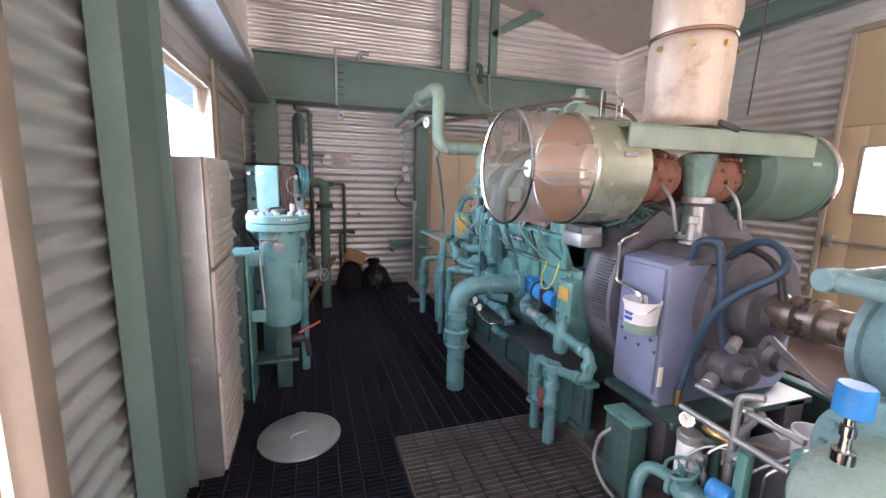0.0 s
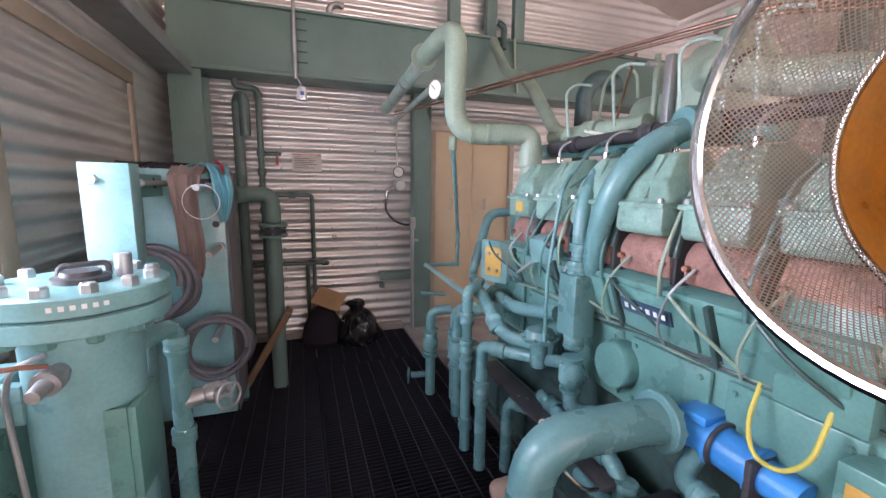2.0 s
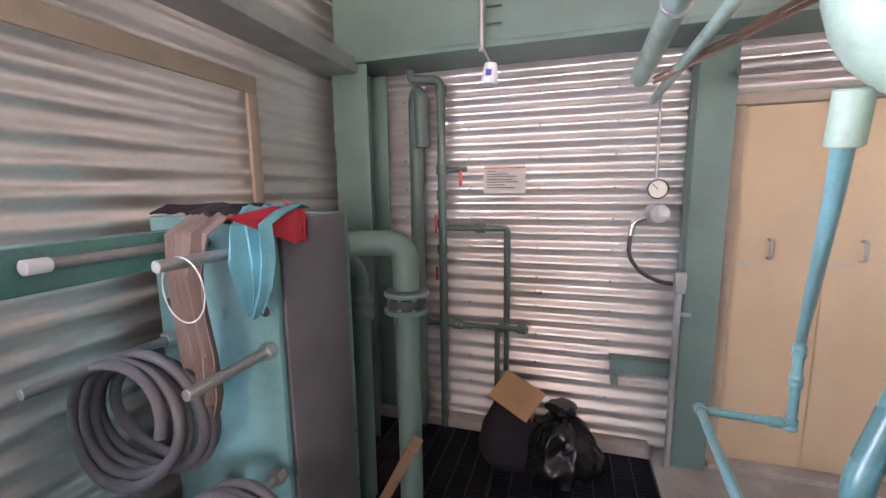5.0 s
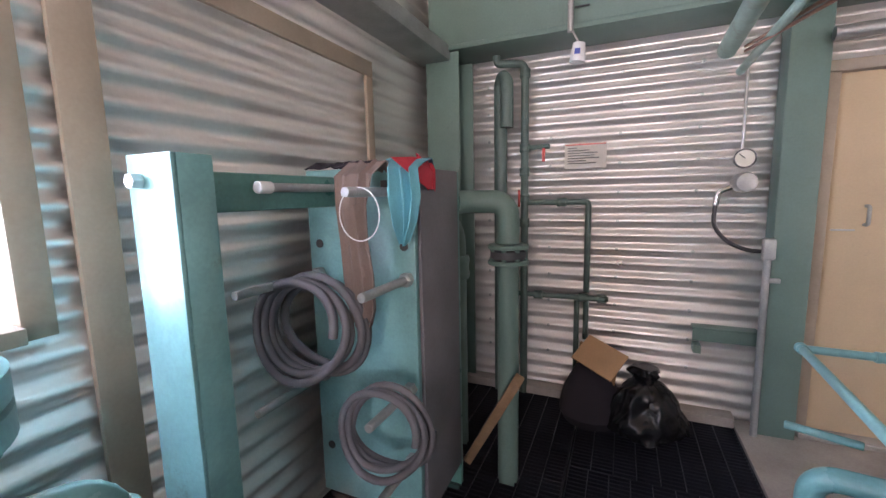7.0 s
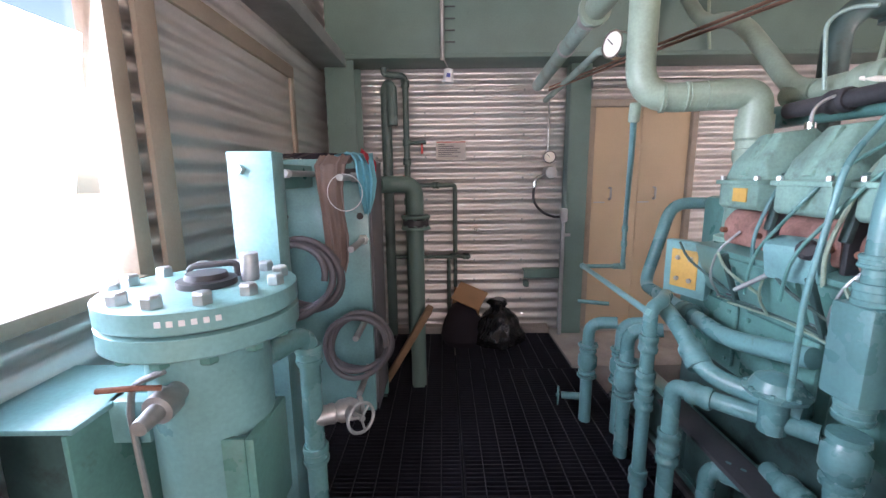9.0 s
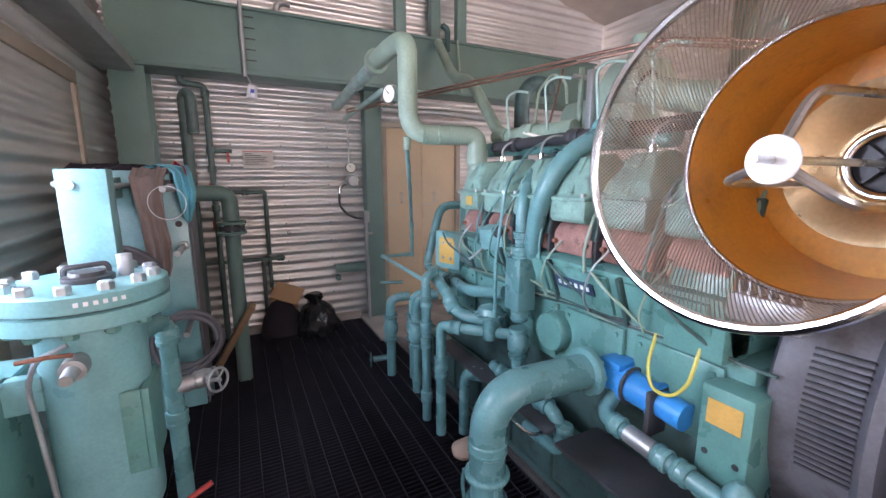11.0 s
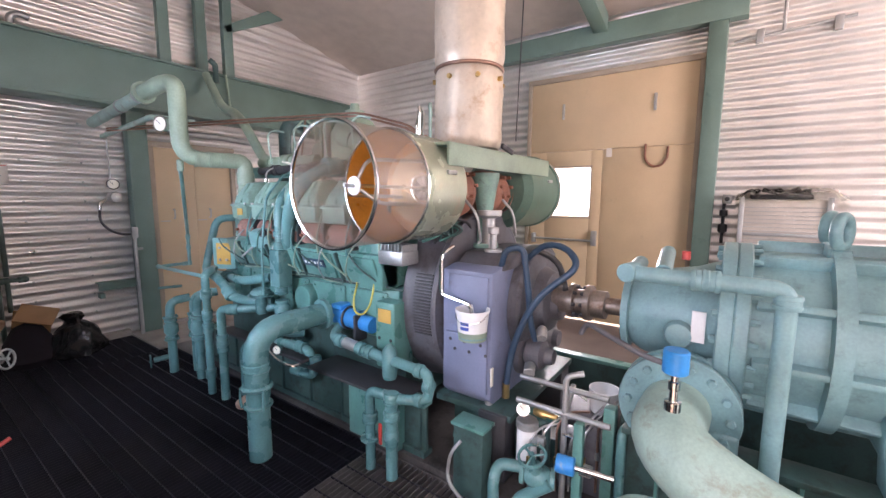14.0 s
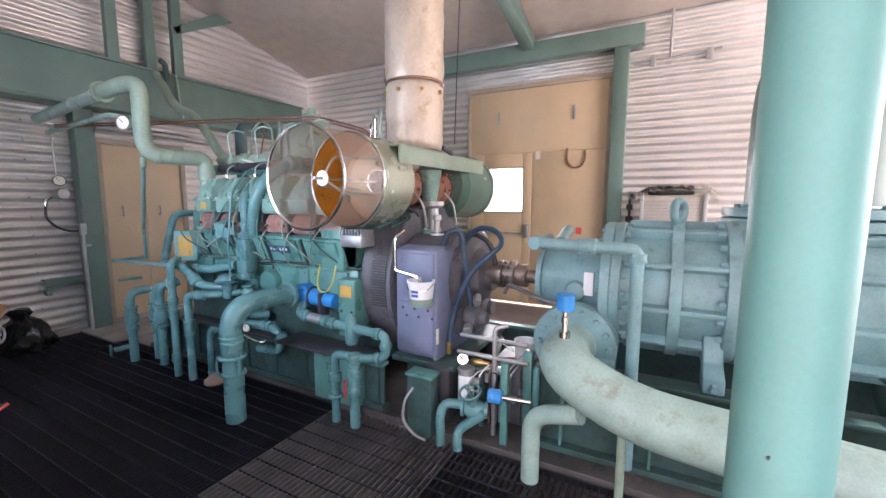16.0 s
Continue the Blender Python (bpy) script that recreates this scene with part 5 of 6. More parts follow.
part("leg", box(VX - 0.05, VX + 0.05, VY - 0.03, VY + 0.03, 0.0, 0.50, 0.005), TEAL_OILY_SHADE, vs)
part("foot_plate", box(VX - 0.2, VX + 0.1, VY - 0.1, VY + 0.1, 0.22, 0.24, 0.003), TEAL_OILY_SHADE, vs)
part("side_pocket", box(0.0855, 0.105, 3.14, 3.32, 0.66, 0.92, 0.003), TEAL, vs, "open steel pocket bracket")
for y in (3.14, 3.305):
    part("pocket_cheek", box(0.02, 0.085, y, y + 0.015, 0.66, 0.92, 0.003), TEAL, vs)
bv = part("ball_valve", lathe((-0.03, 3.13, 1.045), (0, -1, -0.1), [(0, 0.022), (0.03, 0.022), (0.032, 0.03), (0.07, 0.03), (0.072, 0.018), (0.12, 0.015)], 14), GALV_DARK, vs, "worn steel ball valve")
part("lever", sweep([(-0.03, 3.08, 1.075), (-0.07, 3.06, 1.085), (-0.13, 3.05, 1.085)], 0.006, 8), RUST, bv)
part("impulse_tube", tube([(-0.05, 3.12, 1.09), (-0.12, 3.12, 1.06), (-0.15, 3.14, 0.98), (-0.13, 3.14, 0.62)], 0.007, 0.03, 8), GALV_DARK, vs)
part("label_stencil", join(*[obox((VX + 0.197 * math.sin(a), VY - 0.201 * math.cos(a), 1.212), (0.010, 0.003, 0.011), (0, 0, math.degrees(a))) for a in [0.15 + 0.1 * k for k in range(6)]]), WHITE, vs)
part("bracket", box(-0.22, -0.13, 3.16, 3.20, 0.90, 1.0, 0.004), TEAL_LIGHT, vs)
part("bracket", box(-0.22, -0.13, 3.16, 3.20, 0.52, 0.60, 0.004), TEAL_LIGHT, vs)

us = root("vessel_support", (-0.3, 3.2, 0), "teal steel channel stand bolted to the wall side of the vessel", "stand")
part("upright", box(-0.40, -0.225, 3.10, 3.30, 0.0, 0.985, 0.004), TEAL_OILY_SHADE, us)
part("top_plate", box(-0.44, -0.20, 3.06, 3.34, 0.987, 1.0, 0.003), TEAL_LIGHT, us)
part("flange", box(-0.224, -0.212, 3.06, 3.34, 0.0, 0.985, 0.003), TEAL, us)

vp = root("vessel_outlet", (0.1, 3.5, 0), "teal outlet pipe with a gate valve beside the vessel", "pipe")
part("pipe", tube([(0.05, 3.33, 1.02), (0.11, 3.50, 1.02), (0.11, 3.50, 0.0)], 0.030, 0.07), PIPE, vp)
collars(vp, [(0.11, 3.50, 0.95), (0.11, 3.50, 0.62)], (0, 0, 1), 0.04, 0.06, PIPE)
part("branch", cyl((0.11, 3.50, 0.74), (0.17, 3.53, 0.74), 0.03), GALV_DARK, vp)
valve(vp, (0.20, 3.545, 0.74), (0.9, 0.45, 0), 0.024, GALV_DARK, (0.7, -0.7, 0.1), 0.045)
rl = root("drain_valve", (0.1, 3.3, 0.3), "grimy drain valve with a red lever", "valve")
valve(rl, (0.06, 3.28, 0.34), (1, 0, 0.1), 0.024, BLACK_IRON)
part("drain", tube([(-0.02, 3.27, 0.45), (0.0, 3.27, 0.34), (0.12, 3.28, 0.34), (0.14, 3.28, 0.2)], 0.02, 0.04), BLACK_IRON, rl)
part("lever", sweep([(0.07, 3.28, 0.38), (0.15, 3.30, 0.41), (0.22, 3.31, 0.44)], 0.010, 8), RED, rl)

# ---- left side: plate heat exchanger ----
hx = root("heat_exchanger", (-0.12, 4.3, 0), "teal plate heat exchanger with tie rods and grey plate pack", "heat exchanger")
part("front_plate", box(-0.385, 0.115, 4.53, 4.56, 0.13, 1.565, 0.004), TEAL_LIGHT, hx)
part("plate_pack", box(-0.34, 0.12, 4.565, 4.93, 0.16, 1.55, 0.006), PLATE_GREY, hx, "dark grey stack of plates")
part("side_skin", box(0.121, 0.128, 4.56, 4.94, 0.12, 1.56, 0.002), PLATE_GREY, hx)
part("rear_plate", box(-0.37, 0.125, 4.94, 4.97, 0.0, 1.56, 0.004), TEAL, hx)
for x in (-0.27, 0.02):
    part("slot", obox((x, 4.5285, 1.50), (0.085, 0.004, 0.03), (0, 0, 0), 0.001), INK, hx)
for x in (-0.33, 0.07):
    part("port", cyl((x, 4.529, 1.265), (x, 4.524, 1.265), 0.018, 16), INK, hx)
    part("port", cyl((x, 4.529, 0.36), (x, 4.524, 0.36), 0.018, 16), INK, hx)
part("carry_bar", box(-0.235, -0.17, 3.862, 4.528, 1.42, 1.53, 0.006), TEAL, hx)
part("support_column", box(-0.215, -0.06, 3.76, 3.772, 0.0, 1.56, 0.003), TEAL_LIGHT, hx, "pale teal upright channel")
for x in (-0.215, -0.072):
    part("column_flange", box(x, x + 0.012, 3.7725, 3.86, 0.0, 1.56, 0.003), TEAL_LIGHT, hx)
part("bolt_head", cyl((-0.17, 3.76, 1.50), (-0.17, 3.735, 1.50), 0.018, 6), BOLT, hx)
for x, z, y0 in ((0.055, 1.47, 4.20), (0.085, 1.14, 4.215), (0.085, 0.70, 4.22), (0.085, 0.40, 4.24), (-0.33, 1.14, 4.10), (-0.33, 0.70, 4.15), (-0.30, 1.50, 4.05)):
    rod = part("tie_rod", cyl((x, 4.529, z), (x, y0, z - 0.0), 0.016, 14), GALV_DARK, hx, "threaded steel tie rod")
    part("nut", cyl((x, 4.527, z), (x, 4.49, z), 0.028, 6), BOLT, rod)
part("guide_rod", cyl((-0.136, 4.529, 1.488), (-0.136, 4.10, 1.488), 0.014, 14), GALV_DARK, hx)
part("end_cap", cyl((-0.136, 4.10, 1.488), (-0.136, 4.05, 1.488), 0.018, 20), WHITE, hx, "white rod cap")
part("foot", box(-0.36, 0.12, 4.90, 4.99, -0.35, -0.0, 0.004), TEAL_OILY_SHADE, hx)


def coil(name, c, r, turns, rr, material, label, tilt=0.0):
    pts = []
    n = 34
    random.seed(int(r * 1000) + turns)
    for k in range(turns * n + 1):
        a = 2 * math.pi * k / n
        t = k / n
        rad = r + 0.012 * math.sin(t * 2.3) + 0.006 * math.sin(3 * a + t)
        y = c[1] + (t - turns / 2) * rr * 1.5 + 0.02 * math.sin(a + 0.5 * t)
        pts.append((c[0] + rad * math.cos(a) + tilt * (y - c[1]), y, c[2] + rad * math.sin(a)))
    return thing(name, sweep(pts, rr, 10), material, label, "hose")


coil("hose_coil", (-0.20, 4.30, 0.985), 0.175, 5, 0.016, GREY_HOSE, "coil of grey hose hung on a tie rod", 0.5)
coil("hose_coil", (0.075, 4.34, 0.62), 0.148, 4, 0.014, GREY_HOSE, "coil of dark hose hung on the lower tie rod", 0.2)
thing("wire_loop", torus((0.06, 4.26, 1.40), (0.15, 1, 0), 0.085, 0.002, 40, 6), WHITE, "loop of thin white cable on a rod", "cable")


def cloth(name, pts, width, material, label, seed, thick=0.004, axis=(1, 0, 0)):
    """Draped cloth: a centre line of (x, y, z, width factor) with folds."""
    bm = bmesh.new()
    n = 18
    ax = Vector(axis).normalized()
    rows = []
    for j, (x, y, z, wf) in enumerate(pts):
        row = []
        for k in range(n + 1):
            s = k / n - 0.5
            q = Vector((s * 5, j * 0.35, seed))
            off = noise.noise(q) * 0.03 + 0.014 * math.sin(s * 17 + seed + j * 0.3)
            p = Vector((x, y, z)) + ax * s * width * wf + Vector((0, -off, 0.015 * noise.noise(q * 2)))
            row.append(bm.verts.new(p))
        rows.append(row)
    for a, b in zip(rows, rows[1:]):
        for k in range(n):
            bm.faces.new((a[k], a[k + 1], b[k + 1], b[k]))
    bmesh.ops.recalc_face_normals(bm, faces=bm.faces[:])
    bmesh.ops.solidify(bm, geom=bm.faces[:], thickness=thick)
    return thing(name, bm, material, label, "cloth")


cloth("brown_shirt", [(-0.02, 4.50, 1.55, 1.0), (-0.02, 4.44, 1.58, 1.0), (-0.03, 4.36, 1.53, 1.0), (-0.03, 4.34, 1.42, 0.8), (-0.02, 4.34, 1.30, 0.7), (-0.01, 4.35, 1.18, 0.75), (-0.01, 4.36, 1.06, 0.65), (-0.02, 4.36, 1.0, 0.55)], 0.15, CLOTH_BROWN, "brown shirt draped over the tie rod", 3.0)
cloth("blue_rag", [(0.0, 4.72, 1.585, 1.5), (0.05, 4.62, 1.60, 1.3), (0.09, 4.53, 1.585, 0.9), (0.12, 4.44, 1.55, 0.7), (0.135, 4.42, 1.45, 0.7), (0.135, 4.42, 1.36, 0.5), (0.13, 4.42, 1.29, 0.2)], 0.15, CLOTH_BLUE, "pale blue rag draped over the exchanger corner", 7.0, axis=(0.7, 0.5, 0))
cloth("red_rag", [(0.05, 4.70, 1.575, 1.0), (0.12, 4.66, 1.58, 1.0), (0.14, 4.64, 1.55, 1.0), (0.14, 4.64, 1.48, 0.8)], 0.10, CLOTH_RED, "red rag hanging over the plate edge", 11.0, axis=(0, 1, 0))
cloth("dark_rag", [(-0.30, 4.56, 1.575, 1.0), (-0.26, 4.62, 1.60, 1.2), (-0.2, 4.70, 1.60, 1.2), (-0.12, 4.78, 1.58, 1.0)], 0.22, CLOTH_DARK, "dark rag heaped on the exchanger", 15.0)

op = root("exchanger_pipe", (0.33, 5.08, 0), "dull green pipe leaving the heat exchanger and dropping to the floor", "pipe")
part("elbow", tube([(0.10, 4.99, 1.42), (0.16, 5.05, 1.42), (0.33, 5.08, 1.42), (0.33, 5.08, 1.22)], 0.055, 0.13, 22), STEEL_GREEN, op)
flange(op, (0.33, 5.08, 1.215), (0, 0, -1), 0.098, 0.02, 8, STEEL_GREEN)
flange(op, (0.33, 5.08, 1.12), (0, 0, 1), 0.098, 0.02, 8, STEEL_GREEN)
part("spacer", cyl((0.33, 5.08, 1.195), (0.33, 5.08, 1.14), 0.085, 28), BLACK_IRON, op)
part("drop", cyl((0.33, 5.08, 1.14), (0.33, 5.08, -0.2), 0.052, 24), STEEL_GREEN, op)
pipe_thing("exchanger_pipe", "dark green vertical pipe behind the heat exchanger", [(-0.02, 5.3, -0.2), (-0.02, 5.3, 1.25), (-0.02, 5.1, 1.36), (-0.02, 4.975, 1.36)], 0.05, STEEL_GREEN, bend=0.1, fittings=[((-0.02, 5.3, 1.05), (0, 0, 1))])
thing("timber_brace", obox((0.26, 5.02, 0.32), (0.045, 0.07, 0.72), (18, 28, 0), 0.004), TIMBER, "raw timber prop leaning behind the pipe", "timber")

# ---- grey filter panels by the window ----
fp = root("filter_panel_stack", (-0.42, 2.65, 0), "tall stack of pale grey pleated filter panels leaning by the window", "filter panel")
part("cabinet", box(-0.45, -0.275, 2.37, 2.93, 0.0, 1.56, 0.008), GALV_DARK, fp)
for k in range(3):
    z0 = 0.02 + 0.52 * k
    fr = part("panel", box(-0.274, -0.258, 2.39, 2.91, z0, z0 + 0.50, 0.003), LOUVRE, fp, "pleated filter panel")
    for j in range(11):
        part("rib", box(-0.2575, -0.250, 2.41, 2.89, z0 + 0.025 + 0.042 * j, z0 + 0.045 + 0.042 * j, 0.002), LOUVRE, fr)
for k in range(9):
    part("zigzag_edge", obox((-0.30, 2.945, 0.14 + 0.165 * k), (0.11, 0.012, 0.05), (0, 28 if k % 2 else -28, 0)), GALV_DARK, fp)
part("clip", box(-0.40, -0.34, 2.358, 2.369, 1.10, 1.14, 0.003), GALV_DARK, fp)
part("clip", box(-0.40, -0.34, 2.358, 2.369, 0.60, 0.64, 0.003), GALV_DARK, fp)

lid = root("manhole_lid", (0.07, 2.61, 0.0), "round pale grey lid with a lift handle lying on the grating", "lid")
part("disc", lathe((0.08, 2.60, 0.003), (0, 0, 1), [(0, 0.222), (0.006, 0.228), (0.014, 0.226), (0.02, 0.21), (0.024, 0.0)], 48), GALV_DARK, lid)
part("lift_handle", tube([(0.03, 2.56, 0.025), (0.04, 2.565, 0.045), (0.12, 2.585, 0.045), (0.13, 2.59, 0.025)], 0.006, 0.01, 8), GALV_DARK, lid)
part("tab", box(0.05, 0.11, 2.815, 2.845, 0.003, 0.016, 0.003), GALV_DARK, lid)

# ---- far wall fittings ----
pipe_thing("capped_pipe", "dark vertical pipe with rounded end on the wall", [(0.03, 6.03, -0.2), (0.03, 6.03, 2.20), (0.06, 5.99, 2.24), (0.09, 5.97, 2.20), (0.09, 5.97, 1.9)], 0.045, DARK_PIPE, bend=0.05)
wp = root("wall_pipework", (0.2, 6.03, 0), "grey-green small-bore pipework with valves on the end wall", "pipe")
part("main", tube([(0.03, 5.95, 2.36), (0.03, 5.95, 2.31), (0.20, 6.03, 2.31), (0.20, 6.03, 0.0)], 0.026, 0.05), DARK_PIPE, wp)
collars(wp, [(0.20, 6.03, z) for z in (2.25, 1.76, 1.60, 1.42, 1.25)], (0, 0, 1), 0.036, 0.06, DARK_PIPE)
part("branch", tube([(0.20, 6.03, 1.39), (0.62, 6.05, 1.39), (0.62, 6.05, 0.78)], 0.020, 0.03), DARK_PIPE, wp)
part("branch", cyl((0.05, 6.04, 0.74), (0.76, 6.05, 0.74), 0.018), DARK_PIPE, wp)
part("branch", cyl((0.20, 6.03, 1.76), (0.37, 6.0, 1.76), 0.017), DARK_PIPE, wp)
collars(wp, [(0.45, 6.04, 1.39), (0.60, 6.05, 0.74), (0.30, 6.04, 0.74), (0.72, 6.05, 0.74)], (1, 0, 0), 0.03, 0.06, DARK_PIPE)
part("lever", box(0.325, 0.345, 5.985, 5.995, 1.66, 1.75, 0.003), RED, wp, "red valve lever")
part("lever", box(0.165, 0.18, 5.98, 5.99, 1.36, 1.48, 0.003), RED, wp, "red valve lever")
part("lever", box(0.165, 0.18, 5.98, 5.99, 1.05, 1.14, 0.003), RED, wp, "red valve lever")
part("lower_leg", cyl((0.56, 6.05, 0.0), (0.56, 6.05, 0.72), 0.018), DARK_PIPE, wp)
part("lower_leg", cyl((0.62, 6.05, 0.45), (0.62, 6.05, 0.73), 0.018), DARK_PIPE, wp)
nt = root("wall_notice", (0.58, 6.11, 1.6), "faded printed notice with a red heading on the wall", "notice")
part("sheet", box(0.455, 0.72, 6.112, 6.116, 1.61, 1.78), PAPER, nt)
part("heading", box(0.46, 0.715, 6.109, 6.1115, 1.765, 1.773), RED, nt)
part("text_lines", join(*[box(0.475, 0.475 + w, 6.109, 6.1115, 1.745 - 0.017 * k, 1.751 - 0.017 * k) for k, w in enumerate((0.06, 0.14, 0.19, 0.17, 0.2, 0.12, 0.18))]), INK, nt)
pg = root("wall_gauge", (1.45, 6.05, 1.4), "round gauge and transmitter with flexible conduit on the end wall", "gauge")
dial(pg, (1.452, 6.02, 1.625), (-0.15, -1, 0), 0.055, CREAM)
part("supply_line", cyl((1.455, 6.10, 1.66), (1.455, 6.11, 2.16), 0.008, 8), GALV_DARK, pg)
part("transmitter", lathe((1.45, 6.09, 1.49), (0.1, -1, 0), [(0, 0.03), (0.02, 0.055), (0.10, 0.058), (0.115, 0.05), (0.12, 0.03)], 24), GALV_DARK, pg)
part("gland", tube([(1.42, 6.06, 1.47), (1.34, 6.05, 1.44), (1.33, 6.05, 1.36)], 0.017, 0.03, 10), CHROME, pg)
part("flexible_conduit", tube([(1.33, 6.05, 1.36), (1.32, 6.04, 1.24), (1.40, 6.03, 1.14), (1.50, 6.02, 1.10), (1.56, 6.0, 1.10)], 0.012, 0.07, 8), BLACK_IRON, pg)
cd = root("wall_conduit", (1.58, 5.95, 0), "grey steel conduit clipped to the door post", "conduit")
part("tube", cyl((1.575, 5.945, 0.0), (1.575, 5.955, 1.06), 0.018), GALV_DARK, cd)
part("junction_box", box(1.545, 1.605, 5.92, 5.968, 1.06, 1.18, 0.012), GALV_DARK, cd)
part("clip", box(1.57, 1.64, 5.94, 5.968, 0.93, 0.955, 0.003), GALV_DARK, cd)
thing("wall_bracket", join(box(1.25, 1.59, 6.02, 6.115, 0.60, 0.615, 0.002), box(1.25, 1.59, 6.02, 6.03, 0.53, 0.60, 0.002), box(1.26, 1.30, 6.02, 6.11, 0.45, 0.50)), STEEL_GREEN, "green steel channel bracket on the end wall", "bracket")

bag = thing("rubbish_bag", lathe((0.98, 5.80, 0.002), (0, 0, 1), [(0, 0.16), (0.03, 0.21), (0.10, 0.22), (0.19, 0.18), (0.27, 0.13), (0.32, 0.06), (0.37, 0.08), (0.40, 0.06)], 56), BAG, "black plastic rubbish bag on the floor", "bag")
bmx = bmesh.new()
bmx.from_mesh(bag.data)
bmesh.ops.subdivide_edges(bmx, edges=[e for e in bmx.edges], cuts=2, use_grid_fill=True)
for v in bmx.verts:
    q = v.co * 9
    v.co += Vector((noise.noise(q), noise.noise(q + Vector((9, 1, 4))), 0.5 * noise.noise(q + Vector((2, 7, 1))))) * 0.045 + Vector((noise.noise(q * 3), noise.noise(q * 3 + Vector((4, 4, 0))), 0)) * 0.018
    v.co.z = max(v.co.z, 0.003)
bmx.to_mesh(bag.data)
bmx.free()
bag.data.polygons.foreach_set("use_smooth", [True] * len(bag.data.polygons))
cb = root("cardboard_box", (0.7, 5.8, 0), "torn brown cardboard box resting on dark rags", "box")
part("panel", obox((0.73, 5.72, 0.46), (0.26, 0.20, 0.012), (35, 18, -22), 0.002), CARD, cb)
part("side", obox((0.71, 5.83, 0.36), (0.26, 0.012, 0.24), (10, 12, -22), 0.002), CARD, cb)
part("rag", lathe((0.68, 5.84, 0.0), (0, 0, 1), [(0, 0.17), (0.06, 0.20), (0.2, 0.17), (0.34, 0.10), (0.38, 0.02)], 18), CLOTH_DARK, cb, "dark rags under the box")

gp = root("girder_pipe", (0.5, 5.74, 2.4), "small grey pipe with rungs fixed to the girder", "pipe")
part("tube", cyl((0.52, 5.745, 2.36), (0.52, 5.745, 2.99), 0.016), GALV_DARK, gp)
for k in range(5):
    part("rung", cyl((0.54, 5.77, 2.50 + 0.085 * k), (0.62, 5.77, 2.50 + 0.085 * k), 0.005, 8), BLACK_IRON, gp)
part("finial", lathe((0.52, 5.745, 2.99), (0, 0, 1), [(0, 0.022), (0.03, 0.022), (0.05, 0.01)], 12), GALV_DARK, gp)
cp = root("hanging_cup", (0.55, 5.82, 2.18), "white paper cup hung upside down on the pipe end", "cup")
part("cup", lathe((0.56, 5.74, 2.19), (0.1, 0.0, 1), [(0, 0.042), (0.004, 0.044), (0.10, 0.034), (0.104, 0.03)], 24), WHITE, cp)
part("print", obox((0.565, 5.70, 2.24), (0.03, 0.006, 0.03), (0, 5, 0)), LABEL_BLUE, cp)
part("hook", cyl((0.57, 5.74, 2.29), (0.53, 5.745, 2.37), 0.006, 8), GALV_DARK, cp)
pipe_thing("short_vent", "small bent vent above the girder", [(0.82, 5.95, 2.93), (0.82, 5.95, 3.03), (0.88, 5.93, 3.06), (0.94, 5.92, 3.04)], 0.028, GALV_DARK, bend=0.04)
pipe_thing("girder_conduit", "pale conduit drop on the girder face", [(2.55, 5.76, 2.92), (2.58, 5.755, 2.55), (2.60, 5.755, 2.42)], 0.012, PIPE_PALE, bend=0.03, category="conduit")
pipe_thing("girder_riser", "green riser pipe with cap on the girder", [(2.42, 5.73, 2.80), (2.42, 5.73, 3.0), (2.36, 5.73, 3.03)], 0.03, TEAL_OILY_SHADE, bend=0.03)
pipe_thing("under_girder_pipe", "silver pipe under the girder towards the engine", [(1.75, 5.9, 2.2), (2.5, 5.85, 2.2), (2.9, 5.7, 2.15)], 0.035, GALV_DARK, bend=0.1)

# ---- compressor ----
co = root("screw_compressor", (2.15, 0.3, 0.05), "large blue-green screw compressor on a steel base", "compressor")
CX, CZ = 2.15, 0.96
part("drive_end", lathe((CX, 1.19, CZ + 0.0), (0, -1, 0), [(0, 0.13), (0.01, 0.185), (0.04, 0.19), (0.045, 0.17), (0.10, 0.20), (0.30, 0.235), (0.36, 0.26), (0.40, 0.27)], 48), COMP, co)
part("inlet_flange_ring", lathe((CX, 0.80, CZ), (0, -1, 0), [(0, 0.35), (0.006, 0.356), (0.05, 0.356), (0.054, 0.35), (0.06, 0.356), (0.10, 0.356), (0.106, 0.35)], 56), COMP, co)
bolts(co, (CX, 0.694, CZ), (0, -1, 0), 0.34, 24, 0.014, 0.03, COMP)
bolts(co, (CX, 0.80, CZ), (0, 1, 0), 0.325, 20, 0.016, 0.02, COMP)
part("rotor_case", lathe((CX, 0.694, CZ), (0, -1, 0), [(0, 0.325), (0.52, 0.325)], 64), COMP, co)
for k in range(10):
    a = radians(36 * k + 10)
    part("long_rib", obox((CX + 0.333 * math.cos(a), 0.06, CZ + 0.333 * math.sin(a)), (0.075, 1.24, 0.03), (0, -math.degrees(a), 0), 0.008), COMP, co)
part("girth_rib", lathe((CX, 0.47, CZ), (0, -1, 0), [(0, 0.32), (0.004, 0.378), (0.056, 0.378), (0.06, 0.32)], 64), COMP, co)
part("discharge_ring", lathe((CX, 0.235, CZ), (0, -1, 0), [(0, 0.36), (0.006, 0.375), (0.06, 0.375), (0.065, 0.37), (0.07, 0.375), (0.12, 0.375), (0.126, 0.36)], 56), COMP, co)
bolts(co, (CX, 0.235, CZ), (0, 1, 0), 0.36, 24, 0.016, 0.03, COMP)
bolts(co, (CX, 0.11, CZ), (0, -1, 0), 0.36, 24, 0.016, 0.03, COMP)
part("discharge_case", lathe((CX, 0.12, CZ), (0, -1, 0), [(0, 0.33), (0.84, 0.33), (0.7, 0.28), (0.75, 0.1)], 48), COMP, co)
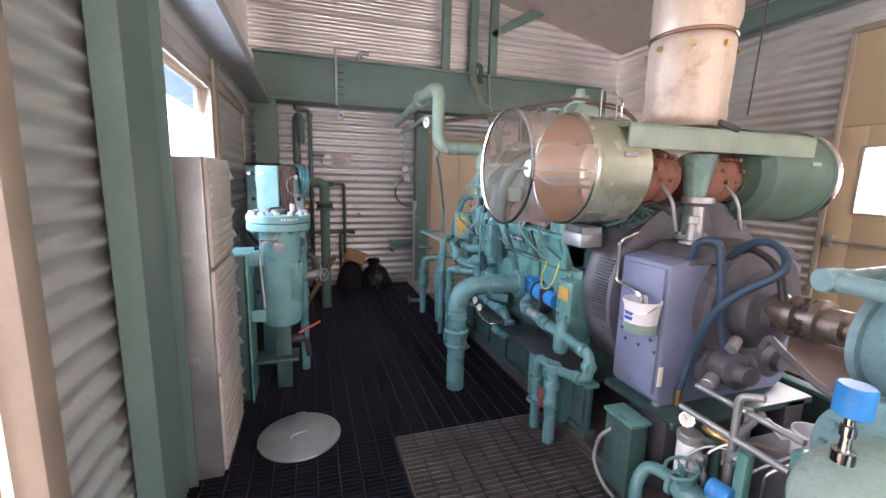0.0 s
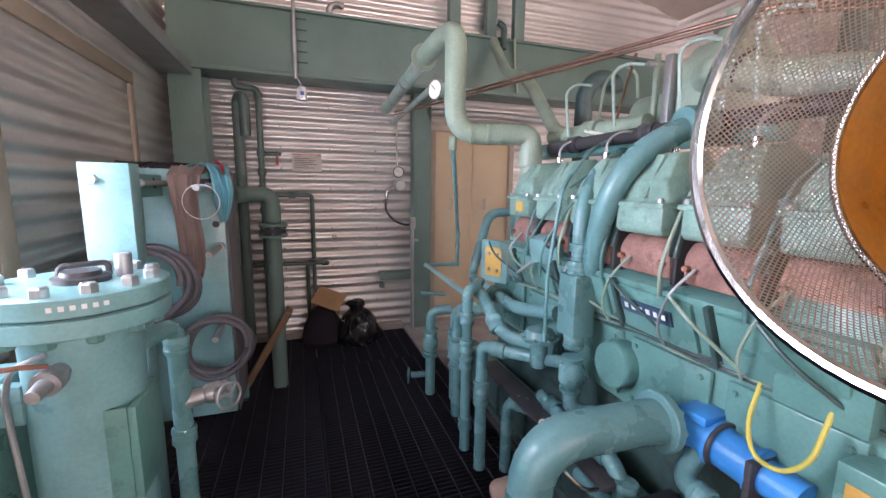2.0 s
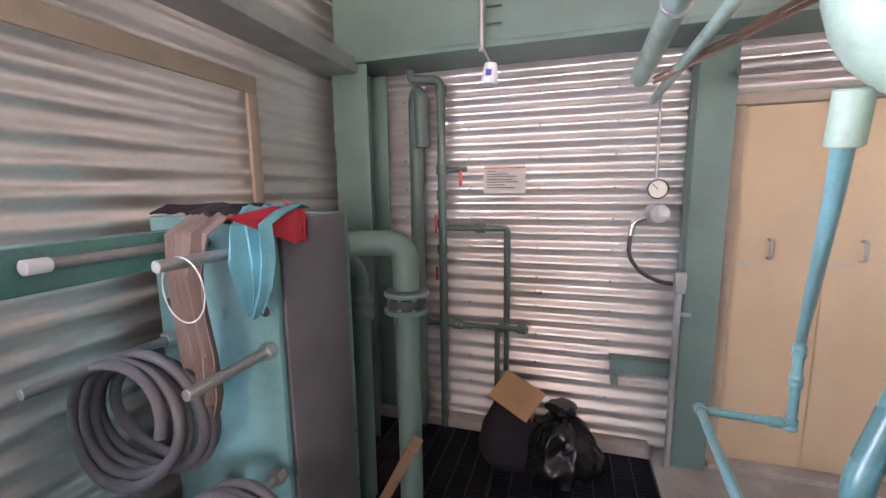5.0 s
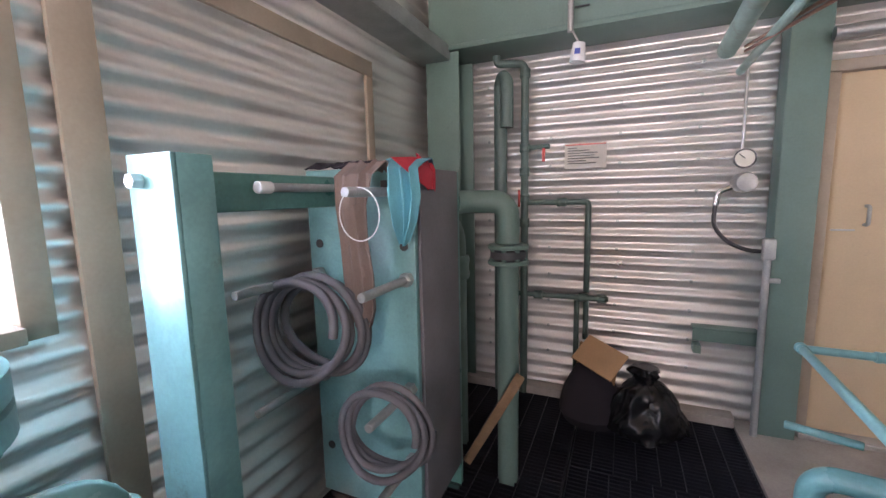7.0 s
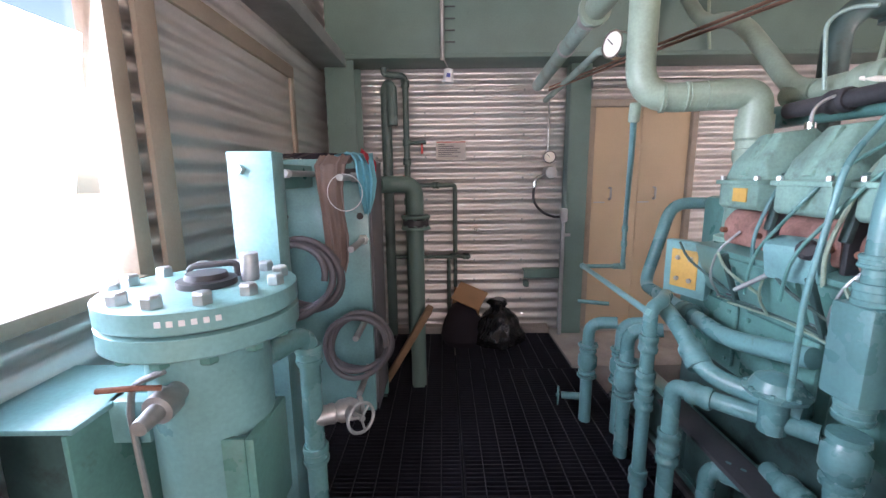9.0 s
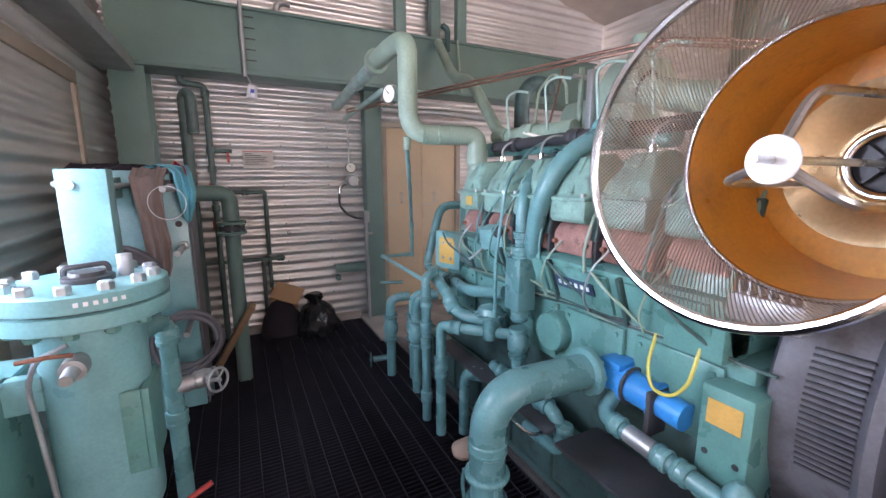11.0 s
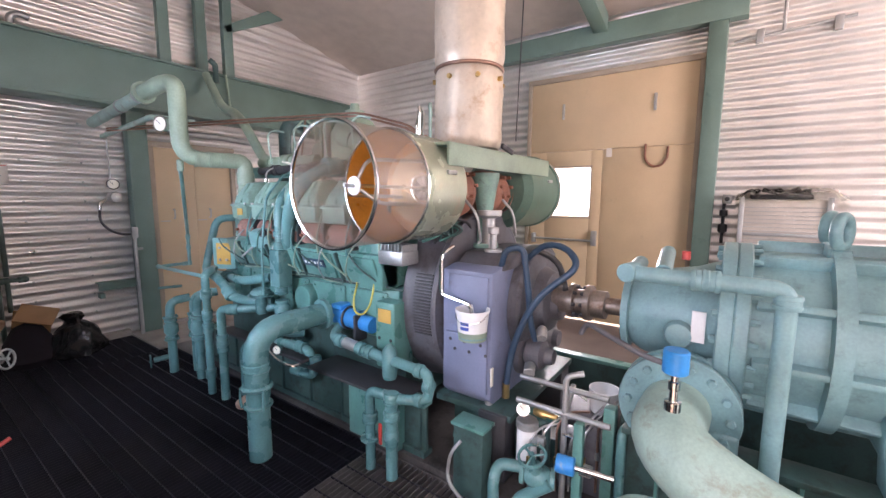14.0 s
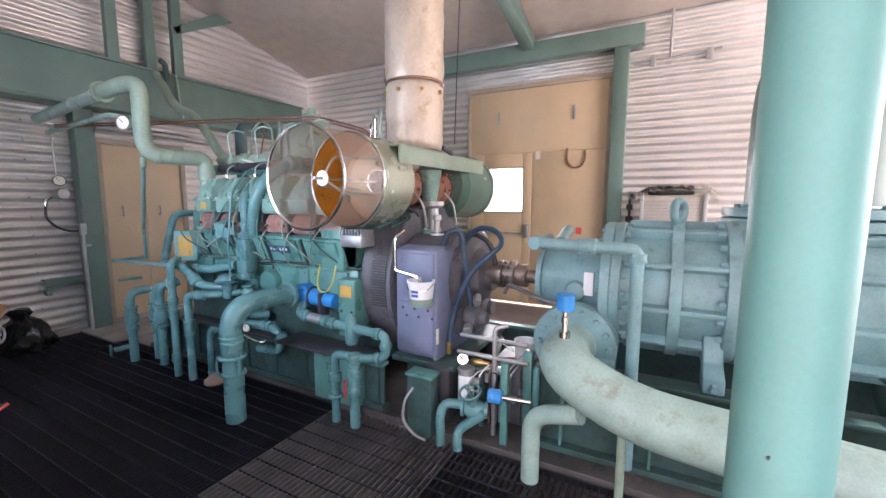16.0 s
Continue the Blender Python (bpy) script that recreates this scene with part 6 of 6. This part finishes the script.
part("lifting_eye", torus((CX - 0.10, 0.44, CZ + 0.425), (0.5, 1, 0), 0.056, 0.02, 32, 12), COMP, co)
part("eye_base", cyl((CX - 0.10, 0.44, CZ + 0.28), (CX - 0.10, 0.44, CZ + 0.36), 0.035), COMP, co)
part("lifting_eye", torus((CX + 0.14, 0.44, CZ + 0.425), (0.5, 1, 0), 0.056, 0.02, 32, 12), COMP, co)
part("bearing_cap", lathe((CX - 0.215, 0.93, CZ - 0.03), (-1, 0, 0), [(0, 0.06), (0.03, 0.06), (0.05, 0.05), (0.055, 0.03)], 12), COMP, co)
part("data_plate", obox((CX - 0.262, 0.86, CZ + 0.02), (0.008, 0.05, 0.13), (0, 0, -5)), WHITE, co)
for y in (0.74, 0.26, -0.45):
    part("foot", prism([(CX - 0.40, 0.53), (CX - 0.27, 0.53), (CX - 0.24, 0.62), (CX + 0.24, 0.62), (CX + 0.27, 0.53), (CX + 0.40, 0.53), (CX + 0.40, 0.61), (CX + 0.30, 0.65), (CX + 0.28, 0.78), (CX - 0.28, 0.78), (CX - 0.30, 0.65), (CX - 0.40, 0.61)], "y", y - 0.045, y + 0.045, 0.01), COMP, co)
    bolts(co, (CX - 0.395, y, 0.57), (-1, 0, 0), 0.0, 1, 0.02, 0.05, COMP)
part("base_beam", join(box(1.80, 1.82, -1.5, 1.10, 0.07, 0.50), box(1.74, 1.88, -1.5, 1.10, 0.502, 0.528, 0.004), box(1.74, 1.88, -1.5, 1.10, 0.032, 0.068, 0.004)), TEAL_OILY_SHADE, co)
part("base_beam", join(box(2.48, 2.50, -1.5, 1.10, 0.07, 0.50), box(2.42, 2.56, -1.5, 1.10, 0.502, 0.528, 0.004), box(2.42, 2.56, -1.5, 1.10, 0.032, 0.068, 0.004)), TEAL_OILY_SHADE, co)
for y in (0.95, 0.5, 0.05, -0.4):
    part("base_stiffener", box(1.75, 1.80, y, y + 0.012, 0.07, 0.50), TEAL, co)
part("oil_sump", cyl((CX + 0.1, -0.5, 0.50), (CX + 0.1, -1.2, 0.50), 0.13, 32), TEAL_OILY_SHADE, co)

sp = root("suction_pipe", (1.45, 0.6, 0.2), "thick worn pale green suction pipe with a bolted flange", "pipe")
part("elbow", tube([(1.80, 0.905, 0.665), (1.46, 0.925, 0.665), (1.38, 0.60, 0.535), (1.30, -0.2, 0.50), (1.28, -2.0, 0.48)], 0.122, 0.26, 32), BLUEGREY_PIPE, sp)
flange(sp, (1.79, 0.905, 0.665), (-1, 0, -0.02), 0.22, 0.032, 14, COMP, bolt=0.017)
flange(sp, (1.822, 0.905, 0.665), (1, 0, 0.02), 0.22, 0.032, 14, COMP, bolt=0.017)
part("neck", cyl((1.82, 0.905, 0.665), (2.02, 0.90, 0.72), 0.15, 32), COMP, sp)
part("support_leg", tube([(1.49, 1.05, 0.0), (1.49, 1.05, 0.36), (1.41, 0.80, 0.46)], 0.046, 0.11, 20), BLUEGREY_PIPE, sp)
part("support_leg", cyl((1.37, 0.62, 0.0), (1.37, 0.62, 0.5), 0.018), PIPE_PALE, sp)
part("support_leg", box(1.29, 1.33, 0.02, 0.06, 0.0, 0.42), PIPE_PALE, sp)
part("drain_boss", cyl((1.33, 0.20, 0.40), (1.33, 0.20, 0.45), 0.03), COPPER, sp)
sn = root("blue_sensor", (1.45, 0.89, 0.8), "bright blue round sensor head on a chrome stem", "sensor")
part("head", lathe((1.455, 0.895, 0.93), (0, 0, 1), [(0, 0.036), (0.004, 0.04), (0.075, 0.04), (0.08, 0.036)], 26), BLUE, sn)
part("stem", lathe((1.455, 0.895, 0.80), (0, 0, 1), [(0, 0.026), (0.03, 0.026), (0.032, 0.014), (0.07, 0.012), (0.072, 0.018), (0.10, 0.018), (0.102, 0.012), (0.13, 0.012)], 16), CHROME, sn)
part("cable", tube([(1.46, 0.91, 0.95), (1.50, 1.0, 0.95), (1.60, 1.15, 0.97), (1.68, 1.25, 0.98), (1.70, 1.28, 0.92)], 0.011, 0.06, 8), GREY_HOSE, sn)
sn2 = root("blue_sensor", (1.6, 1.25, 0.28), "bright blue sensor head lying sideways on a pipe", "sensor")
part("head", lathe((1.63, 1.34, 0.33), (0.15, -1, 0), [(0, 0.036), (0.004, 0.04), (0.075, 0.04), (0.08, 0.036)], 26), BLUE, sn2)
part("stem", cyl((1.64, 1.26, 0.33), (1.66, 1.10, 0.33), 0.014), CHROME, sn2)

ol = root("compressor_oil_line", (1.67, 0.61, 0.3), "teal oil pipe along the compressor with an elbow down", "pipe")
part("pipe", tube([(1.95, 1.10, 1.22), (1.64, 1.08, 1.22), (1.67, 0.61, 1.21), (1.67, 0.61, 0.10)], 0.030, 0.05), COMP, ol)
collars(ol, [(1.65, 0.86, 1.217), (1.65, 0.82, 1.216)], (0.05, -1, 0), 0.041, 0.05, COMP)
collars(ol, [(1.67, 0.61, 1.17)], (0, 0, 1), 0.041, 0.05, COMP)
part("cap", cyl((1.62, 1.10, 1.22), (1.70, 1.08, 1.22), 0.037), COMP, ol)
part("cross_pipe", cyl((1.70, 0.98, 1.225), (2.0, 1.0, 1.27), 0.03), COMP, ol)
part("red_gauge", cyl((1.86, 0.92, 1.26), (1.86, 0.92, 1.295), 0.016), RED, ol)

dp = root("discharge_elbow", (2.3, -0.2, 1.3), "very large dull green discharge elbow on a bolted flange", "pipe")
part("bend", tube([(2.35, -0.18, 1.42), (2.35, -0.18, 2.35), (2.35, -1.6, 2.40)], 0.30, 0.55, 40), STEEL_GREEN, dp)
flange(dp, (2.35, -0.18, 1.36), (0, 0, 1), 0.40, 0.045, 20, COMP, bolt=0.02)
flange(dp, (2.35, -0.18, 1.35), (0, 0, -1), 0.40, 0.05, 20, COMP, bolt=0.02)
part("neck", cyl((2.3, -0.18, 1.10), (2.35, -0.18, 1.31), 0.30, 40), COMP, dp)

fg = root("vertical_pipe", (0.483, 0.304, 0), "thick pale teal vertical pipe with small screw heads", "pipe")
part("tube", cyl((0.483, 0.304, -0.2), (0.483, 0.304, 3.4), 0.081, 48), PIPE_TURQ, fg)
for z in (0.62, 0.78, 0.99, 1.9):
    part("screw", cyl((0.411, 0.334, z), (0.402, 0.338, z), 0.003, 8), BLACK_IRON, fg)

# ---- clutter between gearbox and compressor ----
bh = root("blue_hose_loop", (2.05, 1.6, 0.5), "dark blue hydraulic hoses looping from gearbox to pump", "hose")
part("hose", tube([(1.84, 1.70, 0.50), (1.86, 1.68, 0.72), (1.84, 1.56, 1.0), (1.92, 1.36, 1.18), (2.0, 1.46, 1.26), (2.05, 1.60, 1.26), (2.05, 1.70, 1.16)], 0.017, 0.16, 12), BLUE_HOSE, bh)
part("hose", tube([(1.90, 1.78, 1.12), (1.88, 1.74, 1.24), (1.92, 1.66, 1.25), (1.93, 1.63, 1.05), (1.95, 1.62, 0.84), (1.98, 1.60, 0.74)], 0.017, 0.1, 12), BLUE_HOSE, bh)
part("hose", tube([(2.1, 1.72, 1.12), (2.12, 1.68, 1.22), (2.14, 1.54, 1.16), (2.14, 1.50, 1.0)], 0.017, 0.08, 12), RUBBER, bh)
part("end_fitting", cyl((1.84, 1.70, 0.44), (1.84, 1.70, 0.52), 0.02, 10), BRASS, bh)
op2 = root("oil_pump", (2.0, 1.58, 0.6), "small grimy oil pump with pipe stubs", "pump")
part("body", lathe((2.0, 1.66, 0.66), (0, -1, 0), [(0, 0.05), (0.02, 0.08), (0.10, 0.08), (0.12, 0.05), (0.16, 0.04)], 22), GEAR_DARK, op2)
part("stub", cyl((1.92, 1.60, 0.62), (1.86, 1.58, 0.60), 0.03), GALV_DARK, op2)
part("elbow", tube([(2.0, 1.60, 0.74), (1.98, 1.56, 0.82), (1.92, 1.54, 0.78)], 0.025, 0.05), GALV_DARK, op2)
rr = root("support_rack", (1.85, 1.35, 0.0), "galvanised tube rack carrying filters and gauges", "rack")
for pts in ([(1.85, 1.62, 0.58), (1.85, 1.18, 0.58)], [(1.72, 1.58, 0.52), (1.72, 1.14, 0.52)], [(1.72, 1.34, 0.04), (1.72, 1.34, 0.70), (1.75, 1.27, 0.72)], [(1.85, 1.38, 0.04), (1.85, 1.38, 0.60)], [(1.72, 1.34, 0.52), (1.90, 1.36, 0.58)]):
    part("tube", tube(pts, 0.014, 0.03, 12), GALV_DARK, rr)
part("post", box(1.66, 1.70, 1.24, 1.28, 0.0, 0.52, 0.004), TEAL, rr)
part("post", box(1.80, 1.86, 1.14, 1.19, 0.032, 0.56, 0.004), TEAL, rr)
part("brass_tee", lathe((1.80, 1.52, 0.44), (0, -1, 0), [(0, 0.016), (0.02, 0.022), (0.06, 0.022), (0.07, 0.014), (0.12, 0.014)], 12), BRASS, rr)
ff = root("oil_filter", (1.74, 1.54, 0.2), "white spin-on oil filter canister with gauge above", "filter")
part("canister", lathe((1.74, 1.53, 0.20), (0, 0, 1), [(0, 0.04), (0.006, 0.05), (0.17, 0.05), (0.176, 0.046)], 30), WHITE, ff)
part("head", cyl((1.74, 1.53, 0.378), (1.74, 1.53, 0.42), 0.055, 24), GALV_DARK, ff)
dial(ff, (1.73, 1.55, 0.47), (-1, -0.4, 0.25), 0.032)
part("bracket", tube([(1.74, 1.53, 0.40), (1.80, 1.45, 0.40), (1.80, 1.45, 0.02)], 0.018, 0.03), TEAL_OILY_SHADE, ff)
gvv = root("globe_valve", (1.66, 1.42, 0.0), "teal globe valve with a handwheel by the grating", "valve")
valve(gvv, (1.64, 1.43, 0.22), (0.3, -1, 0), 0.036, PIPE, (-0.35, 0.1, 1), 0.062)
part("pipe", tube([(1.66, 1.50, 0.22), (1.62, 1.62, 0.22), (1.56, 1.62, 0.16), (1.54, 1.60, 0.0)], 0.028, 0.05), PIPE, gvv)
part("pipe", tube([(1.62, 1.36, 0.22), (1.60, 1.50, 0.10), (1.55, 1.50, 0.08), (1.54, 1.49, 0.0)], 0.028, 0.05), PIPE, gvv)
bw = root("white_pail", (2.05, 1.22, 0.42), "cut-down white plastic pail on a ledge below the shaft", "pail")
part("ledge", box(1.90, 2.2, 1.14, 1.42, 0.032, 0.43, 0.006), GEAR_DARK, bw)
part("pail", lathe((2.02, 1.24, 0.433), (0, 0, 1), [(0, 0.06), (0.006, 0.066), (0.12, 0.075), (0.12, 0.07), (0.01, 0.06)], 28), WHITE, bw)
part("sheet", obox((1.99, 1.36, 0.50), (0.10, 0.10, 0.006), (30, 20, 15), 0.001), WHITE, bw)
bw2 = thing("absorbent_pad", obox((1.86, 1.46, 0.32), (0.08, 0.07, 0.012), (8, -14, 20), 0.003), WHITE, "white absorbent pad among the pipes", "pad")
tk = root("knockout_pot", (1.92, 1.12, 0.03), "teal steel box beside the compressor base", "box")
part("body", box(1.86, 2.0, 1.02, 1.13, 0.032, 0.56, 0.008), TEAL_OILY_SHADE, tk)
part("pipe", tube([(1.86, 1.07, 0.50), (1.76, 1.10, 0.50), (1.76, 1.10, 0.05)], 0.02, 0.04), PIPE, tk)

random.seed(11)
hn = root("wiring_harness", (1.66, 2.5, 0.95), "bundle of thin grey and green leads along the engine block", "wiring")
for k in range(9):
    y0, z0 = 4.05 - 0.02 * k, 0.955 + 0.006 * (k % 4)
    pts = [(1.69 - 0.006 * (k % 3), y0 - 0.28 * j, z0 + random.uniform(-0.012, 0.012) + (0.02 if j % 2 else 0)) for j in range(6)]
    part("lead", tube(pts, 0.0045, 0.05, 6), (GREY_HOSE, PIPE_PALE, TEAL_OILY_SHADE)[k % 3], hn)
for k in range(6):
    y0 = 4.0 - 0.26 * k
    part("drop_lead", tube([(1.665, y0, 0.97), (1.60, y0 - 0.02, 1.05), (1.595, y0 - 0.06, 1.17), (1.65, y0 - 0.10, 1.25)], 0.005, 0.05, 6), (GALV_DARK, PIPE_PALE)[k % 2], hn)
tb2 = root("instrument_tubing", (1.75, 1.3, 0.1), "thin stainless instrument tubes with small fittings", "tubing")
for k in range(6):
    x, y = 1.70 + 0.035 * k, 1.50 - 0.055 * k
    part("tube", tube([(x, y, 0.08), (x, y, 0.34 + 0.04 * (k % 3)), (x + 0.05, y - 0.04, 0.40 + 0.04 * (k % 3)), (x + 0.11, y - 0.12, 0.42 + 0.03 * k)], 0.006, 0.03, 8), (GALV_DARK, STEEL, COPPER)[k % 3], tb2)
    part("fitting", cyl((x, y, 0.22 + 0.03 * (k % 2)), (x, y, 0.26 + 0.03 * (k % 2)), 0.012, 6), (BRASS, GALV_DARK)[k % 2], tb2)
for k, (y, z) in enumerate(((1.44, 0.36), (1.30, 0.46), (1.22, 0.30))):
    nv = root("needle_valve", (1.70, y, z), "small steel needle valve with a bar handle", "valve", "needle valves in the rack")
    part("body", box(1.685, 1.715, y - 0.02, y + 0.02, z - 0.02, z + 0.02, 0.004), GALV_DARK, nv)
    part("stem", cyl((1.686, y, z), (1.65, y, z), 0.007, 10), CHROME, nv)
    part("bar_handle", cyl((1.652, y - 0.025, z), (1.652, y + 0.025, z), 0.005, 8), CHROME, nv)

# ---- beyond the compressor ----
cr = root("caged_cooler", (4.75, 0.42, 0), "wire-fronted cooler crate half wrapped in clear plastic", "crate")
part("body", box(4.72, 4.95, 0.11, 0.72, -0.01, 1.50, 0.03), LOUVRE, cr)
part("frame", join(box(4.69, 4.718, 0.09, 0.13, -0.01, 1.52, 0.004), box(4.69, 4.718, 0.70, 0.74, -0.01, 1.52, 0.004), box(4.69, 4.718, 0.132, 0.698, 1.17, 1.20, 0.004)), GALV_DARK, cr)
for k in range(24):
    part("wire", box(4.704, 4.710, 0.132, 0.698, 0.6 + 0.036 * k, 0.606 + 0.036 * k), GALV_DARK, cr)
bm = bmesh.new()
bmesh.ops.create_grid(bm, x_segments=30, y_segments=30, size=0.5)
for v in bm.verts:
    x, y = v.co.x, v.co.y
    q = Vector((x * 6, y * 6, 2.0))
    v.co = Vector((4.82 + x * 0.34 + 0.03 * noise.noise(q), 0.38 + y * 0.78 + 0.03 * noise.noise(q * 1.7), 1.58 - 0.9 * max(0, abs(x) - 0.38) - 0.5 * max(0, abs(y) - 0.36) + 0.05 * noise.noise(q * 2) + 0.03 * noise.noise(q * 4)))
part("plastic_sheet", bm, FILM, cr, "crumpled clear plastic sheet")
part("dark_top", box(4.73, 4.94, 0.22, 0.66, 1.502, 1.54, 0.01), RUBBER, cr)
sw = root("wall_switch", (4.95, 0.85, 1.1), "small electrical box and hanging connector on the wall", "switch")
part("box", box(4.93, 4.985, 0.80, 0.88, 1.46, 1.55, 0.008), GALV_DARK, sw)
part("lens", cyl((4.93, 0.84, 1.505), (4.922, 0.84, 1.505), 0.022, 16), BLACK_IRON, sw)
part("connector", lathe((4.95, 0.86, 1.46), (0, 0, -1), [(0, 0.015), (0.06, 0.015), (0.065, 0.035), (0.12, 0.035), (0.13, 0.015), (0.2, 0.015), (0.21, 0.04), (0.28, 0.04), (0.3, 0.015), (0.4, 0.015)], 16), BLACK_IRON, sw)
ct = root("wall_conduit", (4.95, 0.4, 2.9), "galvanised conduit with clips on the corrugated wall", "conduit")
part("tube", cyl((4.955, 0.90, 3.00), (4.955, 0.05, 3.06), 0.014), GALV_DARK, ct)
part("tube", cyl((4.955, 0.53, 3.03), (4.955, 0.53, 3.55), 0.014), GALV_DARK, ct)
for y in (0.70, 0.16):
    part("clip", box(4.935, 4.985, y - 0.03, y + 0.03, 2.96, 3.08, 0.006), GALV_DARK, ct)

# ---- sheet fixings ----
screw = mesh_of("screw", lathe((0, 0, 0), (0, -1, 0), [(0, 0.011), (0.004, 0.011), (0.005, 0.007), (0.011, 0.006)], 6), BOLT, False)
far_wall = bpy.data.objects["wall_far"]
for x in (-0.08, 0.36, 0.80, 1.24):
    for k in range(11):
        ob = new("screw", screw)
        ob.parent = far_wall
        ob.location = (x, FY - DEPTH_C, (3 + 2 * k + 0.25) * PITCH_C)
